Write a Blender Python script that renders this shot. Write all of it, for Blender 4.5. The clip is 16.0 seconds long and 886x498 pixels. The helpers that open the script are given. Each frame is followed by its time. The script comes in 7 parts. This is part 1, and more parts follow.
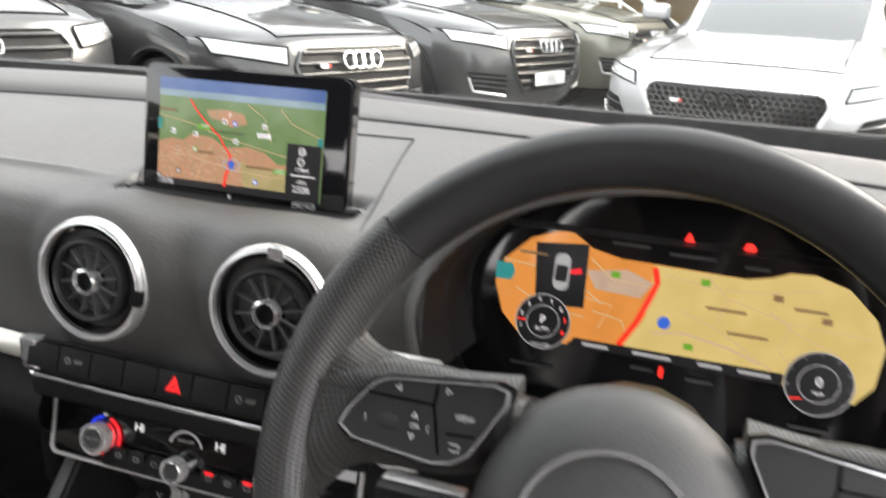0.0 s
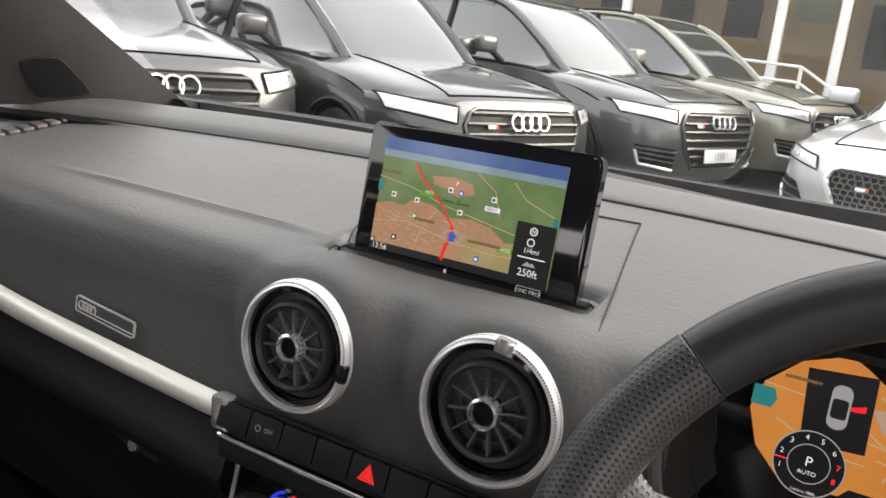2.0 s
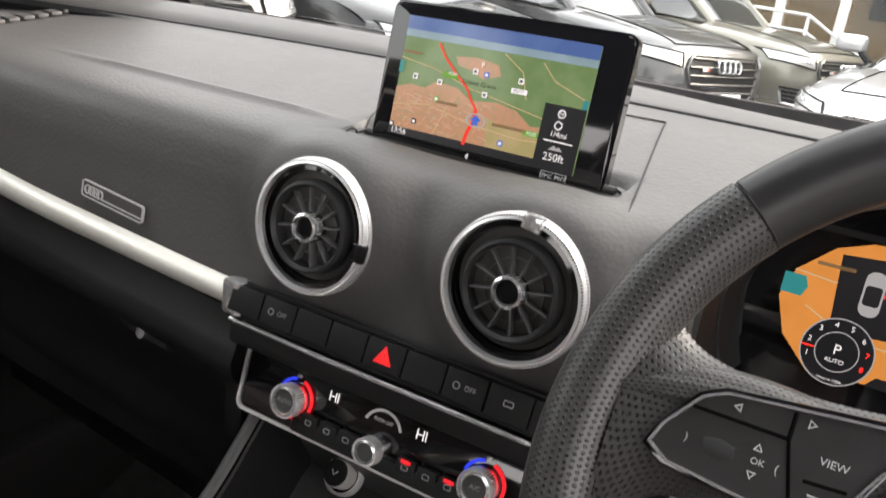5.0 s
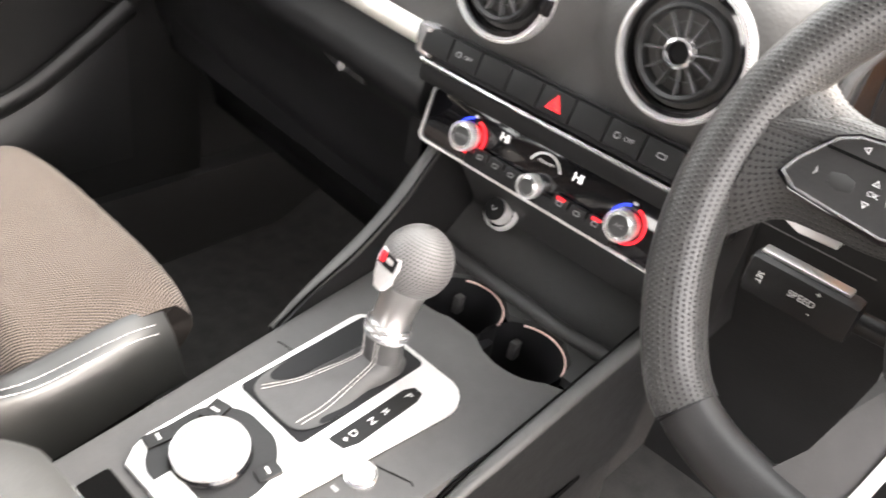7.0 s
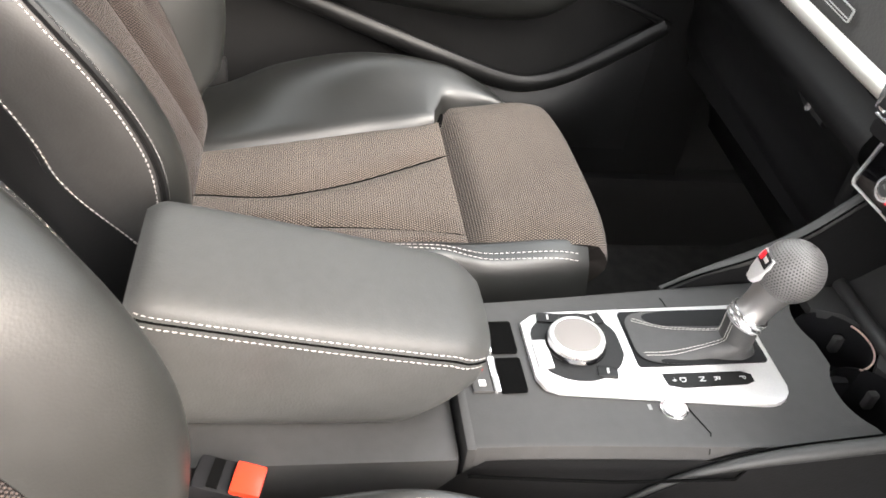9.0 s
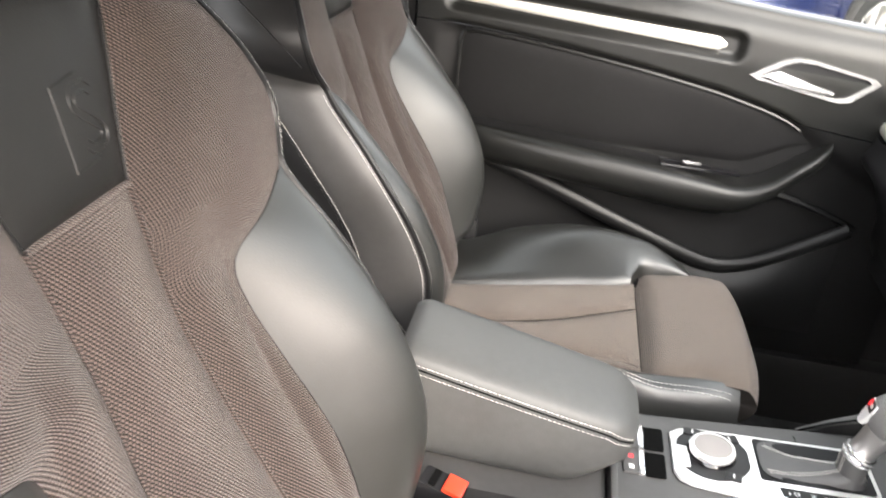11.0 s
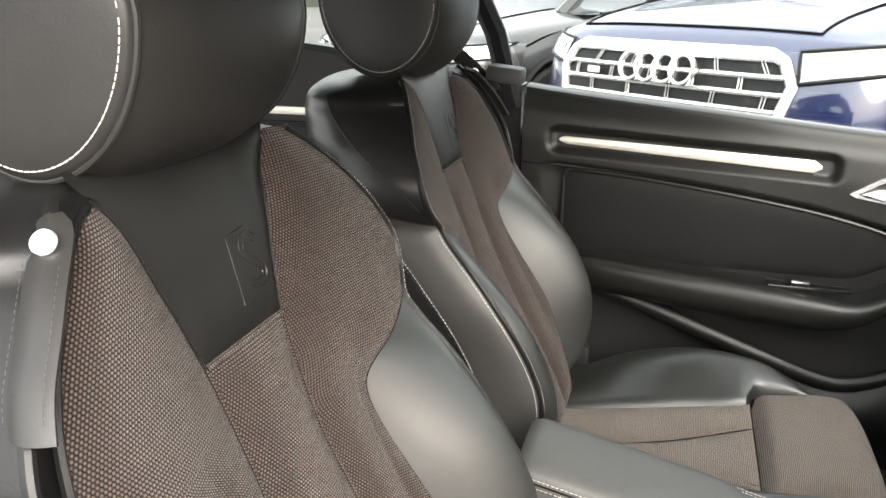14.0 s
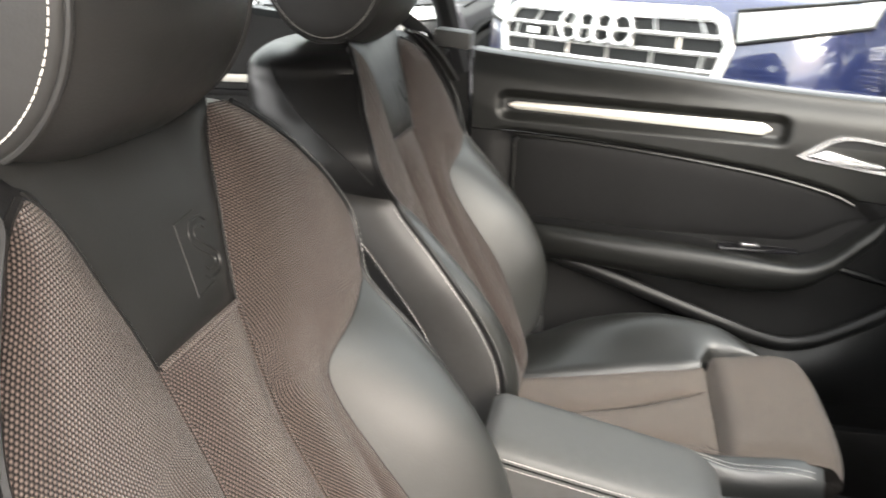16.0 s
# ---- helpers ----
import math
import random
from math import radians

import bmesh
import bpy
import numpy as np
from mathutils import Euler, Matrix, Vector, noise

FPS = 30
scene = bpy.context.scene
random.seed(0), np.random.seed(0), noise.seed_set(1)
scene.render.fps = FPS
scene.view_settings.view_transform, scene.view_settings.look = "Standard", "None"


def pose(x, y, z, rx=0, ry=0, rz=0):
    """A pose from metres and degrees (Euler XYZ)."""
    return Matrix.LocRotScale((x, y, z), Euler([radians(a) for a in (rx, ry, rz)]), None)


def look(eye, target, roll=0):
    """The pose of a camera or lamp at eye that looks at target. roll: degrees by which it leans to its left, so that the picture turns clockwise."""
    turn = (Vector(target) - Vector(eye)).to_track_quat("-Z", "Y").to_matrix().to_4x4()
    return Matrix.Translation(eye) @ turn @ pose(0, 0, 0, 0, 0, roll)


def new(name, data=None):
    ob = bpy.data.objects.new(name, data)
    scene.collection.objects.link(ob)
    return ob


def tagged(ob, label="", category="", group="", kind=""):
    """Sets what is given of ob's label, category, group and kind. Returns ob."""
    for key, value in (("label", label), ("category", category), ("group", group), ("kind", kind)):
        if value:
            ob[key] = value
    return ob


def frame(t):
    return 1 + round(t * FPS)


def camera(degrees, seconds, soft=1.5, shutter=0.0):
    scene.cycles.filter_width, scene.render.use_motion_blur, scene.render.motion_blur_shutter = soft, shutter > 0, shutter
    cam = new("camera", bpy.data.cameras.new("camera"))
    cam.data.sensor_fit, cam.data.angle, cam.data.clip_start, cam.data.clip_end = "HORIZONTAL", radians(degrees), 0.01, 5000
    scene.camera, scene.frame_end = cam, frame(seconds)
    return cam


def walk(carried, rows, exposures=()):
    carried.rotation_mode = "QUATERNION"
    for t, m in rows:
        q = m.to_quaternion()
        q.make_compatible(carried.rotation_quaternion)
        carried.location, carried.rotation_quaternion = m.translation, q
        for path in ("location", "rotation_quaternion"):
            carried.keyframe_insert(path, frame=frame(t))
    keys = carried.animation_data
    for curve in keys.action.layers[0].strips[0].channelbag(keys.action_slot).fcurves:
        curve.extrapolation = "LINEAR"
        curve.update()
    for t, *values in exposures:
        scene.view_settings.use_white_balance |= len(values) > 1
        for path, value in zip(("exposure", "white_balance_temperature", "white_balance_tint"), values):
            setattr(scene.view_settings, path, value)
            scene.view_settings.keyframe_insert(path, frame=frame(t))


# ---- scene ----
cam = camera(57.6, 16.0, 1.6, 0.5)
PATH = [
    (0, (0.358, 0.245, 1.08), (-0.241, 2.052, 0.466), 2.7),
    (0.5, (0.322, 0.266, 1.092), (-0.422, 2.054, 0.594), 3.3),
    (1, (0.28, 0.274, 1.079), (-0.583, 2.016, 0.609), 5.0),
    (1.5, (0.265, 0.285, 1.076), (-0.656, 1.991, 0.586), 5.8),
    (2, (0.269, 0.285, 1.076), (-0.67, 1.98, 0.58), 5.9),
    (2.5, (0.269, 0.285, 1.074), (-0.682, 1.976, 0.588), 5.8),
    (3, (0.27, 0.287, 1.075), (-0.688, 1.975, 0.594), 5.7),
    (3.2, (0.267, 0.285, 1.073), (-0.69, 1.974, 0.593), 5.7),
    (5.3, (0.255, 0.281, 1.025), (-0.629, 1.943, 0.348), 8.3),
    (5.5, (0.255, 0.277, 1.024), (-0.624, 1.92, 0.299), 8.6),
    (6, (0.273, 0.246, 1.025), (-0.611, 1.74, 0.032), 9.3),
    (6.5, (0.284, 0.225, 1.02), (-0.626, 1.633, -0.07), 10.3),
    (7, (0.291, 0.204, 1.028), (-0.694, 1.528, -0.102), 11.4),
    (7.5, (0.36, 0.181, 1.046), (-0.903, 1.219, -0.106), 9.8),
    (8, (0.427, 0.167, 1.063), (-1.053, 0.827, -0.11), 8.3),
    (8.2, (0.44, 0.162, 1.069), (-1.063, 0.716, -0.129), 8.5),
    (10.3, (0.624, 0.161, 1.142), (-1.046, 0.245, 0.045), 7.4),
    (10.5, (0.671, 0.152, 1.166), (-1.036, 0.15, 0.124), 7.6),
    (11, (0.756, 0.171, 1.188), (-1.012, -0.047, 0.28), 6.2),
    (11.5, (0.804, 0.179, 1.207), (-0.997, -0.159, 0.407), 5.5),
    (12, (0.808, 0.189, 1.213), (-1.008, -0.235, 0.491), 4.3),
    (12.5, (0.817, 0.193, 1.216), (-1.009, -0.293, 0.56), 1.7),
    (13, (0.833, 0.203, 1.214), (-0.999, -0.317, 0.604), 0.3),
    (13.5, (0.846, 0.202, 1.205), (-0.983, -0.333, 0.597), 0.3),
    (14, (0.842, 0.197, 1.209), (-0.985, -0.346, 0.605), 0.3),
    (14.5, (0.815, 0.187, 1.206), (-1.002, -0.376, 0.591), 0.8),
    (15, (0.765, 0.167, 1.198), (-1.038, -0.425, 0.566), 1.3),
    (15.5, (0.763, 0.163, 1.2), (-1.035, -0.42, 0.549), 1.1),
    (16, (0.81, 0.166, 1.211), (-1.026, -0.224, 0.52), 0.3),
]
EXPOSURES = [(0.0, 2.70, 6700, 14), (0.5, 2.39, 6750, 15), (1.0, 2.13, 6800, 16), (2.0, 2.27, 6850, 16), (3.2, 2.34, 6850, 16), (5.5, 2.88, 6850, 16), (6.5, 4.12, 7000, 17), (7.5, 3.78, 6850, 15), (8.0, 3.46, 6800, 14),
             (10.5, 3.42, 6600, 14), (11.5, 3.40, 6600, 13), (12.0, 3.08, 6600, 12), (12.5, 3.00, 6650, 11), (13.5, 2.84, 6650, 10), (14.5, 2.78, 6650, 10), (15.0, 2.70, 6650, 10), (15.5, 2.90, 6650, 10), (16.0, 3.02, 6650, 11)]
walk(cam, [(t, look(eye, target, roll)) for t, eye, target, roll in PATH], EXPOSURES)

# ---------------------------------------------------------------- light
world = bpy.data.worlds.new("overcast_sky")
scene.world = world
world.use_nodes = True
wn = world.node_tree.nodes
sky = wn.new("ShaderNodeTexSky")
sky.sky_type = "NISHITA"
sky.sun_disc = False
sky.sun_elevation, sky.sun_rotation = radians(30), radians(50)
sky.air_density, sky.dust_density, sky.ozone_density = 2.0, 6.0, 1.0
cloud = wn.new("ShaderNodeMix")
cloud.data_type = "RGBA"
cloud.inputs[0].default_value = 0.75
cloud.inputs[7].default_value = (7.5, 7.6, 7.8, 1)
world.node_tree.links.new(sky.outputs[0], cloud.inputs[6])
world.node_tree.links.new(cloud.outputs[2], wn["Background"].inputs[0])
wn["Background"].inputs[1].default_value = 0.125
sun = new("sun", bpy.data.lights.new("sun", "SUN"))
sun.data.energy, sun.data.angle, sun.data.color = 1.35, radians(50), (1.0, 0.98, 0.965)
sun.matrix_world = look((3.6, 3.0, 2.7), (0, 0, 0))


# ---------------------------------------------------------------- materials
def mat(name, base, rough=0.5, metal=0.0, coat=0.0, spec=0.5):
    m = bpy.data.materials.new(name)
    m.use_nodes = True
    p = m.node_tree.nodes["Principled BSDF"]
    p.inputs["Base Color"].default_value = (*base, 1)
    p.inputs["Roughness"].default_value = rough
    p.inputs["Metallic"].default_value = metal
    p.inputs["Coat Weight"].default_value = coat
    p.inputs["Coat Roughness"].default_value = 0.05
    p.inputs["Specular IOR Level"].default_value = spec
    return m


def nd(m, kind, **inputs):
    n = m.node_tree.nodes.new(kind)
    for k, v in inputs.items():
        n.inputs[k.replace("_", " ")].default_value = v
    return n


def link(m, a, b):
    m.node_tree.links.new(a, b)


def principled(m):
    return m.node_tree.nodes["Principled BSDF"]


def mixed(m, fac, a, b):
    n = m.node_tree.nodes.new("ShaderNodeMix")
    n.data_type = "RGBA"
    for i, v in ((6, a), (7, b)):
        if isinstance(v, tuple):
            n.inputs[i].default_value = (*v, 1)
        else:
            link(m, v, n.inputs[i])
    link(m, fac, n.inputs[0])
    return n.outputs[2]


def ramp(m, src, lo, hi):
    n = m.node_tree.nodes.new("ShaderNodeMapRange")
    n.inputs["From Min"].default_value, n.inputs["From Max"].default_value = lo, hi
    link(m, src, n.inputs["Value"])
    return n.outputs["Result"]


def math_node(m, op, a, b=0.0):
    n = m.node_tree.nodes.new("ShaderNodeMath")
    n.operation = op
    for i, v in ((0, a), (1, b)):
        if isinstance(v, (int, float)):
            n.inputs[i].default_value = v
        else:
            link(m, v, n.inputs[i])
    return n.outputs[0]


def bump(m, height, strength, distance):
    n = m.node_tree.nodes.new("ShaderNodeBump")
    n.inputs["Strength"].default_value, n.inputs["Distance"].default_value = strength, distance
    link(m, height, n.inputs["Height"])
    link(m, n.outputs[0], principled(m).inputs["Normal"])


def coords(m, which="Object"):
    return m.node_tree.nodes.new("ShaderNodeTexCoord").outputs[which]


def noise_of(m, scale, detail=3.0, vec=None):
    n = nd(m, "ShaderNodeTexNoise", Scale=scale, Detail=detail)
    link(m, vec or coords(m), n.inputs["Vector"])
    return n.outputs["Fac"]


def worn(m, base, amount=0.2, scale=9.0, rough=None):
    """Uneven colour at two scales, and uneven gloss."""
    a = noise_of(m, scale, 4)
    b = noise_of(m, scale * 14, 3)
    f = math_node(m, "ADD", math_node(m, "MULTIPLY", a, 0.65), math_node(m, "MULTIPLY", b, 0.35))
    lo = tuple(c * (1 - amount) for c in base)
    hi = tuple(min(1, c * (1 + amount)) for c in base)
    link(m, mixed(m, ramp(m, f, 0.35, 0.65), lo, hi), principled(m).inputs["Base Color"])
    if rough:
        r = m.node_tree.nodes.new("ShaderNodeMapRange")
        r.inputs["From Min"].default_value, r.inputs["From Max"].default_value = 0.3, 0.7
        r.inputs["To Min"].default_value, r.inputs["To Max"].default_value = rough
        link(m, f, r.inputs["Value"])
        link(m, r.outputs[0], principled(m).inputs["Roughness"])


def grained(name, base, rough, grain=420.0, strength=0.35, depth=0.0006, amount=0.15, spec=0.5):
    """Leather or grained plastic: fine pebble relief."""
    m = mat(name, base, rough, spec=spec)
    worn(m, base, amount, 7.0, (rough - 0.05, rough + 0.08))
    v = nd(m, "ShaderNodeTexVoronoi", Scale=grain)
    link(m, coords(m), v.inputs["Vector"])
    n = noise_of(m, grain * 0.6, 3)
    h = math_node(m, "ADD", math_node(m, "MULTIPLY", v.outputs["Distance"], 0.7), math_node(m, "MULTIPLY", n, 0.5))
    bump(m, h, strength, depth)
    return m


def woven(name, dark, light, pitch=0.0034):
    """Coarse seat cloth: staggered light beads of thread over a dark ground, by the cloth's own metres."""
    m = mat(name, dark, 0.9, spec=0.2)
    sep = nd(m, "ShaderNodeSeparateXYZ")
    link(m, coords(m, "UV"), sep.inputs[0])
    u = math_node(m, "DIVIDE", sep.outputs[0], pitch)
    v = math_node(m, "DIVIDE", sep.outputs[1], pitch * 0.86)
    row = math_node(m, "FLOOR", v)
    u2 = math_node(m, "ADD", u, math_node(m, "MULTIPLY", row, 0.5))
    du = math_node(m, "SUBTRACT", math_node(m, "FRACT", u2), 0.5)
    dv = math_node(m, "MULTIPLY", math_node(m, "SUBTRACT", math_node(m, "FRACT", v), 0.5), 0.82)
    d = math_node(m, "SQRT", math_node(m, "ADD", math_node(m, "MULTIPLY", du, du), math_node(m, "MULTIPLY", dv, dv)))
    bead = math_node(m, "SUBTRACT", 1.0, ramp(m, d, 0.14, 0.46))
    fuzz = noise_of(m, 1100, 2)
    patch = noise_of(m, 7, 3)
    f = math_node(m, "MULTIPLY", bead, math_node(m, "ADD", math_node(m, "MULTIPLY", fuzz, 0.6), math_node(m, "ADD", 0.35, math_node(m, "MULTIPLY", patch, 0.4))))
    link(m, mixed(m, f, dark, light), principled(m).inputs["Base Color"])
    bump(m, bead, 0.9, 0.0010)
    principled(m).inputs["Sheen Weight"].default_value = 0.14
    principled(m).inputs["Sheen Roughness"].default_value = 0.22
    return m


def perforated(name, base, rough, pitch=0.0027, hole=0.23):
    """Leather with staggered punched holes, by the skin's own metres."""
    m = mat(name, base, rough)
    sep = nd(m, "ShaderNodeSeparateXYZ")
    link(m, coords(m, "UV"), sep.inputs[0])
    u = math_node(m, "DIVIDE", sep.outputs[0], pitch)
    v = math_node(m, "DIVIDE", sep.outputs[1], pitch)
    row = math_node(m, "FLOOR", v)
    u2 = math_node(m, "ADD", u, math_node(m, "MULTIPLY", row, 0.5))
    du = math_node(m, "SUBTRACT", math_node(m, "FRACT", u2), 0.5)
    dv = math_node(m, "SUBTRACT", math_node(m, "FRACT", v), 0.5)
    d = math_node(m, "SQRT", math_node(m, "ADD", math_node(m, "MULTIPLY", du, du), math_node(m, "MULTIPLY", dv, dv)))
    f = ramp(m, d, hole - 0.06, hole + 0.08)
    dark = tuple(c * 0.12 for c in base)
    link(m, mixed(m, f, dark, base), principled(m).inputs["Base Color"])
    bump(m, f, 0.8, 0.0012)
    return m


LEATHER = grained("black_leather", (0.0075, 0.0075, 0.0077), 0.36, 520, 0.22, 0.0004, spec=0.35)
LEATHER_GREY = grained("dark_grey_leather", (0.020, 0.0198, 0.0195), 0.42, 520, 0.22, 0.0004, spec=0.4)
ARM_SKIN = grained("armrest_leather", (0.056, 0.057, 0.0555), 0.52, 520, 0.3, 0.0005)
SIDE_SKIN = grained("side_band_leather", (0.028, 0.0275, 0.0268), 0.44, 520, 0.22, 0.0004)
BOOT_SKIN = grained("boot_leather", (0.055, 0.0545, 0.054), 0.46, 520, 0.3, 0.0005)
NECK_SKIN_SHADED = grained("neck_leather_shaded", (0.0105, 0.0107, 0.0105), 0.40, 520, 0.22, 0.0004, spec=0.3)
BOLSTER_SKIN_LIT = grained("bolster_leather_lit", (0.013, 0.0137, 0.0127), 0.38, 520, 0.22, 0.0004, spec=0.8)
INSERT_SKIN = grained("door_insert_skin", (0.009, 0.009, 0.0092), 0.40, 420, 0.25, 0.0004, spec=0.28)
DASH = grained("soft_dash_plastic", (0.072, 0.070, 0.068), 0.50, 300, 0.6, 0.0005, 0.06)
PILLAR_SKIN = grained("pillar_plastic", (0.036, 0.035, 0.034), 0.55, 420, 0.4, 0.0004)
DASH_LOW = grained("hard_black_plastic", (0.0115, 0.0115, 0.0118), 0.42, 480, 0.3, 0.0004, spec=0.42)
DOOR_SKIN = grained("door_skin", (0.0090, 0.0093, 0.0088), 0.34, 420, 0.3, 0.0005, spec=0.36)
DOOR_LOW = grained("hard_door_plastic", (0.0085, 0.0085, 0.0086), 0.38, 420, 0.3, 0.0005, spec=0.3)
SHELF_SKIN = grained("shelf_plastic", (0.046, 0.0465, 0.0455), 0.5, 600, 0.25, 0.0004)
CONSOLE = grained("console_plastic", (0.055, 0.054, 0.053), 0.5, 600, 0.25, 0.0004)
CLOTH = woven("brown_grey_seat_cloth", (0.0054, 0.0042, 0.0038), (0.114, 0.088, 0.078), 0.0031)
CLOTH_PALE = woven("brown_grey_cushion_cloth", (0.013, 0.0107, 0.0093), (0.350, 0.288, 0.245), 0.0030)
GRIP = perforated("perforated_grip_leather", (0.038, 0.0375, 0.0365), 0.38, 0.0027, 0.23)
KNOB_SKIN = perforated("perforated_knob_leather", (0.17, 0.165, 0.16), 0.36, 0.0026)
RIM = grained("smooth_rim_leather", (0.021, 0.021, 0.0212), 0.36, 700, 0.15, 0.0003)
CARPET = mat("black_carpet", (0.036, 0.036, 0.0355), 0.95, spec=0.1)
worn(CARPET, (0.036, 0.036, 0.0355), 0.2, 40)
bump(CARPET, noise_of(CARPET, 700, 2), 0.8, 0.002)
THREAD = mat("pale_thread", (0.62, 0.60, 0.57), 0.8)
RING_METAL = mat("knurled_ring_metal", (0.93, 0.93, 0.93), 0.36, 0.75)
CHROME = mat("chrome", (0.90, 0.90, 0.90), 0.17, 0.85)
STEM_METAL = mat("brushed_steel", (0.50, 0.49, 0.48), 0.33, 0.9)
SATIN = mat("satin_aluminium", (0.82, 0.81, 0.80), 0.42, 0.6)
worn(SATIN, (0.82, 0.81, 0.80), 0.05, 30, (0.36, 0.48))
BRUSHED = mat("pale_aluminium_trim", (0.80, 0.78, 0.71), 0.42, 0.5)
worn(BRUSHED, (0.80, 0.78, 0.71), 0.05, 12, (0.36, 0.48))
PIANO = mat("gloss_black", (0.006, 0.006, 0.007), 0.07, 0.0, 0.5)
BLACK = mat("matt_black", (0.010, 0.010, 0.011), 0.6)
worn(BLACK, (0.010, 0.010, 0.011), 0.3, 25, (0.5, 0.7))
VENT_BLACK = mat("vent_black", (0.024, 0.024, 0.0245), 0.38)
BLADE = mat("vent_blade_grey", (0.11, 0.11, 0.111), 0.32)
KEY_BLACK = mat("key_black", (0.011, 0.011, 0.0112), 0.5, spec=0.2)
worn(KEY_BLACK, (0.011, 0.011, 0.0112), 0.2, 30, (0.45, 0.6))
VOID = mat("hollow_shade_black", (0.003, 0.003, 0.003), 0.9, spec=0.05)
PRINT = mat("white_print", (0.75, 0.75, 0.74), 0.6)
PRINT_MID = mat("pale_grey_print", (0.48, 0.48, 0.48), 0.6)
PRINT_DIM = mat("grey_print", (0.30, 0.30, 0.30), 0.6)
for dull, gloss in ((VENT_BLACK, 0.22), (BLACK, 0.25), (BLADE, 0.3), (RIM, 0.36), (INSERT_SKIN, 0.14), (LEATHER, 0.32), (DASH_LOW, 0.32), (DOOR_LOW, 0.28)):
    principled(dull).inputs["Specular IOR Level"].default_value = gloss
RED_PLASTIC = mat("red_plastic", (0.75, 0.05, 0.02), 0.35, 0, 0.3)
RUBBER = mat("rubber", (0.012, 0.012, 0.012), 0.75)


def glowing(name, colour, strength):
    m = mat(name, (0.005, 0.005, 0.005), 0.3)
    principled(m).inputs["Emission Color"].default_value = (*colour, 1)
    principled(m).inputs["Emission Strength"].default_value = strength
    return m


def map_tint(name, a, b, strength, scale=60):
    """A lit area of a map picture, mottled between two inks."""
    m = glowing(name, a, strength)
    link(m, mixed(m, ramp(m, noise_of(m, scale, 5), 0.42, 0.6), a, b), principled(m).inputs["Emission Color"])
    principled(m).inputs["Roughness"].default_value = 0.12
    return m


MAP_GREEN = map_tint("map_green", (0.16, 0.26, 0.10), (0.20, 0.30, 0.13), 0.150)
MAP_SKY = map_tint("map_sky", (0.08, 0.15, 0.38), (0.13, 0.22, 0.46), 0.150, 20)
MAP_SKY_LOW = map_tint("map_horizon", (0.30, 0.42, 0.50), (0.24, 0.36, 0.40), 0.150, 30)
MAP_TOWN = map_tint("map_town", (0.60, 0.31, 0.18), (0.48, 0.31, 0.18), 0.150, 300)
MAP_SAND = map_tint("map_sand", (0.50, 0.40, 0.20), (0.42, 0.36, 0.16), 0.150, 50)
MAP_ORANGE = map_tint("map_orange", (0.85, 0.33, 0.07), (0.78, 0.30, 0.06), 0.140, 40)
MAP_YELLOW = map_tint("map_yellow", (0.78, 0.60, 0.22), (0.72, 0.55, 0.19), 0.140, 40)
MAP_GREYISH = map_tint("map_grey", (0.62, 0.45, 0.32), (0.55, 0.40, 0.28), 0.140, 60)
MAP_LINE = glowing("map_road", (0.66, 0.46, 0.24), 0.150)
MAP_STREET = glowing("map_street", (0.62, 0.44, 0.30), 0.150)
ROUTE = glowing("map_route", (0.85, 0.03, 0.015), 0.180)
ICON_BLUE = glowing("map_blue", (0.03, 0.12, 0.55), 0.180)
ICON_GREEN = glowing("map_sign_green", (0.12, 0.32, 0.02), 0.180)
ICON_TEAL = glowing("map_teal", (0.02, 0.25, 0.25), 0.160)
ICON_DARK = glowing("map_dark", (0.012, 0.012, 0.014), 0.120)
ICON_WHITE = glowing("screen_white", (0.85, 0.85, 0.85), 0.190)
ICON_GREY = glowing("screen_grey", (0.35, 0.35, 0.35), 0.180)
ICON_BROWN = glowing("screen_brown", (0.20, 0.12, 0.05), 0.180)
WARN_RED = glowing("warning_red", (1.0, 0.03, 0.02), 0.320)
GLOW_RED = glowing("glowing_red_marking", (1.0, 0.02, 0.03), 0.180)
GLOW_BLUE = glowing("glowing_blue_marking", (0.02, 0.05, 0.9), 0.180)
COPPER = mat("warm_light_ring", (0.78, 0.55, 0.48), 0.4)

GLASS = bpy.data.materials.new("clear_glass")
GLASS.use_nodes = True
gn = GLASS.node_tree.nodes
gn.remove(gn["Principled BSDF"])
gt, gg, gm, gf = (gn.new("ShaderNodeBsdf" + "Transparent"), gn.new("ShaderNodeBsdfGlossy"), gn.new("ShaderNodeMixShader"), gn.new("ShaderNodeLayerWeight"))
gt.inputs[0].default_value = (0.80, 0.82, 0.81, 1)
gg.inputs["Roughness"].default_value = 0.02
gf.inputs["Blend"].default_value = 0.5
gp5 = gn.new("ShaderNodeMath")
gp5.operation = "POWER"
gp5.inputs[1].default_value = 4.5
gadd = gn.new("ShaderNodeMath")
gadd.operation = "MULTIPLY_ADD"
gadd.inputs[1].default_value, gadd.inputs[2].default_value = 0.55, 0.025
GLASS.node_tree.links.new(gf.outputs["Facing"], gp5.inputs[0])
GLASS.node_tree.links.new(gp5.outputs[0], gadd.inputs[0])
GLASS.node_tree.links.new(gadd.outputs[0], gm.inputs[0])
GLASS.node_tree.links.new(gt.outputs[0], gm.inputs[1])
GLASS.node_tree.links.new(gg.outputs[0], gm.inputs[2])
GLASS.node_tree.links.new(gm.outputs[0], gn["Material Output"].inputs[0])


def paint(name, base, metal=0.35):
    m = mat(name, base, 0.28, metal, 1.0)
    worn(m, base, 0.03, 0.8)
    return m


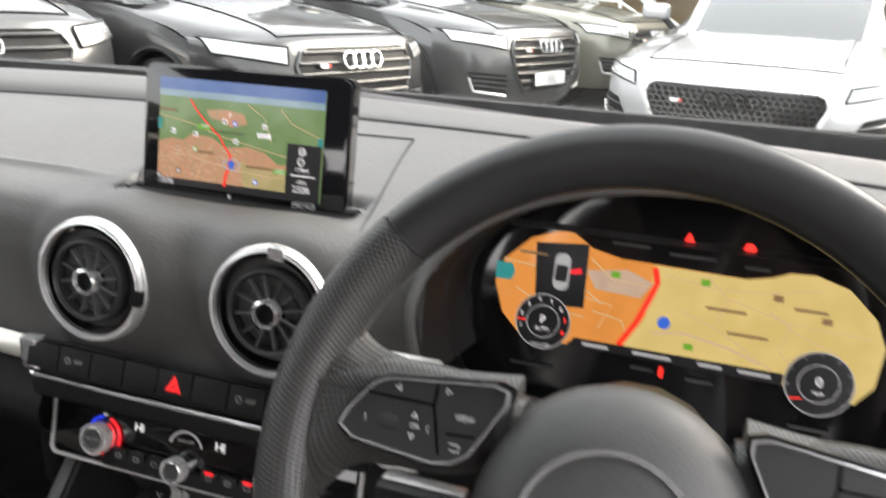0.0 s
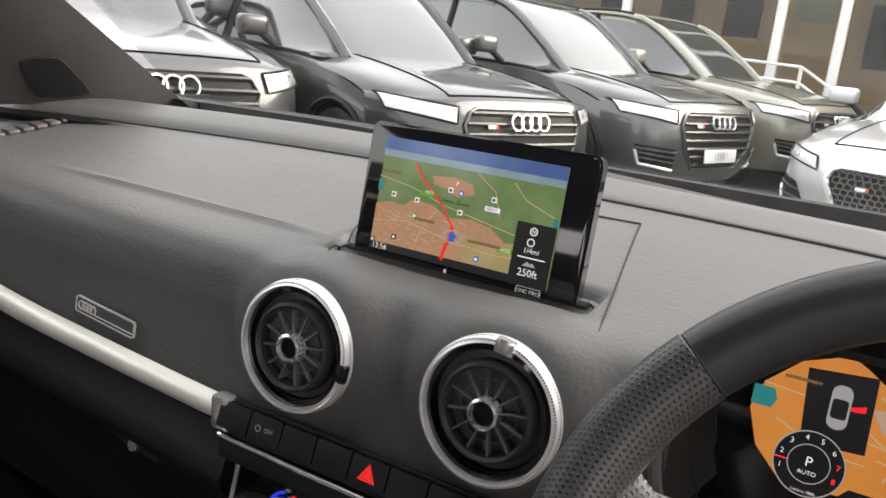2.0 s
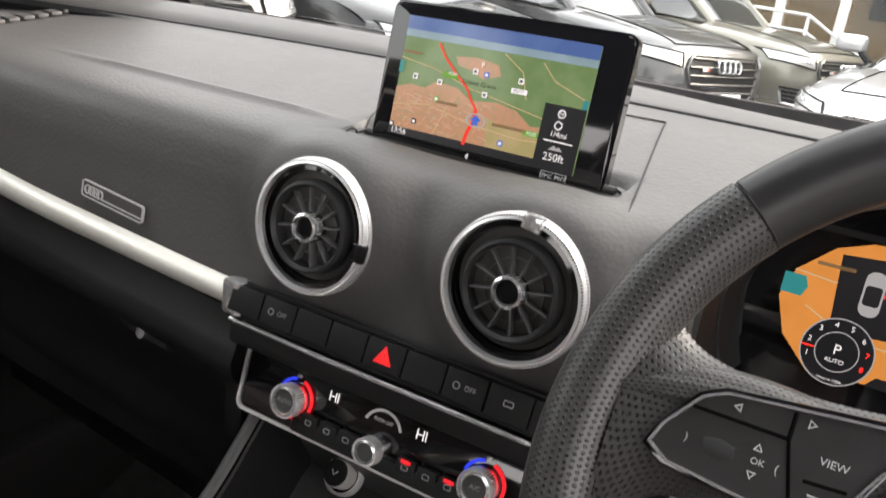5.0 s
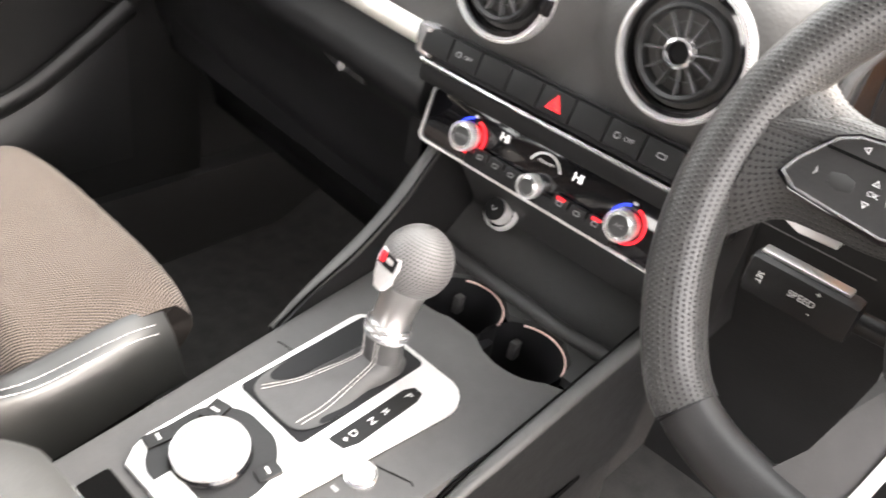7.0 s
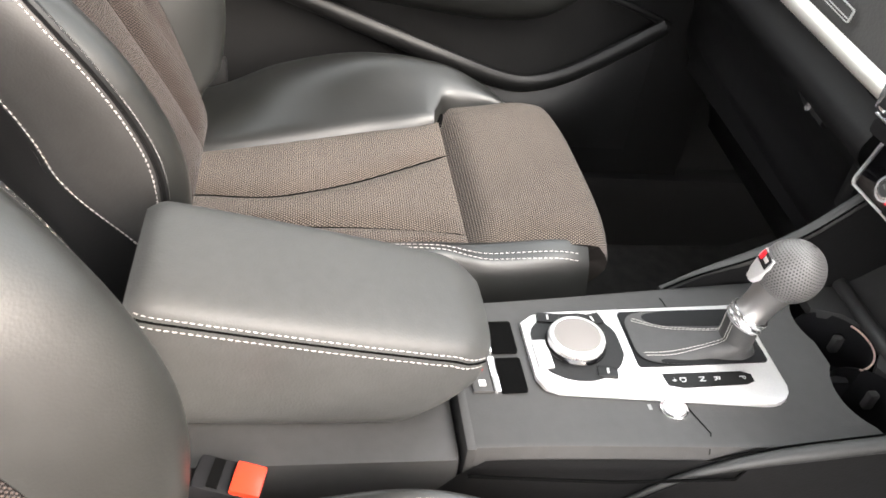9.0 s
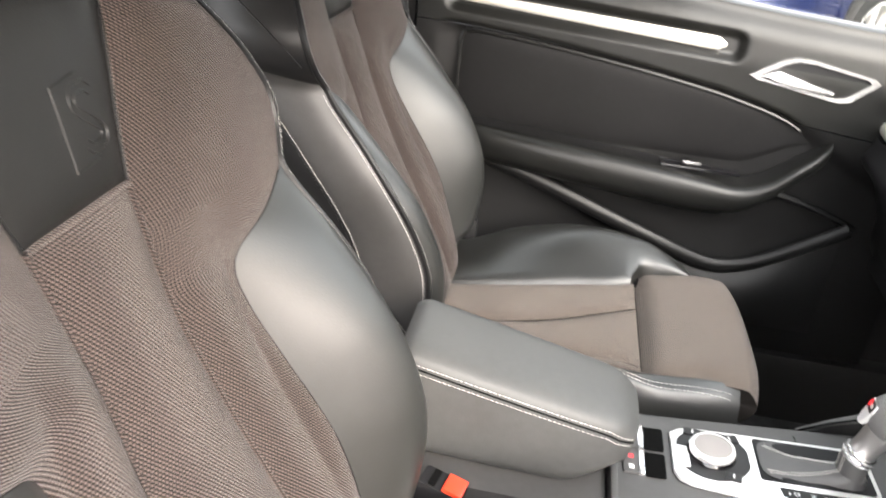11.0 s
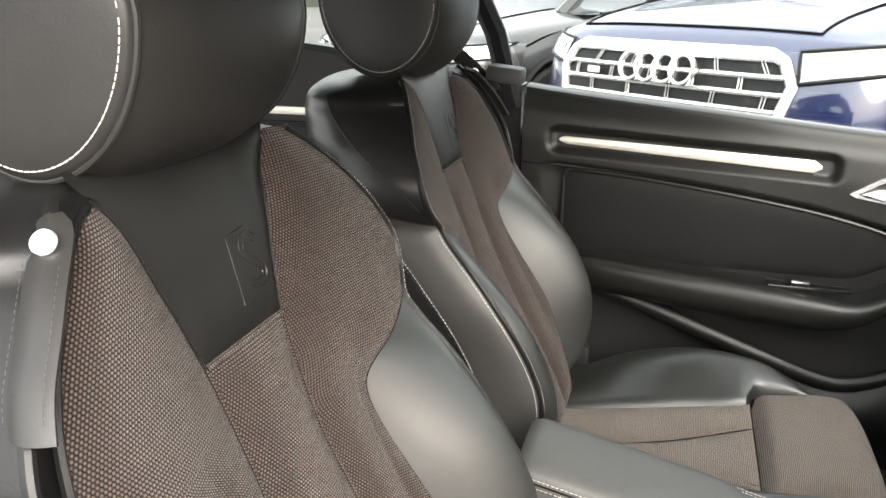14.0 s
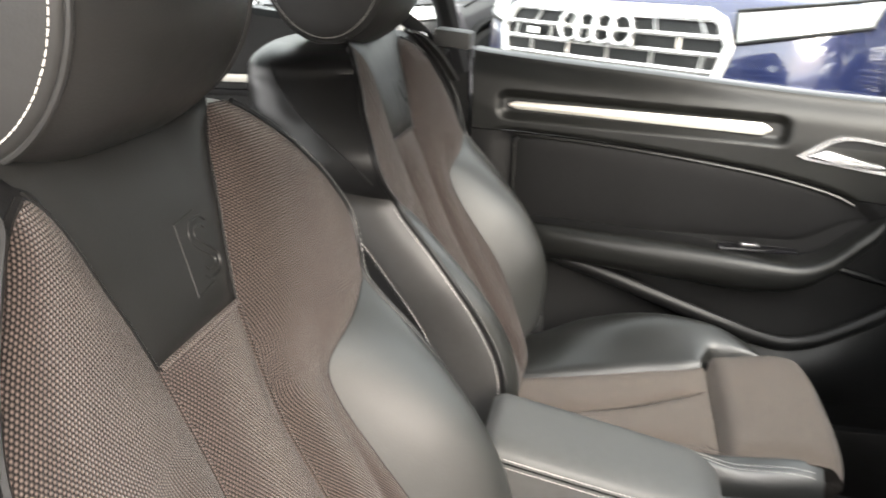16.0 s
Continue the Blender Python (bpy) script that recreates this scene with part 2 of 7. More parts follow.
PAINT_BLACK = paint("black_car_paint", (0.035, 0.034, 0.034))
PAINT_GREY = paint("graphite_car_paint", (0.075, 0.075, 0.076))
PAINT_KHAKI = paint("khaki_car_paint", (0.23, 0.22, 0.18))
PAINT_SILVER = paint("silver_car_paint", (0.60, 0.60, 0.61), 0.5)
PAINT_BLUE = paint("blue_car_paint", (0.010, 0.017, 0.070))
principled(PAINT_BLUE).inputs["Coat IOR"].default_value = 1.9
CAR_GLASS = mat("tinted_car_glass", (0.03, 0.034, 0.034), 0.04, 0.0, 1.0, 1.0)
LAMP_GLASS = mat("headlight_lens", (0.55, 0.57, 0.58), 0.12, 0.2, 1.0)
BAR_BLACK = mat("bar_black", (0.03, 0.03, 0.03), 0.25)
GRILLE_BLACK = mat("grille_black", (0.008, 0.008, 0.008), 0.45, spec=0.25)
WHITE_PAINT = mat("white_painted_steel", (0.78, 0.78, 0.77), 0.45)
worn(WHITE_PAINT, (0.78, 0.78, 0.77), 0.06, 3.0, (0.4, 0.5))
PLATE_WHITE = mat("plate_white", (0.82, 0.82, 0.80), 0.4)
ASPHALT = mat("asphalt", (0.09, 0.088, 0.085), 0.9)
worn(ASPHALT, (0.10, 0.097, 0.092), 0.35, 0.6, (0.75, 0.95))
bump(ASPHALT, noise_of(ASPHALT, 160, 3), 0.6, 0.006)
PAVING = mat("tan_paving", (0.36, 0.29, 0.21), 0.85)
worn(PAVING, (0.36, 0.29, 0.21), 0.2, 1.5, (0.75, 0.95))
WALL_TAN = mat("tan_showroom_wall", (0.40, 0.28, 0.175), 0.8)
worn(WALL_TAN, (0.40, 0.28, 0.175), 0.18, 0.5, (0.7, 0.9))
HEADLINER = mat("black_headliner", (0.035, 0.035, 0.036), 0.95)
worn(HEADLINER, (0.035, 0.035, 0.036), 0.08, 8)


# ---------------------------------------------------------------- building tools
def thing(name, label, category, base=(0, 0, 0), group="", kind=""):
    ob = new(name)
    ob.empty_display_size = 0.05
    ob.location = base
    ob["base"] = [float(c) for c in base]
    return tagged(ob, label, category, group, kind)


def origin_of(ob):
    p = Vector((0, 0, 0))
    while ob is not None:
        p = p + ob.location
        ob = ob.parent
    return p


def part(name, bm, material, parent=None, label="", smooth=True, kind=""):
    """Links bm, given in the place's metres, as one mesh under its parent."""
    me = bpy.data.meshes.new(name)
    if smooth:
        for f in bm.faces:
            f.smooth = True
    bm.normal_update()
    bm.to_mesh(me)
    bm.free()
    if smooth:
        me.set_sharp_from_angle(angle=radians(38))
    me.materials.append(material)
    ob = new(name, me)
    if parent is not None:
        ob.parent = parent
        me.transform(Matrix.Translation(-origin_of(parent)))
    return tagged(ob, label, kind=kind)


def curve_of(keys):
    """A smooth function through (x, y) keys."""
    xs = [k[0] for k in keys]
    ys = [k[1] for k in keys]
    n = len(xs)
    d = []
    for i in range(n):
        a, b = max(i - 1, 0), min(i + 1, n - 1)
        d.append((ys[b] - ys[a]) / (xs[b] - xs[a]))

    def f(x):
        if x <= xs[0]:
            return ys[0]
        if x >= xs[-1]:
            return ys[-1]
        i = max(j for j in range(n - 1) if xs[j] <= x)
        h = xs[i + 1] - xs[i]
        t = (x - xs[i]) / h
        return ((2 * t ** 3 - 3 * t * t + 1) * ys[i] + (t ** 3 - 2 * t * t + t) * h * d[i]
                + (3 * t * t - 2 * t ** 3) * ys[i + 1] + (t ** 3 - t * t) * h * d[i + 1])
    return f


def smoothstep(x, a=0.0, b=1.0):
    t = min(1.0, max(0.0, (x - a) / (b - a)))
    return t * t * (3 - 2 * t)


def sheet(fn, nu, nv, closed_u=False, closed_v=False, bm=None, uv=None, flip=False):
    """A grid of faces over fn(a, b), a and b from 0 to 1; uv: the cloth's metres across and along."""
    bm = bm or bmesh.new()
    lay = bm.loops.layers.uv.verify()
    cu = nu if closed_u else nu + 1
    cv = nv if closed_v else nv + 1
    vs = [[bm.verts.new(fn(i / nu, j / nv)) for j in range(cv)] for i in range(cu)]
    for i in range(nu):
        for j in range(nv):
            q = [(i, j), (i + 1, j), (i + 1, j + 1), (i, j + 1)]
            try:
                f = bm.faces.new([vs[a % cu][b % cv] for a, b in (reversed(q) if flip else q)])
            except ValueError:
                continue
            for lo, (a, b) in zip(f.loops, list(reversed(q)) if flip else q):
                if uv:
                    lo[lay].uv = (uv[0] * a / nu, uv[1] * b / nv) if not callable(uv) else uv(a / nu, b / nv)
    return bm


def thick(bm, depth):
    """Gives an open sheet a back, depth behind it, and edges."""
    bm.normal_update()
    old = list(bm.verts)
    faces = list(bm.faces)
    rim = [e for e in bm.edges if len(e.link_faces) == 1]
    back = {v: bm.verts.new(v.co - v.normal * depth) for v in old}
    for f in faces:
        bm.faces.new([back[v] for v in reversed(f.verts)])
    for e in rim:
        f = e.link_faces[0]
        for lo in f.loops:
            if lo.edge is e:
                a, b = lo.vert, lo.link_loop_next.vert
                break
        try:
            bm.faces.new([b, a, back[a], back[b]])
        except ValueError:
            pass
    return bm


def box(size, centre=(0, 0, 0), bevel=0.0, m=None, segs=2, bm=None):
    own = bmesh.new()
    bmesh.ops.create_cube(own, size=1.0)
    bmesh.ops.scale(own, vec=size, verts=own.verts)
    if bevel:
        bmesh.ops.bevel(own, geom=list(own.edges), offset=bevel, segments=segs, profile=0.6, affect="EDGES")
    own.transform(Matrix.Translation(centre) if m is None else m @ Matrix.Translation(centre))
    return merged(bm, own)


def merged(bm, own):
    if bm is None:
        return own
    me = bpy.data.meshes.new("scratch")
    own.to_mesh(me)
    own.free()
    bm.from_mesh(me)
    bpy.data.meshes.remove(me)
    return bm


def tube(points, radius, segs=10, closed=False, bm=None, flat=1.0, caps=True):
    """A round bar along points; radius a number or a function of 0..1."""
    bm = bm or bmesh.new()
    lay = bm.loops.layers.uv.verify()
    pts = [Vector(p) for p in points]
    n = len(pts)
    rings = []
    up = Vector((0, 0, 1))
    run = 0.0
    runs = []
    for i, p in enumerate(pts):
        a = pts[(i - 1) % n] if closed or i else pts[0]
        b = pts[(i + 1) % n] if closed or i < n - 1 else pts[-1]
        t = (b - a).normalized()
        s = t.cross(up)
        if s.length < 1e-3:
            s = t.cross(Vector((0, 1, 0)))
        s.normalize()
        w = s.cross(t).normalized()
        up = w
        r = radius(i / max(1, n - 1)) if callable(radius) else radius
        rings.append([bm.verts.new(p + s * (r * math.cos(k * 2 * math.pi / segs)) + w * (r * flat * math.sin(k * 2 * math.pi / segs))) for k in range(segs)])
        if i:
            run += (p - pts[i - 1]).length
        runs.append(run)
    r0 = radius(0.5) if callable(radius) else radius
    last = n if closed else n - 1
    for i in range(last):
        for k in range(segs):
            f = bm.faces.new([rings[i][k], rings[i][(k + 1) % segs], rings[(i + 1) % n][(k + 1) % segs], rings[(i + 1) % n][k]])
            us = (runs[i], runs[i], runs[(i + 1) % n] if i + 1 < n else run, runs[(i + 1) % n] if i + 1 < n else run)
            vs = (k, k + 1, k + 1, k)
            for lo, u, v in zip(f.loops, us, vs):
                lo[lay].uv = (u, v * 2 * math.pi * r0 / segs)
    if caps and not closed:
        bm.faces.new(list(reversed(rings[0])))
        bm.faces.new(rings[-1])
    return bm


def lathe(profile, m, segs=32, bm=None, closed=True):
    """Turns (radius, height) pairs round the z axis of m."""
    own = bmesh.new()
    rings = []
    for r, h in profile:
        if r < 1e-6:
            rings.append([own.verts.new((0, 0, h))])
        else:
            rings.append([own.verts.new((r * math.cos(k * 2 * math.pi / segs), r * math.sin(k * 2 * math.pi / segs), h)) for k in range(segs)])
    for a, b in zip(rings, rings[1:]):
        for k in range(segs):
            q = [a[k % len(a)], a[(k + 1) % len(a)], b[(k + 1) % len(b)], b[k % len(b)]]
            q = [v for i, v in enumerate(q) if v not in q[:i]]
            if len(q) > 2:
                own.faces.new(q)
    own.transform(m)
    return merged(bm, own)


def prism(poly, depth, m, bevel=0.0, bm=None):
    """A flat plate: poly in the x, y of m, from z 0 up to depth."""
    own = bmesh.new()
    lo = [own.verts.new((x, y, 0)) for x, y in poly]
    hi = [own.verts.new((x, y, depth)) for x, y in poly]
    n = len(poly)
    own.faces.new(list(reversed(lo)))
    top = own.faces.new(hi)
    for i in range(n):
        own.faces.new([lo[i], lo[(i + 1) % n], hi[(i + 1) % n], hi[i]])
    if bevel:
        bmesh.ops.bevel(own, geom=list(top.edges), offset=bevel, segments=2, profile=0.6, affect="EDGES")
    bmesh.ops.recalc_face_normals(own, faces=own.faces)
    own.transform(m)
    return merged(bm, own)


def rounded(w, h, r, n=5, cx=0.0, cy=0.0):
    out = []
    for sx, sy, a0 in ((1, 1, 0), (-1, 1, 90), (-1, -1, 180), (1, -1, 270)):
        for i in range(n + 1):
            a = radians(a0 + 90 * i / n)
            out.append((cx + sx * (w / 2 - r) + r * math.cos(a), cy + sy * (h / 2 - r) + r * math.sin(a)))
    return out


def circle(r, n=32, cx=0.0, cy=0.0, a0=0.0, a1=360.0):
    return [(cx + r * math.cos(radians(a0 + (a1 - a0) * i / n)), cy + r * math.sin(radians(a0 + (a1 - a0) * i / n))) for i in range(n if a1 - a0 >= 360 else n + 1)]


def frame_plate(outer, inner, depth, m, bm=None):
    """A flat ring between two outlines of equal count."""
    own = bmesh.new()
    n = len(outer)
    lv = [[own.verts.new((x, y, z)) for x, y in o] for o, z in ((outer, 0), (outer, depth), (inner, depth), (inner, 0))]
    for a in range(4):
        for i in range(n):
            own.faces.new([lv[a][i], lv[a][(i + 1) % n], lv[(a + 1) % 4][(i + 1) % n], lv[(a + 1) % 4][i]])
    bmesh.ops.recalc_face_normals(own, faces=own.faces)
    own.transform(m)
    return merged(bm, own)


def ribbon(points, width, depth, m, bm=None):
    """A flat line through 2D points, of a width, raised by depth."""
    own = bmesh.new()
    pts = [Vector((x, y)) for x, y in points]
    lr = []
    for i, p in enumerate(pts):
        t = (pts[min(i + 1, len(pts) - 1)] - pts[max(i - 1, 0)]).normalized()
        s = Vector((-t.y, t.x)) * width / 2
        lr.append([own.verts.new((p.x + s.x, p.y + s.y, depth)), own.verts.new((p.x - s.x, p.y - s.y, depth))])
    for a, b in zip(lr, lr[1:]):
        own.faces.new([a[0], a[1], b[1], b[0]])
    bmesh.ops.recalc_face_normals(own, faces=own.faces)
    own.transform(m)
    return merged(bm, own)


def stitches(points, step=0.006, length=0.0042, radius=0.0006, bm=None):
    """Single stitches as short bars along a line."""
    bm = bm or bmesh.new()
    pts = [Vector(p) for p in points]
    runs = [0.0]
    for a, b in zip(pts, pts[1:]):
        runs.append(runs[-1] + (b - a).length)
    i = 0
    s = step / 2
    while s + length < runs[-1]:
        ends = []
        for q in (s, s + length):
            i = max(j for j in range(len(runs) - 1) if runs[j] <= q)
            w = (q - runs[i]) / max(1e-9, runs[i + 1] - runs[i])
            ends.append(pts[i].lerp(pts[i + 1], w))
        tube(ends, radius, 4, bm=bm)
        s += step
    return bm


def lettering(name, text, size, m, material, parent, spacing=1.0, label=""):
    """Flat letters in the built-in font, centred on m's origin, as a mesh."""
    cu = bpy.data.curves.new(name, "FONT")
    cu.body, cu.size, cu.align_x, cu.align_y, cu.space_character = text, size, "CENTER", "CENTER", spacing
    cu.resolution_u = 3
    ob = bpy.data.objects.new(name, cu)
    scene.collection.objects.link(ob)
    me = bpy.data.meshes.new_from_object(ob.evaluated_get(bpy.context.evaluated_depsgraph_get()))
    bpy.data.objects.remove(ob)
    bpy.data.curves.remove(cu)
    me.transform(Matrix.Translation(-origin_of(parent)) @ m)
    me.materials.clear()
    me.materials.append(material)
    out = new(name, me)
    out.parent = parent
    return tagged(out, label)


def facing(centre, normal, up=(0, 0, 1)):
    """A pose whose z looks along normal and whose y points up."""
    z = Vector(normal).normalized()
    x = Vector(up).cross(z).normalized()
    y = z.cross(x)
    return Matrix.Translation(centre) @ Matrix((x, y, z)).transposed().to_4x4()


# ---------------------------------------------------------------- the car's cabin: setting
def ground_height(x, y):
    u = smoothstep(y, 1.0, 3.5)
    return (1 - u) * (-0.10 - 0.020 * y - 0.025 * x) + u * (-0.2253 + 0.0233 * y - 0.0153 * x)


def groove_y(x):
    return 1.040 - 0.31 * x * x


VENTS = (-0.0745, 0.080)


def dash_profile(x, b):
    pts_y = curve_of([(0, 0.716), (0.12, 0.720), (0.27, 0.723), (0.38, 0.724), (0.47, 0.729), (0.55, 0.745), (0.68, 0.80), (0.86, 0.92), (1.0, groove_y(x) - 0.004)])
    pts_z = curve_of([(0, 0.770), (0.12, 0.800), (0.27, 0.842), (0.38, 0.872), (0.47, 0.896), (0.55, 0.909), (0.68, 0.9185), (0.86, 0.936), (1.0, 0.942)])
    y, z = pts_y(b), pts_z(b)
    y += 0.022 * smoothstep(abs(x), 0.35, 0.72) * (1 - smoothstep(b, 0.6, 1.0))
    z += 0.0036 * math.exp(-((b - 0.655) / 0.009) ** 2) * smoothstep(x, -0.50, -0.36) * (1 - smoothstep(x, -0.17, -0.10))
    for vx in VENTS:
        r = math.hypot(x - vx, z - 0.86)
        y -= 0.015 * (1 - smoothstep(r, 0.046, 0.085)) * (1 - smoothstep(y, 0.75, 0.79))
        if z > 0.86:
            z += 0.007 * math.exp(-((x - vx) / 0.042) ** 2) * smoothstep(z, 0.88, 0.905) * (1 - smoothstep(y, 0.740, 0.772))
    z -= 0.013 * (1 - smoothstep(abs(x - 0.003), 0.100, 0.112)) * smoothstep(y, 0.764, 0.776) * (1 - smoothstep(y, 0.800, 0.815))
    return y, z


part("wall_left", box((0.02, 2.80, 0.80), (-0.765, -0.12, 0.55)), CARPET, None, "dark carpeted side wall behind the door trim", kind="structure")
part("kick_panel", box((0.03, 0.42, 0.60), (-0.715, 1.04, 0.62), 0.01), DASH_LOW, None, "black trim beside the passenger footwell", kind="structure")
part("sill_step", box((0.09, 2.2, 0.16), (-0.705, 0.15, 0.27), 0.02), DASH_LOW, None, "black sill trim under the passenger door", kind="structure")
floor = part("floor", sheet(lambda a, b: (-0.74 + 1.48 * a, -1.5 + 2.75 * b, 0.20 + 0.16 * smoothstep(b, 0.90, 1.0)), 20, 30, flip=False), CARPET, None, "black carpeted car floor", kind="structure")
footwell = part("wall_front", box((1.5, 0.02, 0.75), (0, 1.26, 0.57)), CARPET, None, "dark carpeted bulkhead under the dashboard", kind="structure")

# headliner (unseen, black to cut fill light), roof skin, rear wall
def roof_fn(lift):
    def f(a, b):
        x = -0.60 + 1.20 * a
        y = -1.45 + 1.92 * b
        return (x, y, 1.385 + lift - 0.05 * (2 * a - 1) ** 2 - 0.05 * (2 * b - 1.1) ** 2)
    return f


part("ceiling", thick(sheet(roof_fn(0), 16, 20), 0.03), HEADLINER, None, "black cloth headliner, out of view, kept dark against fill light", kind="structure")
part("roof_skin", thick(sheet(roof_fn(0.05), 16, 20), 0.012), PAINT_BLACK, None, "black painted car roof", kind="structure")
part("wall_rear", box((1.40, 0.04, 0.80), (0, -1.50, 0.60), 0.01), DASH_LOW, None, "black trimmed rear bulkhead", kind="structure")


def belt_z(y):
    return curve_of([(-1.5, 1.16), (-0.6, 1.115), (-0.09, 1.040), (0.25, 1.005), (0.544, 0.977), (0.80, 0.962)])(y)


# passenger side: door, quarter panel, posts
door = thing("door_1", "black passenger door trim with aluminium strip and armrest", "car door", (-0.70, 0.3, 0.36), kind="structure")


insert_top = curve_of([(-0.10, 0.896), (-0.02, 0.893), (0.13, 0.882), (0.27, 0.866), (0.37, 0.852), (0.475, 0.833), (0.58, 0.803), (0.626, 0.772), (0.70, 0.73), (0.85, 0.66)])


def skin_x(y, z):
    """Inner face of the door card, with a dished recess along the trim strip."""
    top = belt_z(y)
    seam = insert_top(y) + 0.024
    x = -0.690
    x -= 0.012 * (1 - smoothstep(z, seam - 0.03, seam - 0.012)) * smoothstep(y, -0.06, -0.03)
    x += 0.006 * smoothstep(z, top - 0.03, top - 0.10)
    x -= 0.020 * smoothstep(z, top - 0.06, top) ** 2
    x += 0.02 * (1 - smoothstep(z, 0.42, 0.60))
    along = max(-0.029 - y, y - 0.452, 0.0)
    aside = max(0.0, abs(z - (0.945 - 0.056 * (y + 0.027))) - 0.006)
    x -= 0.013 * smoothstep(math.hypot(along, aside), 0.024, 0.005)
    return x


def seam_z(y):
    return max(insert_top(y), 0.80 - 0.10 * (y - 0.58)) + 0.004


def door_top(a, b):
    y = -0.098 + 0.93 * a
    top, low = belt_z(y), seam_z(y)
    s = min(1.0, b / 0.90)
    z = low + (top - low) * s
    x = skin_x(y, z)
    if b > 0.90:
        q = (b - 0.90) / 0.10
        x -= 0.06 * q
        z += 0.004 * math.sin(q * math.pi)
    return (x, y, z)


def door_low(a, b):
    y = -0.098 + 0.93 * a
    z = 0.34 + (seam_z(y) - 0.0025 - 0.34) * b
    return (skin_x(y, z) - 0.001, y, z)


part("door_skin", thick(sheet(door_top, 170, 56), 0.02), DOOR_SKIN, door, "soft upper door trim, toned a little lighter for window light")
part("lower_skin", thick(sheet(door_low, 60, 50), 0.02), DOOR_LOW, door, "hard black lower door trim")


def inset(a, b):
    """Grey panel above the armrest."""
    y0, y1 = -0.020, 0.625
    y = y0 + (y1 - y0) * a
    top = insert_top(y)
    low = 0.715 + 0.05 * smoothstep(a, 0.8, 1.0)
    z = low + (top - low) * b
    x = -0.697 + 0.004 * (1 - abs(2 * a - 1) ** 12) * (1 - abs(2 * b - 1) ** 8)
    return (x, y, z)


part("padded_insert", thick(sheet(inset, 40, 16), 0.006), INSERT_SKIN, door, "dark grey padded leatherette insert")
arm_path = [(-0.690, -0.02, 0.703), (-0.668, 0.05, 0.700), (-0.652, 0.18, 0.692), (-0.645, 0.34, 0.680), (-0.643, 0.45, 0.671), (-0.645, 0.515, 0.671), (-0.650, 0.56, 0.690), (-0.660, 0.60, 0.722), (-0.676, 0.64, 0.752), (-0.694, 0.655, 0.765)]
smooth_arm = []
fx, fz = curve_of([(p[1], p[0]) for p in arm_path]), curve_of([(p[1], p[2]) for p in arm_path])
for i in range(49):
    yy = -0.02 + 0.675 * i / 48
    smooth_arm.append((fx(yy), yy, fz(yy)))
ARM_SECTION = [(-0.048, 0.026), (-0.020, 0.027), (0.006, 0.026), (0.018, 0.021), (0.024, 0.010), (0.025, -0.006), (0.020, -0.024), (0.008, -0.038), (-0.012, -0.047), (-0.048, -0.052)]
arm_sx = curve_of([(i / (len(ARM_SECTION) - 1), q[0]) for i, q in enumerate(ARM_SECTION)])
arm_sz = curve_of([(i / (len(ARM_SECTION) - 1), q[1]) for i, q in enumerate(ARM_SECTION)])


def door_arm(a, b):
    """The pull: a shelf with a rounded face that thins towards the front."""
    yy = -0.02 + 0.675 * a
    k = 1 - 0.42 * smoothstep(a, 0.62, 0.95)
    return (max(-0.70, fx(yy) + arm_sx(b) * (0.75 + 0.25 * k)), yy, fz(yy) + arm_sz(b) * k)


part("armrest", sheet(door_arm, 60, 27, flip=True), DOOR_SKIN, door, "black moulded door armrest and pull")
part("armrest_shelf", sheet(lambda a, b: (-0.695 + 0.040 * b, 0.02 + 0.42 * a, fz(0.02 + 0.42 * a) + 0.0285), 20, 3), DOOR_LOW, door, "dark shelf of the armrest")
rim_pts = [(-0.6905, -0.016, 0.730 + 0.14 * i / 8) for i in range(9)] + [(-0.6905, -0.014 + 0.002 * i, 0.876 + 0.0035 * i) for i in range(1, 4)] + [(-0.6905, -0.004 + 0.60 * i / 24, insert_top(-0.004 + 0.60 * i / 24) - 0.004) for i in range(1, 25)]
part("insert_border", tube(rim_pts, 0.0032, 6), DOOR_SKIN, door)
sw = part("switch_panel", box((0.030, 0.14, 0.006), (-0.662, 0.44, 0.706), 0.002, pose(0, 0, 0, 0)), PIANO, door, "gloss black window switch panel")
part("window_switch", box((0.014, 0.035, 0.008), (-0.662, 0.425, 0.712), 0.003), DASH_LOW, sw, "small window switch with chrome edge")
part("switch_edge", box((0.002, 0.03, 0.004), (-0.653, 0.425, 0.715), 0.0008), CHROME, sw)
rail_y = [(0.03, 0.668), (0.16, 0.630), (0.288, 0.585), (0.40, 0.546), (0.47, 0.523), (0.52, 0.516), (0.58, 0.532), (0.65, 0.571), (0.73, 0.622)]
fr = curve_of(rail_y)
part("pocket_rail", tube([(-0.682 + 0.012 * math.sin(i / 40 * 3.1), 0.03 + 0.70 * i / 40, fr(0.03 + 0.70 * i / 40)) for i in range(41)], 0.011, 10, flat=1.3), DOOR_LOW, door, "black rail along the door pocket")
part("upper_rail", tube([(-0.688, 0.56 + 0.18 * i / 10, 0.672 - 0.05 * (i / 10) ** 1.5) for i in range(11)], 0.006, 8), DOOR_LOW, door)
part("seam_line", tube([(-0.6985, -0.02 + 0.645 * i / 30, insert_top(-0.02 + 0.645 * i / 30) + 0.002) for i in range(31)], 0.0018, 6), BLACK, door)
def strip_fn(a, b):
    half = (0.0070 + 0.0042 * a) * (1 - 0.75 * smoothstep(a, 0.955, 1.0) ** 3) * (1 - 0.6 * smoothstep(a, 0.02, 0.0))
    y = -0.027 + 0.466 * a
    z = 0.945 - 0.026 * a
    q = 2 * b - 1
    return (skin_x(y, z) + 0.0105 - 0.003 * q * q, y, z + half * q)


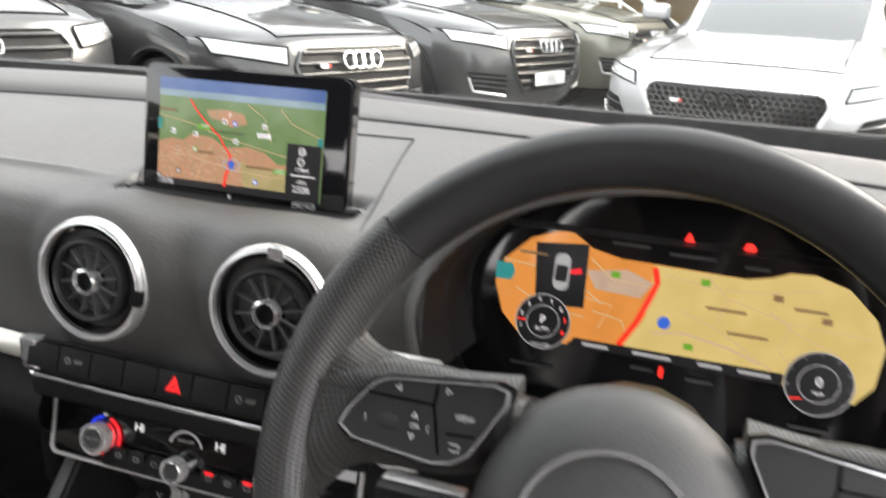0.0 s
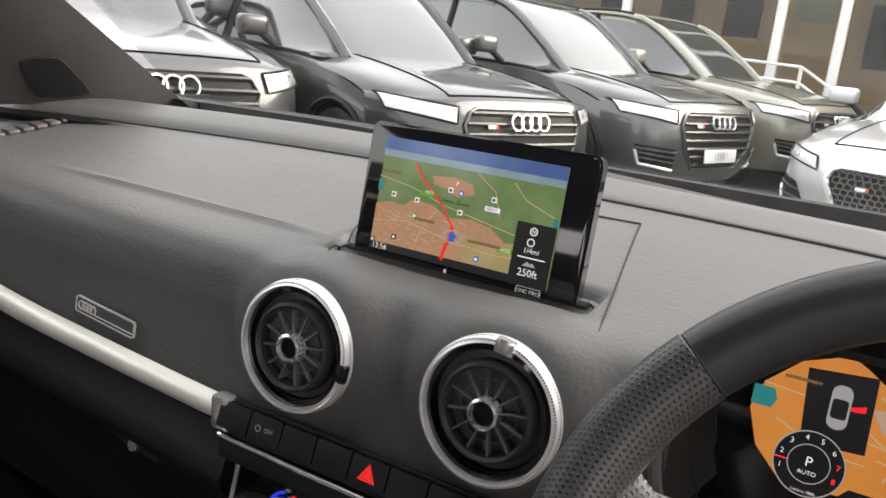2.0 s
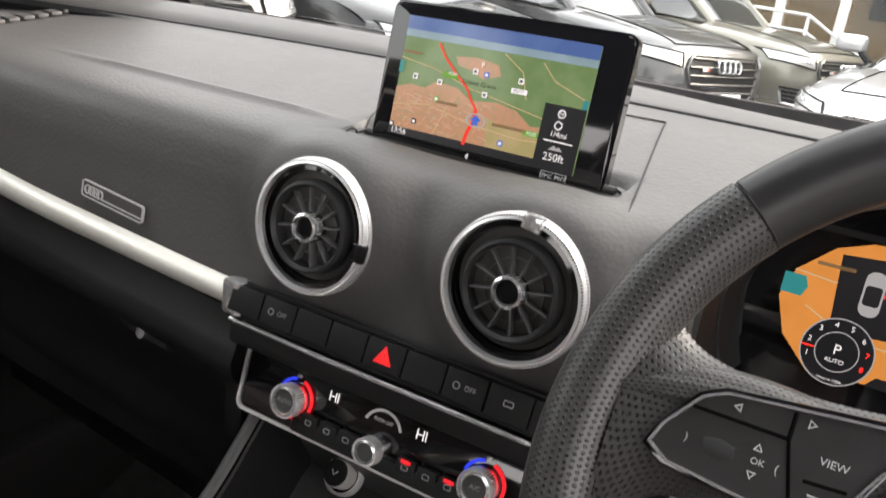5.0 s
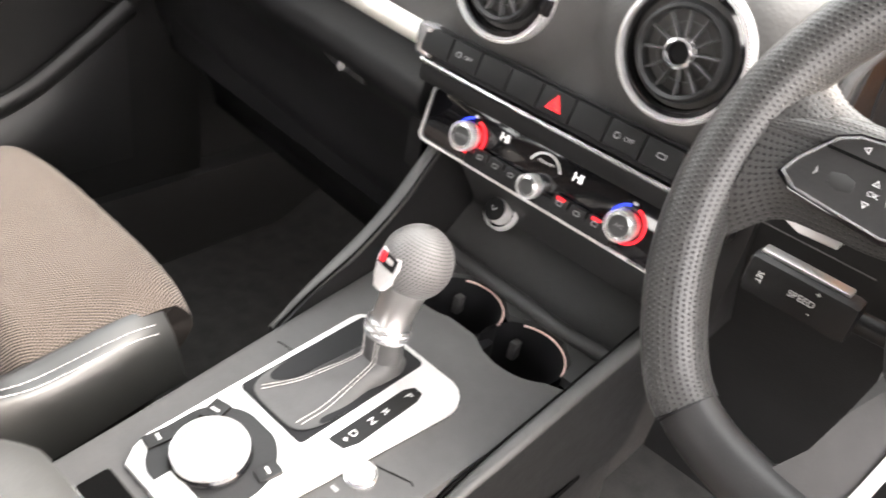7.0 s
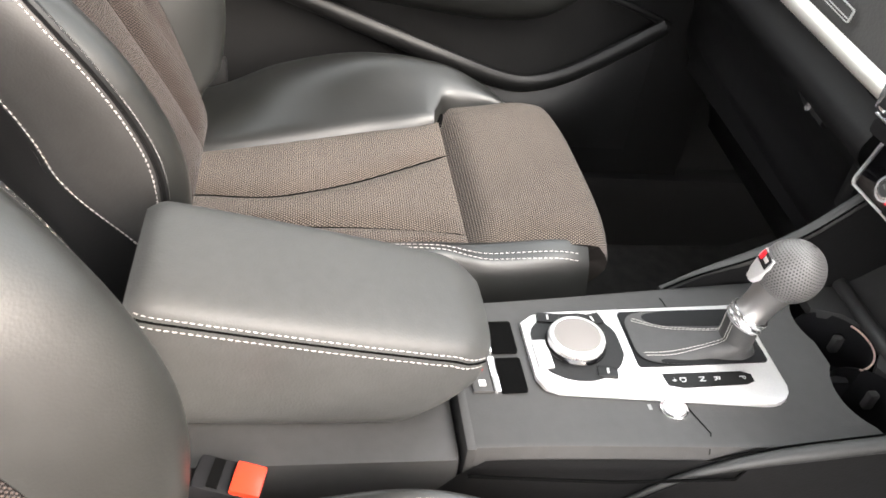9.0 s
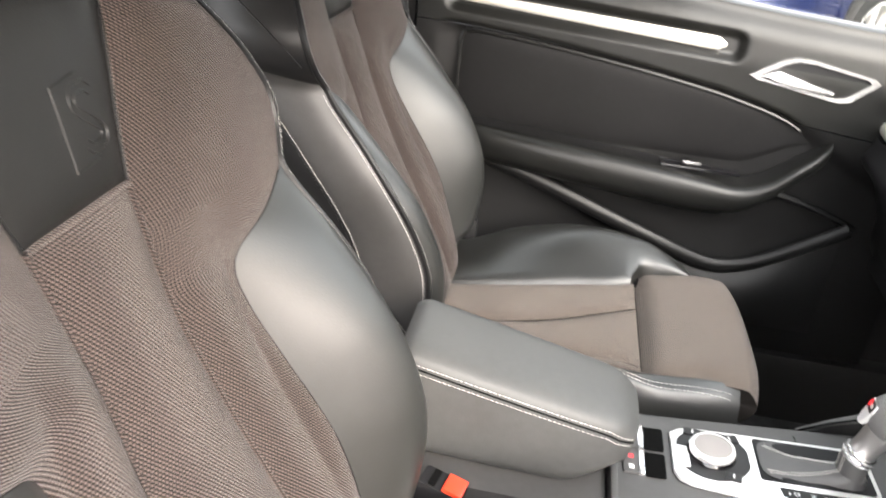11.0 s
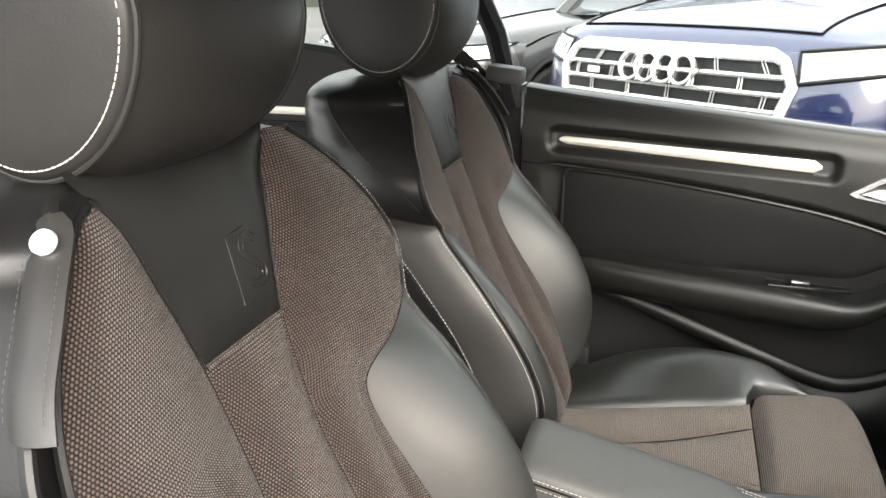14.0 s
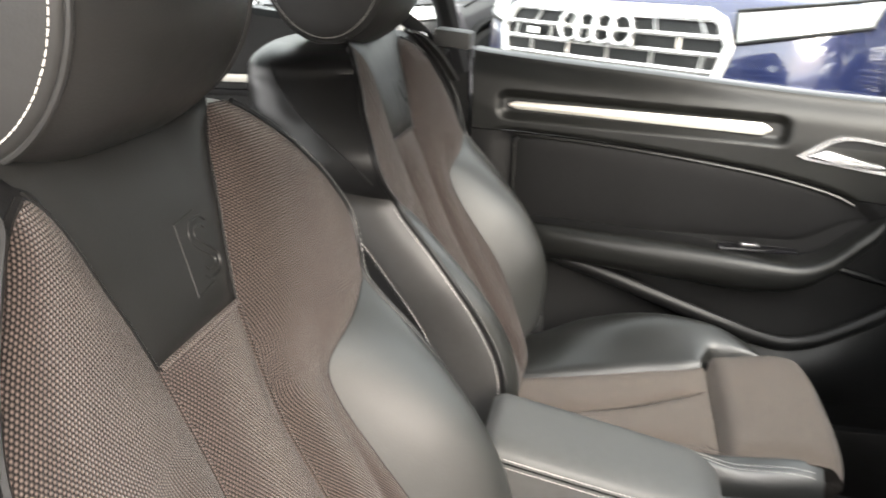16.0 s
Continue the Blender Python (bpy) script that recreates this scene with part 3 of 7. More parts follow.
part("trim_strip", thick(sheet(strip_fn, 40, 8), 0.003), BRUSHED, door, "brushed aluminium door trim strip")
hm = facing((-0.688, 0.0, 0.0), (1, 0, 0))
lever_rim = [(0.487, 0.877), (0.535, 0.908), (0.555, 0.915), (0.585, 0.914), (0.690, 0.896), (0.700, 0.888), (0.660, 0.853), (0.640, 0.849), (0.61, 0.853), (0.50, 0.871)]
cx0, cy0 = sum(p[0] for p in lever_rim) / len(lever_rim), sum(p[1] for p in lever_rim) / len(lever_rim)
hin = [(cx0 + (x - cx0) * 0.86, cy0 + (y - cy0) * 0.80) for x, y in lever_rim]
part("handle_bowl", prism(lever_rim, 0.003, hm), BLACK, door)
part("handle_frame", frame_plate(lever_rim, hin, 0.008, hm), CHROME, door, "chrome frame of the inner door handle")
part("door_handle", prism([(0.505, 0.878), (0.535, 0.890), (0.60, 0.872), (0.63, 0.866), (0.625, 0.859), (0.55, 0.868)], 0.014, hm, 0.003), CHROME, door, "chrome inner door lever")
# lower speaker pocket
def pocket_fn(a, b):
    y = 0.35 + 0.37 * a
    low, top = 0.40, fr(y) - 0.012
    z = low + (top - low) * b
    return (-0.676 + 0.022 * math.sin(math.pi * a) * math.sin(math.pi * b), y, z)


part("speaker_pocket", thick(sheet(pocket_fn, 24, 12), 0.006), DASH_LOW, door, "black moulded speaker pocket")

quarter = thing("quarter_panel", "dark rear quarter trim with pale metal strip", "trim panel", (-0.72, -0.8, 0.36), kind="structure")


def quarter_fn(a, b):
    y = -1.46 + 1.355 * a
    top = belt_z(y)
    z = 0.34 + (top - 0.34) * min(1.0, b / 0.94)
    x = -0.700 - (0.06 * (b - 0.94) / 0.06 if b > 0.94 else 0)
    x += 0.03 * (1 - smoothstep(z, 0.70, 0.9)) * (1 - smoothstep(y, -0.5, -0.15))
    return (x, y, z)


part("panel_skin", thick(sheet(quarter_fn, 40, 40), 0.02), DOOR_LOW, quarter)
part("quarter_strip", box((0.006, 0.42, 0.016), (-0.694, -0.66, 0.974), 0.002, pose(0, 0, 0, 0)), BRUSHED, quarter, "pale aluminium trim strip")
part("shadow_groove", box((0.01, 1.2, 0.012), (-0.696, -0.85, 0.945), 0.002), BLACK, quarter)

post = thing("pillar_1", "slim black post behind the passenger door glass", "pillar", (-0.70, -0.13, 1.0), kind="structure")
part("post_cover", tube([(-0.715, -0.125, 1.00), (-0.70, -0.160, 1.14), (-0.66, -0.21, 1.26), (-0.60, -0.26, 1.36)], 0.030, 8, flat=0.7), BLACK, post)
post2 = thing("pillar_2", "black rear roof post", "pillar", (-0.68, -1.2, 1.1), kind="structure")
part("post_cover", tube([(-0.72, -1.02, 1.10), (-0.68, -1.15, 1.24), (-0.58, -1.30, 1.36)], 0.07, 8, flat=0.5), BLACK, post2)

pillar = thing("pillar_3", "dark grey windscreen pillar with a small speaker grille", "pillar", (-0.68, 0.9, 0.95), kind="structure")


def pillar_fn(a, b):
    inner = Vector((-0.632, 1.125, 0.945)).lerp(Vector((-0.545, 0.44, 1.355)), b)
    outer = Vector((-0.735, 0.800, 0.945)).lerp(Vector((-0.66, 0.38, 1.330)), b ** 0.8)
    p = inner.lerp(outer, a)
    return p + Vector((0.022, 0, 0.006)) * math.sin(math.pi * min(1, a * 1.15))


part("pillar_cover", thick(sheet(pillar_fn, 16, 30, flip=True), 0.012), PILLAR_SKIN, pillar)
GRILLE_AB = [(0.55, 0.100), (0.385, 0.125), (0.415, 0.025), (0.615, 0.010)]


def grille_patch(u, v, lift=0.003):
    (a0, b0), (a1, b1), (a2, b2), (a3, b3) = GRILLE_AB
    r = 0.86
    uu, vv = 2 * u - 1, 2 * v - 1
    uu, vv = uu * (1 - 0.10 * vv * vv), vv * (1 - 0.10 * uu * uu)
    u, v = (uu * 1.06 + 1) / 2, (vv * 1.06 + 1) / 2
    a = (a0 * (1 - u) + a1 * u) * (1 - v) + (a3 * (1 - u) + a2 * u) * v
    b = (b0 * (1 - u) + b1 * u) * (1 - v) + (b3 * (1 - u) + b2 * u) * v
    return Vector(pillar_fn(a, max(0.0, b))) + Vector((0.62, -0.60, 0.30)) * lift


part("speaker_grille", thick(sheet(grille_patch, 12, 12), 0.001), DASH_LOW, pillar, "dark grey speaker grille")
edge_uv = [(i / 10, 0) for i in range(10)] + [(1, i / 10) for i in range(10)] + [(1 - i / 10, 1) for i in range(10)] + [(0, 1 - i / 10) for i in range(10)]
part("speaker_rim", tube([grille_patch(u, v, 0.0028) for u, v in edge_uv], 0.0010, 6, closed=True), BLACK, pillar)
part("roof_rail", tube([(-0.62, 0.46, 1.345), (-0.63, 0.0, 1.375), (-0.63, -0.7, 1.37), (-0.60, -1.3, 1.34)], 0.035, 10), HEADLINER, None, "black cloth roof rail above the passenger window", kind="structure")
part("roof_rail", tube([(0.62, 0.46, 1.345), (0.63, 0.0, 1.375), (0.63, -0.7, 1.37), (0.60, -1.3, 1.34)], 0.035, 10), HEADLINER, None, "black cloth roof rail above the open driver's doorway", kind="structure")
part("pillar_4", tube([(0.655, 1.12, 0.945), (0.62, 0.76, 1.16), (0.60, 0.44, 1.35)], 0.05, 10), DASH, None, "dark grey windscreen pillar beside the open doorway", kind="structure")
part("door_sill", box((0.10, 1.2, 0.16), (0.76, 0.25, 0.26), 0.02), DASH_LOW, None, "black sill of the open driver's doorway", kind="structure")
part("pillar_5", tube([(0.72, -0.42, 0.25), (0.73, -0.42, 0.95), (0.64, -0.45, 1.36)], 0.06, 10), DASH_LOW, None, "black post behind the driver's doorway", kind="structure")


def glass_pane(name, corners, label):
    bm = bmesh.new()
    bm.faces.new([bm.verts.new(c) for c in corners])
    ob = part(name, thick(bm, 0.004), GLASS, None, label, kind="structure")
    ob.visible_shadow = False
    return ob


def screen_fn(a, b):
    x = -0.63 + 1.26 * a
    lo = Vector((x * 1.04, 1.19 - 0.16 * x * x, 0.955))
    hi = Vector((x * 0.92, 0.47 - 0.05 * x * x, 1.365 - 0.03 * x * x))
    p = lo.lerp(hi, b)
    return p + Vector((0, 0.02, 0.03)) * math.sin(math.pi * b)


ws = part("window_1", thick(sheet(screen_fn, 16, 12), 0.005), GLASS, None, "clear raked windscreen", kind="structure")
ws.visible_shadow = False
glass_pane("window_2", [(-0.735, 0.78, 0.965), (-0.735, -0.10, 1.04), (-0.65, -0.21, 1.34), (-0.66, 0.42, 1.33)], "clear passenger door window")
glass_pane("window_3", [(-0.745, -0.15, 1.05), (-0.745, -1.05, 1.13), (-0.66, -1.18, 1.32), (-0.65, -0.24, 1.34)], "clear rear quarter window")

# ---------------------------------------------------------------- dashboard
dash = thing("dashboard", "dark grey grained soft-touch dashboard with aluminium strip", "dashboard", (0, 0.9, 0.70))


def dash_fn(a, b):
    x = -0.735 + 1.47 * a
    y, z = dash_profile(x, b)
    return (x, y, z)


shell = sheet(dash_fn, 220, 150)
cut = []
for f in shell.faces:
    c = f.calc_center_median()
    if c.y < 0.80 and ((c.x - 0.35) / 0.166) ** 2 + ((c.z - 0.872) / (0.094 if c.z > 0.872 else 0.13)) ** 2 < 1:
        cut.append(f)
bmesh.ops.delete(shell, geom=cut, context="FACES")
part("upper_shell", shell, DASH, dash)


def lip_fn(a, b):
    x = -0.735 + 1.47 * a
    g = groove_y(x)
    yy = curve_of([(0, 0.004), (0.12, 0.010), (0.3, 0.045), (0.5, 0.085), (0.75, 0.14), (1, 0.24)])(b)
    zz = curve_of([(0, 0.925), (0.12, 0.946), (0.3, 0.957), (0.5, 0.960), (0.75, 0.952), (1, 0.93)])(b)
    return (x, g + yy, 0.925 + (zz - 0.925) * (1 - 0.48 * smoothstep(x, -0.45, 0.35)))


part("windscreen_ledge", sheet(lip_fn, 60, 14), DASH, dash)
part("windscreen_gap", tube([(-0.73 + 1.46 * i / 40, groove_y(-0.73 + 1.46 * i / 40) + 0.001, 0.938) for i in range(41)], 0.007, 6), BLACK, dash)
part("screen_band", sheet(lambda a, b: (-0.70 + 1.40 * a, 1.145 - 0.15 * (-0.7 + 1.4 * a) ** 2 + 0.09 * b, 0.962 - 0.006 * b - 0.028 * smoothstep(-0.70 + 1.40 * a, -0.45, 0.40)), 30, 3), BLACK, dash, "black band at the foot of the windscreen")
# side demister: a slim lens-shaped slot with rounded teeth across it


def demister(a, b):
    y = 0.795 + 0.165 * b
    half = 0.021 * math.sin(math.pi * b) ** 0.6
    x = -0.633 - 0.006 * math.sin(math.pi * b) + half * (2 * a - 1)
    return (x, y, 0.9205 + 0.165 * (y - 0.828) + 0.0012)


vent_slot = part("demister_slot", sheet(demister, 4, 30), VENT_BLACK, dash, "slim black demister slot")
for i in range(8):
    b = 0.12 + 0.105 * i
    p0, p1 = Vector(demister(0.30, b)), Vector(demister(1.0, b))
    part("tooth", box(((p1 - p0).length, 0.0125, 0.005), (0, 0, 0.0004), 0.0022, Matrix.Translation((p0 + p1) / 2) @ pose(0, 0, 0, 9, 0, -14)), DASH, vent_slot)
# flap behind the screen
hatch = [(-0.086, 0.750), (-0.112, 0.825), (-0.100, 0.958), (0.083, 0.970), (0.128, 0.748)]
gap = bmesh.new()
for a, b in zip(hatch, hatch[1:]):
    pts = [Vector((a[0] + (b[0] - a[0]) * i / 12, a[1] + (b[1] - a[1]) * i / 12, 0)) for i in range(13)]
    for p in pts:
        p.z = dash_profile(p.x, 0.68 + 0.18 * (p.y - 0.80) / 0.12 if p.y > 0.80 else 0.55 + 0.13 * (p.y - 0.745) / 0.055)[1] + 0.0006
    tube(pts, 0.0008, 5, bm=gap)
part("flap_gap", gap, BLACK, dash)
part("screen_slot", prism(rounded(0.212, 0.030, 0.012), 0.006, pose(0.004, 0.787, 0.9040, 6)), DASH_LOW, dash)
part("slot_rim", frame_plate(rounded(0.220, 0.036, 0.014), rounded(0.211, 0.028, 0.011), 0.006, pose(0.004, 0.787, 0.9055, 6)), DASH, dash)

# aluminium strip on the passenger side
def dash_strip(a, b):
    x = -0.735 + 0.585 * a
    z = 0.783 + 0.036 * (1 - a) ** 1.1
    half = 0.0105 + 0.003 * (1 - a)
    q = 2 * b - 1
    y = 0.713 + 0.02 * smoothstep(-x, 0.35, 0.72) - 0.010 * (1 - q * q) ** 0.5
    return (x, y, z + half * q)


part("aluminium_strip", thick(sheet(dash_strip, 40, 10), 0.004), BRUSHED, dash, "pale brushed aluminium dash strip")
part("strip_end", box((0.020, 0.014, 0.028), (-0.141, 0.707, 0.784), 0.004), CHROME, dash, "chrome end piece of the strip")
bmx = facing((-0.2925, 0.7165, 0.820), (0, -1, 0.06), (0.09, 0.06, 1))
badge = part("badge", prism(rounded(0.074, 0.0135, 0.0022), 0.0016, bmx), DASH, dash, "small dark badge plate edged in chrome")
part("badge_edge", frame_plate(rounded(0.076, 0.0150, 0.003), rounded(0.0738, 0.0128, 0.002), 0.0024, bmx), SATIN, badge)
bars = bmesh.new()
box((0.048, 0.0010, 0.001), (0.0115, -0.0036, 0.002), bm=bars, m=bmx)
for k in range(4):
    lathe([(0.0042, 0.001), (0.0042, 0.0030), (0.0032, 0.0030), (0.0032, 0.001)], bmx @ pose(-0.030 + 0.0050 * k, 0.0, 0), 16, bars)
part("badge_mark", bars, SATIN, badge)

# lower dash: glovebox side and driver's side
def glove_fn(a, b):
    x = -0.735 + 0.605 * a
    z = 0.772 - 0.36 * b + 0.03 * (1 - a)
    y = 0.706 + 0.02 * (1 - a) + 0.05 * smoothstep(b, 0.05, 0.45) + 0.10 * smoothstep(b, 0.5, 1.0) - 0.018 * math.exp(-((b - 0.12) / 0.07) ** 2)
    return (x, y, z)


part("lower_panel", sheet(glove_fn, 40, 30), DASH_LOW, dash, "black lower dash panel")
gd = part("glovebox_door", sheet(lambda a, b: (-0.655 + 0.46 * a, 0.716 + 0.05 * smoothstep(b, 0, 0.6) + 0.008 * (1 - a), 0.738 - 0.19 * b + 0.02 * (1 - a)), 20, 14), DASH_LOW, dash, "black glovebox lid")
part("glovebox_gap", tube([(-0.655 + 0.46 * i / 10, 0.7135 + 0.008 * (1 - i / 10), 0.739 + 0.02 * (1 - i / 10)) for i in range(11)], 0.002, 6), VOID, gd)
part("lid_handle", prism([(-0.05, 0.006), (0.0, 0.010), (0.04, 0.004), (0.045, -0.004), (0.0, -0.010), (-0.04, -0.006)], 0.008, facing((-0.255, 0.715, 0.724), (0, -0.95, 0.25), (0.22, 0.2, 1)), 0.002), DASH_LOW, gd, "black glovebox pull")
part("handle_lock", lathe([(0.005, 0), (0.005, 0.003), (0.0, 0.0035)], facing((-0.243, 0.706, 0.719), (0, -0.95, 0.25)), 14), CHROME, gd, "small chrome lock")


def knee_fn(a, b):
    x = 0.135 + 0.60 * a
    z = 0.79 - 0.34 * b
    y = 0.716 + 0.09 * smoothstep(b, 0.05, 0.7)
    return (x, y, z)


part("knee_panel", sheet(knee_fn, 24, 20), DASH_LOW, dash, "black knee panel under the steering column")
part("face_lower", sheet(lambda a, b: (-0.135 + 0.29 * a, 0.730, 0.776 - 0.088 * b), 10, 14), DASH_LOW, dash)
for sx in (-0.145, 0.158):
    part("centre_cheek", box((0.02, 0.10, 0.12), (sx, 0.762, 0.715), 0.006), DASH_LOW, dash)

# the driver's door stands open, unseen, added to block light from front right
odoor = thing("door_2", "black trimmed driver's door standing open, unseen, added to block side light", "car door", (0.80, 1.02, 0.36), kind="structure")
om = pose(0.80, 1.02, 0, 0, 0, 25)
part("door_skin", box((1.05, 0.09, 0.66), (0.53, 0.0, 0.68), 0.03, om), DOOR_SKIN, odoor)
part("door_glass_frame", tube([om @ Vector(p) for p in ((0.02, 0, 0.98), (0.50, -0.04, 1.30), (0.98, -0.04, 1.30), (1.03, 0, 1.02))], 0.018, 8), BLACK, odoor)


# ---------------------------------------------------------------- air vents
def air_vent(x, tab_angle):
    c = Vector((x, 0.7085, 0.857 if x < 0 else 0.858))
    m = facing(c, (0, -1, 0.10))
    v = thing("air_vent", "round black air vent with knurled chrome ring", "air vent", c, "round dash vents")
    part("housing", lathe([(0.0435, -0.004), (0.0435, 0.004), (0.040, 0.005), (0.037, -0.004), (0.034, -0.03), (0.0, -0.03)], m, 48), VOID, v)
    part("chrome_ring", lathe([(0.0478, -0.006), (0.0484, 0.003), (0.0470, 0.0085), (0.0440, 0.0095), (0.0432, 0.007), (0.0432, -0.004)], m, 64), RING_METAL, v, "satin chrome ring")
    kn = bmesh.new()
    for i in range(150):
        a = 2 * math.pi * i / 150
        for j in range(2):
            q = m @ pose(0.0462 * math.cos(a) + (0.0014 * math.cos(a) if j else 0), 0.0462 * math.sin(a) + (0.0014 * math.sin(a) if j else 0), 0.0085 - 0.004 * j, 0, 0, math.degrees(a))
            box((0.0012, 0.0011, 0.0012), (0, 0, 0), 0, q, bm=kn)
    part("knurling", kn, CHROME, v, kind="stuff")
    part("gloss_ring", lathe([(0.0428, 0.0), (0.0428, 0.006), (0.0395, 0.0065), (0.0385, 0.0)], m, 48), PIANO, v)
    part("vent_shade_disc", lathe([(0.0385, -0.0060), (0.0, -0.0060)], m, 40), VOID, v)
    part("inner_ring", lathe([(0.0335, -0.006), (0.0335, 0.005), (0.0320, 0.0095), (0.0300, 0.0105), (0.0280, 0.0085), (0.0272, -0.006)], m, 48), VENT_BLACK, v)
    part("middle_ring", lathe([(0.0204, -0.006), (0.0204, 0.0020), (0.0194, 0.0020), (0.0194, -0.006)], m, 40), BLADE, v)
    for i in range(12):
        a = 30 * i + 10
        part("blade", box((0.0175, 0.0015, 0.0080), (0.0195, 0, 0.0020), 0.0004, m @ pose(0, 0, 0, 0, 0, a)), BLADE, v)
    hub = part("hub", lathe([(0.0102, 0.004), (0.0106, 0.010), (0.0102, 0.0128), (0.0086, 0.0136), (0.0076, 0.010)], m, 32), CHROME, v, "chrome centre ring")
    part("hub_barrel", lathe([(0.0096, -0.010), (0.0100, 0.0045)], m, 28), VENT_BLACK, hub)
    part("hub_cap", lathe([(0.0079, 0.0105), (0.0070, 0.0060), (0.0, 0.0055)], m, 24), BLACK, hub)
    t = m @ pose(0, 0, 0, 0, 0, tab_angle)
    part("tab", box((0.010, 0.013, 0.006), (0.0445, 0, 0.0075), 0.0015, t), CHROME if tab_angle > 45 else PIANO, v, "small vent closing tab")
    return v


air_vent(VENTS[0], -8)
air_vent(VENTS[1], 82)

# ---------------------------------------------------------------- pop-up screen
sc = Vector((0.0018, 0.797, 0.958))
sm = facing(sc, (0, -1, 0.15))
screen = thing("infotainment_screen", "slim black pop-up screen showing a lit road map", "screen", (0, 0.79, 0.915))
part("casing", prism(rounded(0.186, 0.107, 0.006), 0.012, sm @ pose(0, 0.0005, -0.0125), 0.002), PIANO, screen, "gloss black screen casing")
part("edge_trim", frame_plate(rounded(0.1885, 0.1095, 0.007), rounded(0.1855, 0.1065, 0.0055), 0.010, sm @ pose(0, 0.0005, -0.0125)), PIANO, screen, "thin gloss edge trim")
disp = part("display", prism(rounded(0.1505, 0.087, 0.001), 0.0006, sm @ pose(-0.0030, 0.001, -0.0003)), MAP_GREEN, screen, "lit map display")
W, Hh = 0.1505, 0.087


def on(u, v):
    """Display place from the left and top, 0..1."""
    return (-0.0030 - W / 2 + W * u, 0.001 + Hh / 2 - Hh * v)


def flat(name, poly, material, layer, parent=disp, m=sm, f=on):
    return part(name, prism([f(u, v) for u, v in poly], 0.0002, m @ pose(0, 0, 0.0004 + 0.00025 * layer)), material, parent, smooth=False)


def line(name, pts, width, material, layer, parent=disp, m=sm, f=on):
    return part(name, ribbon([f(u, v) for u, v in pts], width, 0.0004 + 0.00025 * layer + 0.0002, m), material, parent, smooth=False)


flat("map_sky", [(0, 0), (1, 0), (1, 0.11), (0, 0.11)], MAP_SKY, 1)
flat("map_haze", [(0, 0.11), (1, 0.11), (1, 0.17), (0, 0.17)], MAP_SKY_LOW, 1)
flat("map_town", [(0, 0.60), (0.08, 0.56), (0.16, 0.57), (0.22, 0.50), (0.34, 0.52), (0.42, 0.60), (0.55, 0.57), (0.66, 0.60), (0.75, 0.70), (0.84, 0.68), (0.80, 0.78), (0.62, 0.75), (0.54, 0.82), (0.60, 1), (0, 1)], MAP_TOWN, 1)
street = random.Random(7)
net = bmesh.new()
for k in range(80):
    u, v, a = street.uniform(0.02, 0.50), street.uniform(0.60, 0.92), street.choice((0.35, 1.9)) + street.uniform(-0.25, 0.25)
    d = street.uniform(0.02, 0.06)
    ribbon([on(u, v), on(min(0.56, max(0.0, u + d * math.cos(a))), min(0.93, max(0.58, v + 0.8 * d * math.sin(a))))], 0.00045, 0.0004 + 0.00025 * 2.2 + 0.0002, sm, net)
part("street_lines", net, MAP_STREET, disp, smooth=False)
flat("map_field", [(0.52, 0.70), (0.62, 0.75), (0.80, 0.78), (0.84, 0.92), (0.80, 1), (0.55, 1)], MAP_SAND, 2)
flat("map_suburb", [(0.30, 0.27), (0.42, 0.25), (0.53, 0.28), (0.55, 0.36), (0.46, 0.41), (0.40, 0.36), (0.32, 0.34)], MAP_TOWN, 1)
flat("map_village", [(0.86, 0.52), (0.95, 0.50), (0.99, 0.56), (0.90, 0.60)], MAP_SAND, 1)
line("map_route", [(0.20, 0.19), (0.25, 0.30), (0.33, 0.42), (0.39, 0.50), (0.42, 0.58), (0.46, 0.66), (0.46, 0.74), (0.44, 0.84), (0.43, 0.96)], 0.0016, ROUTE, 4)
line("map_route_near", [(0.462, 0.66), (0.462, 0.75), (0.44, 0.85), (0.43, 0.96)], 0.0028, ROUTE, 5)
for k, pts in enumerate(([(0.0, 0.35), (0.2, 0.40), (0.40, 0.50), (0.6, 0.56), (0.8, 0.62), (1, 0.60)], [(0.55, 0.18), (0.66, 0.3), (0.70, 0.5)], [(0.0, 0.75), (0.2, 0.70), (0.43, 0.78), (0.7, 0.82), (0.85, 0.80)], [(0.25, 0.95), (0.3, 0.7), (0.36, 0.55)], [(0.75, 0.2), (0.82, 0.32), (0.98, 0.42)])):
    line("map_road", pts, 0.0006, MAP_LINE, 3)
for u, v, mm in ((0.42, 0.36, ICON_WHITE), (0.48, 0.37, ICON_BLUE), (0.66, 0.37, ICON_WHITE), (0.24, 0.50, ICON_WHITE), (0.49, 0.53, ICON_WHITE), (0.10, 0.49, ICON_WHITE), (0.62, 0.88, ICON_BLUE), (0.14, 0.86, ICON_DARK), (0.015, 0.92, ICON_DARK), (0.24, 0.64, ICON_GREEN)):
    flat("map_icon", [(u - 0.013, v - 0.022), (u + 0.013, v - 0.022), (u + 0.013, v + 0.022), (u - 0.013, v + 0.022)], mm, 5)
    flat("icon_picture", [(u - 0.006, v - 0.012), (u + 0.008, v - 0.008), (u + 0.006, v + 0.012), (u - 0.008, v + 0.012)], ICON_DARK if mm is ICON_WHITE else ICON_WHITE, 6)
for u, v, w in ((0.29, 0.43, 0.04), (0.765, 0.755, 0.045)):
    flat("road_sign", [(u - w, v - 0.022), (u + w, v - 0.022), (u + w, v + 0.022), (u - w, v + 0.022)], ICON_GREEN, 5)
flat("road_sign", [(0.62, 0.43), (0.70, 0.43), (0.70, 0.47), (0.62, 0.47)], ICON_WHITE, 5)
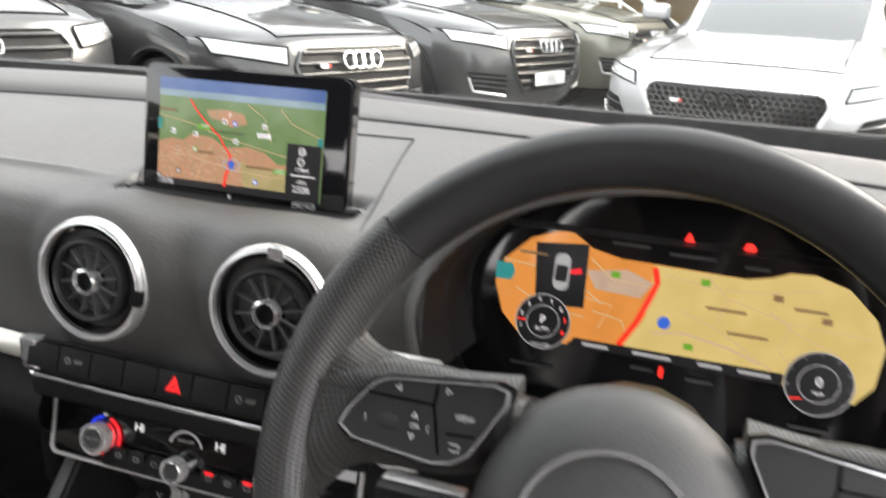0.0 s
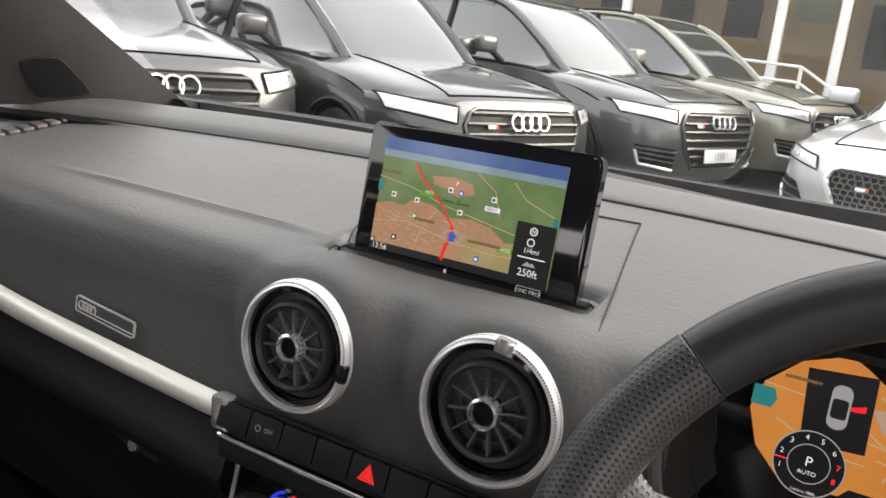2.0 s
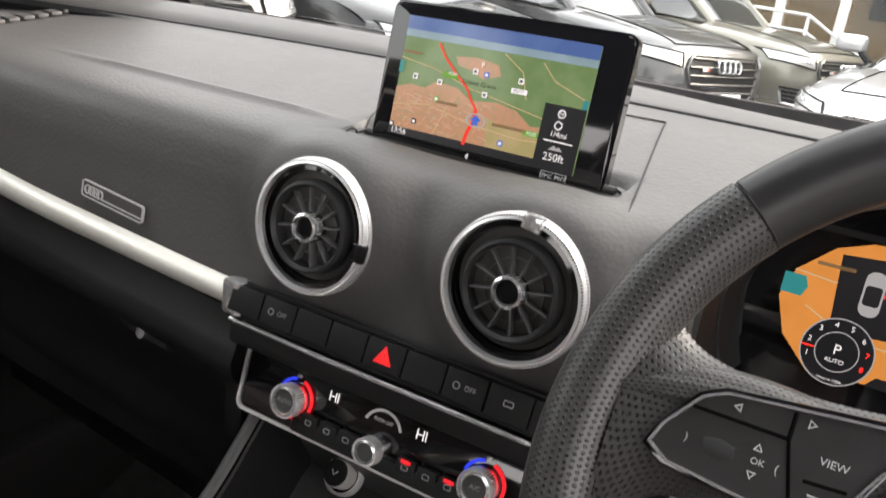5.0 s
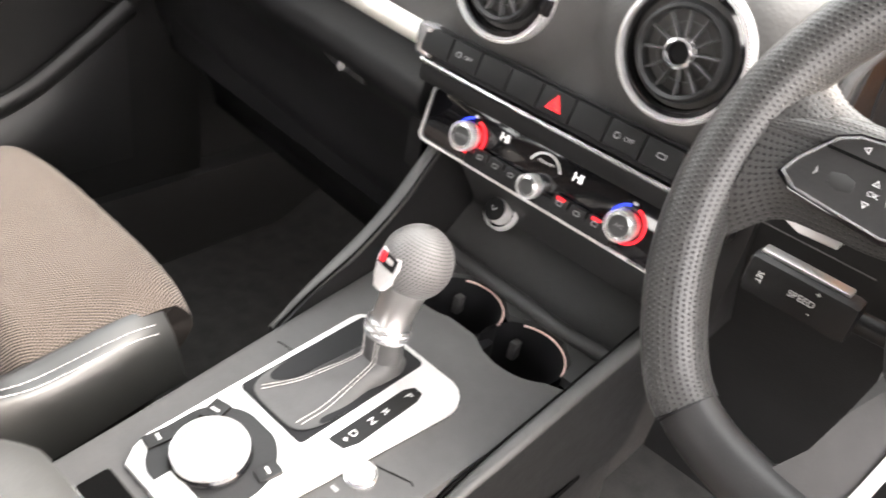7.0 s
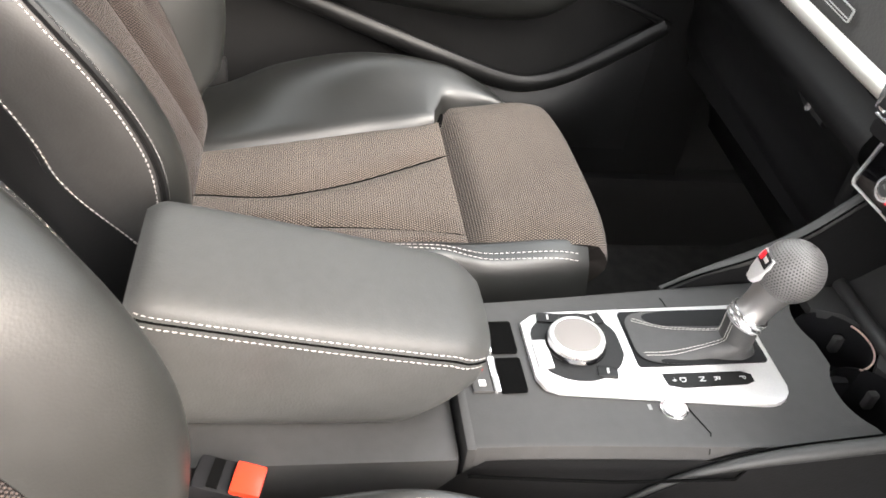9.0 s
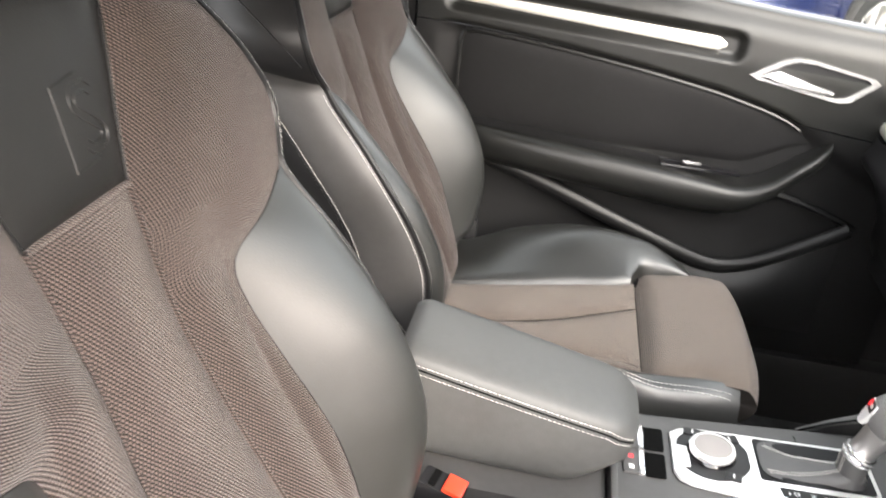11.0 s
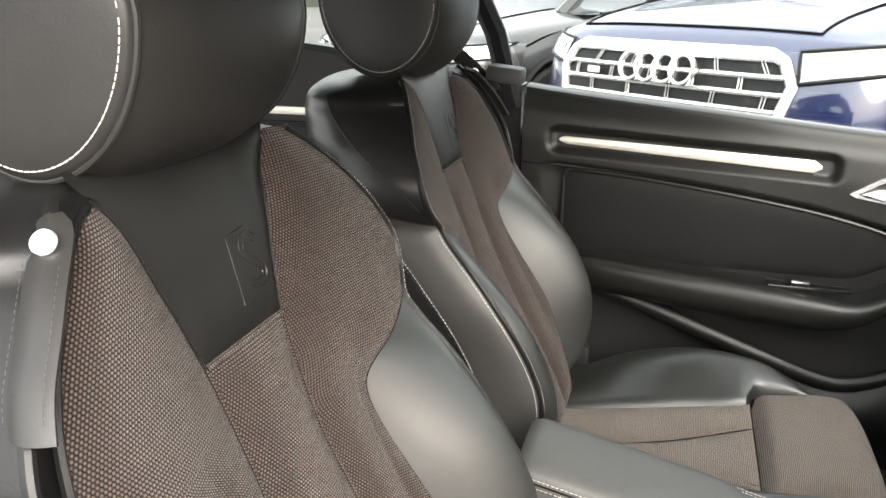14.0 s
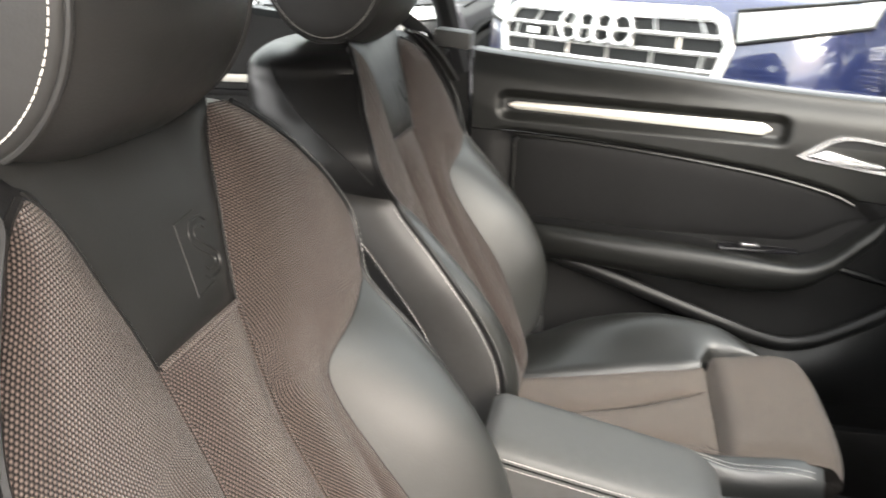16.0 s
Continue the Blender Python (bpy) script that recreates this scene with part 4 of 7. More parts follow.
for u, v, w in ((0.65, 0.745, 0.09), (0.06, 0.30, 0.05), (0.30, 0.66, 0.06)):
    flat("place_name_bar", [(u - w, v - 0.012), (u + w, v - 0.012), (u + w, v + 0.012), (u - w, v + 0.012)], ICON_BROWN, 5)
part("position_ring", frame_plate([(x, y * 0.62) for x, y in circle(0.0080, 24)], [(x, y * 0.62) for x, y in circle(0.0066, 24)], 0.0003, sm @ pose(*on(0.472, 0.745), 0.0018)), ICON_GREY, disp, smooth=False)
flat("position_arrow", [(0.472, 0.70), (0.502, 0.745), (0.487, 0.745), (0.487, 0.785), (0.457, 0.785), (0.457, 0.745), (0.442, 0.745)], ICON_BLUE, 7)
flat("status_bar", [(0, 0.935), (1, 0.935), (1, 1.0), (0, 1.0)], ICON_DARK, 4)
flat("tool_panel", [(0.80, 0.49), (1.0, 0.49), (1.0, 1.0), (0.80, 1.0)], ICON_DARK, 6)
flat("panel_rule", [(0.83, 0.765), (0.97, 0.765), (0.97, 0.775), (0.83, 0.775)], ICON_WHITE, 7)
for u, v in ((0.89, 0.555), (0.885, 0.645)):
    part("tool_icon", frame_plate(circle(0.0030, 16), circle(0.0022, 16), 0.0002, sm @ pose(*on(u, v), 0.0022)), ICON_WHITE, disp, smooth=False)
flat("mountain_icon", [(0.86, 0.84), (0.885, 0.80), (0.90, 0.82), (0.91, 0.805), (0.93, 0.84)], ICON_GREY, 7)
for side_u in (0.0, 0.975):
    flat("side_tab", [(side_u, 0.42 if side_u else 0.38), (side_u + 0.025, 0.42 if side_u else 0.38), (side_u + 0.025, 0.52 if side_u else 0.48), (side_u, 0.52 if side_u else 0.48)], ICON_TEAL, 5)
for txt, u, v, size in (("13:56", 0.065, 0.967, 0.0062), ("250ft", 0.895, 0.895, 0.0075), ("1/4mi", 0.895, 0.715, 0.0055), ("N", 0.89, 0.555, 0.004)):
    lettering("screen_text", txt, size, sm @ pose(*on(u, v), 0.0026), ICON_WHITE, disp)
part("radio_box", frame_plate(rounded(0.019, 0.0065, 0.001), rounded(0.0182, 0.0057, 0.0006), 0.0003, sm @ pose(*on(0.91, 1.045), 0.0006)), PRINT, screen, smooth=False)
lettering("screen_text", "Crewe Green", 0.0048, sm @ pose(*on(0.455, 0.455), 0.0026), ICON_DARK, disp)
lettering("screen_text", "A534", 0.0032, sm @ pose(*on(0.305, 0.415), 0.0026), ICON_WHITE, disp)
lettering("screen_text", "B5077", 0.0032, sm @ pose(*on(0.66, 0.45), 0.0026), ICON_DARK, disp)
lettering("screen_text", "A532", 0.0038, sm @ pose(*on(0.765, 0.755), 0.0026), ICON_WHITE, disp)
lettering("screen_text", "P", 0.0048, sm @ pose(*on(0.455, 0.30), 0.0028), ICON_WHITE, disp)
lettering("radio_text", "TMC PRO", 0.0042, sm @ pose(*on(0.91, 1.045), 0.0008), PRINT, screen)
part("mute_mark", prism([(-0.001, -0.001), (0.001, -0.002), (0.001, 0.002), (-0.001, 0.001)], 0.0004, sm @ pose(*on(0.46, 1.045), 0.0004)), PRINT, screen)
for sx in (-0.094, 0.100):
    part("hinge", lathe([(0.004, -0.004), (0.004, 0.004), (0.0, 0.005)], facing((sx, 0.794, 0.911), (1 if sx > 0 else -1, 0, 0)), 16), DASH_LOW, screen)

# ---------------------------------------------------------------- instrument cluster
cl = thing("instrument_cluster", "hooded digital instrument cluster showing an orange map", "instrument cluster", (0.35, 0.80, 0.80))
cm = facing((0.350, 0.800, 0.873), (0, -1, 0.20))


def hood_ring(q, b):
    """The hood: an arch that flares towards the driver."""
    a = math.pi * (-0.12 + 1.24 * q)
    w = 0.150 + 0.018 * b
    h = 0.082 + 0.014 * b
    y = 0.815 - 0.100 * b + 0.035 * max(0, math.sin(a)) * b
    return (0.350 - w * math.cos(a), y, 0.872 + (h * math.sin(a) if math.sin(a) > 0 else 0.13 * math.sin(a)))


part("hood_inside", sheet(hood_ring, 40, 8, flip=True), DASH_LOW, cl, "black hood lining")
for b_ in (0.18, 0.55):
    part("hood_step", tube([Vector(hood_ring(i / 40, b_)) for i in range(41)], 0.0016, 6), DASH_LOW, cl)


def hood_top(q, b):
    a = math.pi * (-0.10 + 1.20 * q)
    w = 0.170 + 0.035 * b
    h = 0.097 + 0.002 * b - 0.03 * b * b
    y = 0.715 + 0.035 * max(0, math.sin(a)) + 0.14 * b
    return (0.350 - w * math.cos(a), y, 0.872 + (h * math.sin(a) if math.sin(a) > 0 else 0.13 * math.sin(a)))


part("hood", sheet(hood_top, 48, 10), DASH, cl, "dark grey grained cluster hood")
part("hood_rim", tube([(0.350 - 0.169 * math.cos(math.pi * (-0.10 + 1.2 * i / 40)), 0.7145 + 0.035 * max(0, math.sin(math.pi * (-0.10 + 1.2 * i / 40))), 0.872 + (0.0965 if math.sin(math.pi * (-0.10 + 1.2 * i / 40)) > 0 else 0.13) * math.sin(math.pi * (-0.10 + 1.2 * i / 40))) for i in range(41)], 0.004, 8), DASH, cl)
part("bezel", prism(rounded(0.32, 0.17, 0.05), 0.004, cm @ pose(0, -0.005, -0.006)), PIANO, cl, "gloss black surround")
CW, CH = 0.266, 0.090


def onc(u, v):
    return (-CW / 2 + CW * u, CH / 2 - CH * v)


cpoly = [(0.0, 0.50), (0.02, 0.30), (0.09, 0.10), (0.16, 0.02), (0.20, 0.01), (0.225, 0.05), (0.26, 0.12), (0.34, 0.17), (0.66, 0.19), (0.72, 0.15), (0.76, 0.10), (0.82, 0.09), (0.90, 0.16), (0.97, 0.35), (1.0, 0.56), (0.99, 0.85), (0.95, 1.0), (0.80, 0.95), (0.25, 0.92), (0.10, 0.95), (0.03, 0.75)]
cd = part("map_display", prism([onc(u, v) for u, v in cpoly], 0.001, cm), MAP_ORANGE, cl, "lit orange map display", smooth=False)
flat("map_field", [(0.43, 0.18), (0.66, 0.19), (0.72, 0.15), (0.76, 0.10), (0.82, 0.09), (0.90, 0.16), (0.97, 0.35), (1.0, 0.56), (0.99, 0.85), (0.95, 1.0), (0.80, 0.95), (0.36, 0.93), (0.42, 0.60)], MAP_YELLOW, 3, cd, cm, onc)
flat("map_estate", [(0.25, 0.30), (0.36, 0.25), (0.43, 0.33), (0.40, 0.46), (0.28, 0.44)], MAP_GREYISH, 3, cd, cm, onc)
line("map_route", [(0.43, 0.20), (0.44, 0.32), (0.425, 0.45), (0.40, 0.65), (0.36, 0.86)], 0.0042, ROUTE, 5, cd, cm, onc)
for pts in ([(0.5, 0.5), (0.6, 0.6), (0.75, 0.85)], [(0.72, 0.4), (0.80, 0.55), (0.9, 0.65)], [(0.2, 0.5), (0.33, 0.55), (0.30, 0.75)], [(0.02, 0.3), (0.2, 0.35), (0.3, 0.55)], [(0.46, 0.24), (0.58, 0.30), (0.70, 0.28), (0.84, 0.20)], [(0.56, 0.20), (0.62, 0.36), (0.60, 0.58)], [(0.62, 0.36), (0.78, 0.48), (0.96, 0.50)], [(0.78, 0.48), (0.76, 0.70), (0.84, 0.92)], [(0.06, 0.52), (0.16, 0.66), (0.26, 0.68)], [(0.26, 0.20), (0.32, 0.34), (0.42, 0.36)], [(0.28, 0.62), (0.36, 0.66), (0.38, 0.78)]):
    line("map_road", pts, 0.0009, MAP_LINE, 4, cd, cm, onc)
line("map_street", [(0.44, 0.72), (0.52, 0.68), (0.64, 0.74), (0.72, 0.82)], 0.0014, MAP_STREET, 4, cd, cm, onc)
for u, v in ((0.56, 0.26), (0.74, 0.30), (0.86, 0.42), (0.54, 0.78), (0.33, 0.30)):
    flat("sign_mark", [(u - 0.012, v - 0.025), (u + 0.012, v - 0.025), (u + 0.012, v + 0.025), (u - 0.012, v + 0.025)], ICON_GREEN if u < 0.7 else ICON_BROWN, 5, cd, cm, onc)
for u, w in ((0.30, 0.035), (0.45, 0.05), (0.60, 0.03), (0.71, 0.04)):
    flat("info_mark", [(u - w, 0.885), (u + w, 0.888), (u + w, 0.915), (u - w, 0.912)], ICON_GREY, 7, cd, cm, onc)
for u, v, w in ((0.62, 0.45, 0.05), (0.82, 0.36, 0.04), (0.68, 0.62, 0.05), (0.10, 0.22, 0.04)):
    flat("place_name_bar", [(u - w, v - 0.012), (u + w, v - 0.012), (u + w, v + 0.012), (u - w, v + 0.012)], ICON_BROWN, 5, cd, cm, onc)
flat("car_panel", [(0.105, 0.13), (0.25, 0.09), (0.255, 0.61), (0.12, 0.64)], ICON_DARK, 5, cd, cm, onc)
carm = cm @ pose(*onc(0.185, 0.34), 0.003)
part("car_picture", prism(rounded(0.0115, 0.027, 0.005), 0.0004, carm), ICON_GREY, cd, smooth=False)
part("car_picture_roof", prism(rounded(0.0090, 0.012, 0.002), 0.0004, carm @ pose(0, -0.001, 0.0006)), ICON_DARK, cd, smooth=False)
part("door_open_mark", prism([(0.006, 0.002), (0.014, 0.0045), (0.014, 0.0005), (0.006, -0.0005)], 0.0004, carm @ pose(0, 0, 0.0002)), GLOW_RED, cd, smooth=False)
flat("menu_tab", [(0.0, 0.33), (0.045, 0.33), (0.055, 0.40), (0.045, 0.47), (0.0, 0.47)], ICON_TEAL, 6, cd, cm, onc)
flat("info_bar", [(0.24, 0.86), (0.78, 0.86), (0.78, 0.95), (0.22, 0.93)], ICON_DARK, 6, cd, cm, onc)
part("position_mark", prism(circle(0.0045, 20), 0.0003, cm @ pose(*onc(0.47, 0.62), 0.003)), ICON_BLUE, cd, smooth=False)


def dial(u, v, r, big, marks, small):
    d = cm @ pose(*onc(u, v), 0.0034)
    ob = part("dial", prism(circle(r, 48), 0.0005, d), ICON_DARK, cd, "round black gauge face", smooth=False)
    part("dial_ring", frame_plate(circle(r, 48), circle(r * 0.965, 48), 0.0006, d @ pose(0, 0, 0.0003)), ICON_GREY, ob, smooth=False)
    part("dial_inner", frame_plate(circle(r * 0.60, 40), circle(r * 0.57, 40), 0.0006, d @ pose(0, 0, 0.0003)), ICON_GREY, ob, smooth=False)
    if marks:
        for i in range(8):
            a = radians(198 - 31.5 * i)
            lettering("number", str(i + 1), r * 0.23, d @ pose(r * 0.80 * math.cos(a), r * 0.80 * math.sin(a), 0.0012), WARN_RED if i > 5 else ICON_WHITE, ob)
        part("needle", box((r * 0.34, r * 0.035, 0.0002), (-r * 0.78, -r * 0.02, 0.0013), 0, d), WARN_RED, ob, smooth=False)
        lettering("gauge_text", "1/min x 1000", r * 0.13, d @ pose(0, -r * 0.84, 0.0012), ICON_WHITE, ob)
    else:
        for i in range(9):
            a = radians(220 - 32 * i)
            part("tick", box((r * 0.10, r * 0.02, 0.0002), (r * 0.88, 0, 0.0012), 0, d @ pose(0, 0, 0, 0, 0, math.degrees(a))), ICON_GREY, ob, smooth=False)
        part("needle", box((r * 0.34, r * 0.035, 0.0002), (-r * 0.70, -r * 0.40, 0.0013), 0, d @ pose(0, 0, 0, 0, 0, 12)), WARN_RED, ob, smooth=False)
    lettering("gauge_text", big, r * 0.42, d @ pose(0, r * 0.06, 0.0012), ICON_WHITE, ob)
    lettering("gauge_text", small, r * 0.19, d @ pose(0, -r * 0.27, 0.0012), ICON_WHITE, ob)


dial(0.150, 0.767, 0.0205, "P", True, "AUTO")
dial(0.863, 0.886, 0.0220, "0", False, "mph")
tri = prism([(-0.0035, -0.003), (0.0035, -0.003), (0, 0.0035)], 0.0004, cm @ pose(*onc(0.505, -0.07), 0.001))
part("warning_lamp", tri, WARN_RED, cl, "lit red warning triangle")
part("warning_lamp", prism([(-0.004, -0.002), (-0.002, 0.003), (0.002, 0.003), (0.0042, 0.001), (0.003, -0.003)], 0.0004, cm @ pose(*onc(0.654, -0.045), 0.001)), WARN_RED, cl, "lit red door warning lamp")
for u, v, w in ((0.36, 0.05, 0.05), (0.52, 0.08, 0.06), (0.68, 0.10, 0.03), (0.13, 1.15, 0.06), (0.43, 1.02, 0.03), (0.58, 1.04, 0.035), (0.86, 1.25, 0.05)):
    flat("readout_bar", [(u - w, v - 0.012), (u + w, v - 0.012), (u + w, v + 0.012), (u - w, v + 0.012)], CONSOLE, 2, cl, cm, onc)
flat("readout_mark", [(0.475, 0.98), (0.485, 0.98), (0.485, 1.06), (0.475, 1.06)], WARN_RED, 2, cl, cm, onc)

# ---------------------------------------------------------------- steering wheel
wc = Vector((0.338, 0.568, 0.862))
wm = facing(wc, (0, -0.891, 0.454))
wheel = thing("steering_wheel", "three-spoke black leather sports wheel with perforated grips", "steering wheel", wc)
RW, RT = 0.1630, 0.0143


def rim_pt(deg, r=RW):
    a = radians(deg)
    y = r * math.sin(a)
    if y < -0.095:
        y = -0.095 - 0.042 * (1 - math.exp((y + 0.095) / 0.042))
    return wm @ Vector((r * math.cos(a), y, 0))


def rim_arc(a0, a1, material, name, label, thick_r=RT, n=40):
    return part(name, tube([rim_pt(a0 + (a1 - a0) * i / n) for i in range(n + 1)], thick_r, 20, flat=1.12), material, wheel, label)


rim_arc(41, 139, RIM, "rim_top", "smooth black leather upper rim", n=36)
rim_arc(139.5, 224, GRIP, "grip", "perforated leather grip", RT * 1.03)
rim_arc(-44, 40.5, GRIP, "grip", "perforated leather grip", RT * 1.03)
rim_arc(224.5, 315.5, RIM, "rim_bottom", "smooth black leather lower rim", n=36)
st = bmesh.new()
for i in range(150):
    p = rim_pt(2.4 * i, RW - RT * 1.02)
    q = rim_pt(2.4 * i + 0.9, RW - RT * 0.99)
    n_ = (wm.to_3x3() @ Vector((0, 0, 1))) * RT * 0.25
    tube([p - n_ * 0.9, q + n_ * 0.3], 0.0004 if 35 < 2.4 * i < 145 else 0.0008, 4, bm=st)
part("rim_stitching", st, THREAD, wheel, "pale zigzag stitching", kind="stuff")
for a in (41, 139.2, 224.2, 315.8):
    p0 = rim_pt(a)
    t = (rim_pt(a + 1) - rim_pt(a - 1)).normalized()
    part("rim_seam", lathe([(RT * 1.06, -0.0006), (RT * 1.08, 0), (RT * 1.06, 0.0006)], facing(p0, t, (0, -0.891, 0.454)), 24), BLACK, wheel)


def spoke(pts, name, material, r0, r1, label=""):
    ps = [wm @ Vector(p) for p in pts]
    return part(name, tube(ps, (lambda q: r0 + (r1 - r0) * q) if not callable(r0) else r0, 14, flat=0.62), material, wheel, label)


for sx in (-1, 1):
    spoke([(sx * (0.152 - 0.102 * i / 12), 0.029 + 0.008 * math.sin(math.pi * i / 12), -0.010 * i / 12) for i in range(13)], "spoke", GRIP, lambda q: 0.0135 - 0.002 * (1 - smoothstep(q, 0.0, 0.3)), 0.0165, "perforated leather upper spoke")
    pod = [(sx * x, y) for x, y in ((0.134, 0.006), (0.131, 0.014), (0.120, 0.029), (0.112, 0.033), (0.060, 0.039), (0.053, 0.037), (0.053, 0.031), (0.067, 0.004), (0.075, -0.001), (0.084, -0.003), (0.126, 0.001))]
    pm = wm @ pose(0, 0.003, 0.009)
    k0, k1 = sum(x for x, y in pod) / len(pod), sum(y for x, y in pod) / len(pod)
    pd = part("switch_pod", prism([(k0 + (x - k0) * 1.05, k1 + (y - k1) * 1.10) for x, y in pod], 0.006, pm @ pose(0, 0, -0.004), 0.001), PIANO, wheel, "gloss black switch pod")
    part("pod_frame", frame_plate(pod, [(k0 + (x - k0) * 0.965, k1 + (y - k1) * 0.945) for x, y in pod], 0.005, pm), CHROME, pd, "thin chrome pod frame")
    part("pod_face", prism([(k0 + (x - k0) * 0.963, k1 + (y - k1) * 0.942) for x, y in pod], 0.0035, pm), LEATHER_GREY, pd, "dark grey switch face")
    cuts = bmesh.new()
    for a, b in (((0.122, 0.024), (0.088, 0.024)), ((0.088, 0.024), (0.082, 0.002)), ((0.088, 0.034), (0.088, 0.024)), ((0.080, 0.012), (0.066, 0.013))):
        q0, q1 = pm @ Vector((sx * a[0], a[1], 0.0036)), pm @ Vector((sx * b[0], b[1], 0.0036))
        tube([q0, q1], 0.0008, 4, bm=cuts)
    part("switch_joint", cuts, VOID, pd)
    part("roller", lathe([(0.0, -0.0055), (0.0080, -0.0055), (0.0085, 0), (0.0080, 0.0055), (0.0, 0.0055)], pm @ pose(sx * 0.1095, 0.012, -0.004, 0, 90, 0), 24), RUBBER, pd, "ribbed thumb roller")
    if sx < 0:
        for txt, x, y, s in (("VIEW", -0.072, 0.0205, 0.0040), ("OK", -0.0955, 0.0125, 0.0034), (")", -0.121, 0.0125, 0.0042), ("(", -0.0890, 0.0125, 0.0042)):
            lettering("switch_text", txt, s, pm @ pose(x, y, 0.0042), PRINT_MID, pd)
        for x, y, a in ((-0.107, 0.0290, 90), (-0.082, 0.0315, -90), (-0.0965, 0.0175, 0), (-0.0965, 0.0075, 180)):
            part("switch_arrow", frame_plate([(-0.0017, -0.0012), (0.0017, -0.0012), (0, 0.0017)], [(-0.0010, -0.0008), (0.0010, -0.0008), (0, 0.0009)], 0.0003, pm @ pose(x, y, 0.0038, 0, 0, a)), PRINT_MID, pd, smooth=False)
        part("switch_arrow", ribbon([(-0.003, 0.0015), (0.0022, 0.0015), (0.0022, -0.0015), (-0.0022, -0.0015)], 0.0007, 0.0002, pm @ pose(-0.0745, 0.0065, 0.004)), PRINT_MID, pd, smooth=False)
for sx in (-1, 1):
    low_poly = [(0.034, -0.048), (0.056, -0.048), (0.053, -0.072), (0.058, -0.096), (0.072, -0.112), (0.082, -0.122), (0.060, -0.128), (0.036, -0.124)]
    part("lower_spoke", prism([(sx * x, y) for x, y in (low_poly if sx > 0 else low_poly[::-1])], 0.016, wm @ pose(0, 0, -0.010), 0.005), CONSOLE, wheel, "dark grey lower spoke")
    web_top = curve_of([(0.050, 0.049), (0.080, 0.046), (0.110, 0.046), (0.130, 0.051), (0.148, 0.066)])
    web_low = curve_of([(0.050, 0.004), (0.080, -0.006), (0.110, -0.008), (0.130, -0.012), (0.148, -0.034)])

    def web(a, b, sx=sx):
        x = 0.052 + 0.098 * a
        y = web_low(x) + (web_top(x) - web_low(x)) * b
        return wm @ Vector((sx * x, y, 0.004 + 0.006 * a - 0.016 * abs(2 * b - 1) ** 3))
    part("grip_web", thick(sheet(web, 20, 16, flip=sx < 0, uv=(0.098, 0.075)), 0.008), GRIP, wheel, "perforated leather between rim and switches")
part("spoke_trim", frame_plate([(-0.034, -0.055), (0.034, -0.055), (0.046, -0.150), (-0.046, -0.150)], [(-0.029, -0.060), (0.029, -0.060), (0.039, -0.146), (-0.039, -0.146)], 0.004, wm @ pose(0, 0, 0.004)), SATIN, wheel, "satin metal spoke trim")
part("hub", lathe([(0.064, -0.030), (0.066, -0.004), (0.062, 0.010), (0.050, 0.022), (0.030, 0.028), (0.0, 0.030)], wm @ pose(0, -0.013, 0), 48), SHELF_SKIN, wheel, "domed black airbag cover")
part("hub_ring", lathe([(0.0395, 0.0255), (0.0400, 0.0285), (0.0375, 0.0285), (0.0370, 0.0262)], wm @ pose(0, -0.015, 0), 48), CHROME, wheel, "chrome ring on the hub")
em = bmesh.new()
for k in range(4):
    lathe([(0.0082, 0.0292), (0.0082, 0.0310), (0.0066, 0.0310), (0.0066, 0.0292)], wm @ pose(-0.0165 + 0.011 * k, -0.015, 0), 24, em)
part("hub_emblem", em, CHROME, wheel, "chrome emblem rings")

# column, stalks
col = thing("steering_column", "black shrouded steering column with stalks", "steering column", (0.338, 0.72, 0.78))
part("shroud", tube([wm @ Vector((0, 0, -0.03)), wm @ Vector((0, 0, -0.10)), wm @ Vector((0, -0.01, -0.22))], lambda q: 0.052 + 0.012 * q, 18), DASH_LOW, col, "black column shroud")
stk = part("light_stalk", tube([(0.300, 0.665, 0.845), (0.235, 0.660, 0.853), (0.182, 0.655, 0.860)], lambda q: 0.008 + 0.003 * q, 12, flat=0.8), DASH_LOW, col, "black light stalk with pale printed end")
part("stalk_tip", box((0.060, 0.012, 0.013), (0.196, 0.650, 0.866), 0.003, pose(0, 0, 0, 0, 0, 0)), STEM_METAL, stk, "pale printed stalk face")
tipm = facing((0.196, 0.6435, 0.867), (0, -1, 0.1))
for dx in (-0.018, -0.010, 0.008, 0.016):
    part("stalk_mark", prism(rounded(0.006, 0.004, 0.001), 0.0004, tipm @ pose(dx, 0, 0)), PRINT_DIM, stk, smooth=False)
lower = part("cruise_stalk", box((0.066, 0.018, 0.026), (0.223, 0.645, 0.777), 0.005, pose(0, 0, 0)), DASH_LOW, col, "dark speed control stalk")
part("stalk_top", box((0.054, 0.010, 0.003), (0.220, 0.648, 0.7905), 0.0012), STEM_METAL, lower, "pale top face of the stalk")
part("stalk_neck", tube([(0.246, 0.647, 0.777), (0.280, 0.655, 0.774), (0.310, 0.668, 0.772)], 0.007, 10), DASH_LOW, lower)
cmx = facing((0.226, 0.6358, 0.779), (0, -1, 0))
lettering("stalk_text", "SPEED", 0.0060, cmx @ pose(0, 0, 0.0006), PRINT, lower)
lettering("stalk_text", "+", 0.006, cmx @ pose(0.007, 0.0075, 0.0006), PRINT, lower)
lettering("stalk_text", "-", 0.006, cmx @ pose(0.007, -0.0060, 0.0006), PRINT, lower)
lettering("stalk_text", "SET", 0.0048, cmx @ pose(-0.026, 0, 0.0006, 0, 0, -90), PRINT, lower)
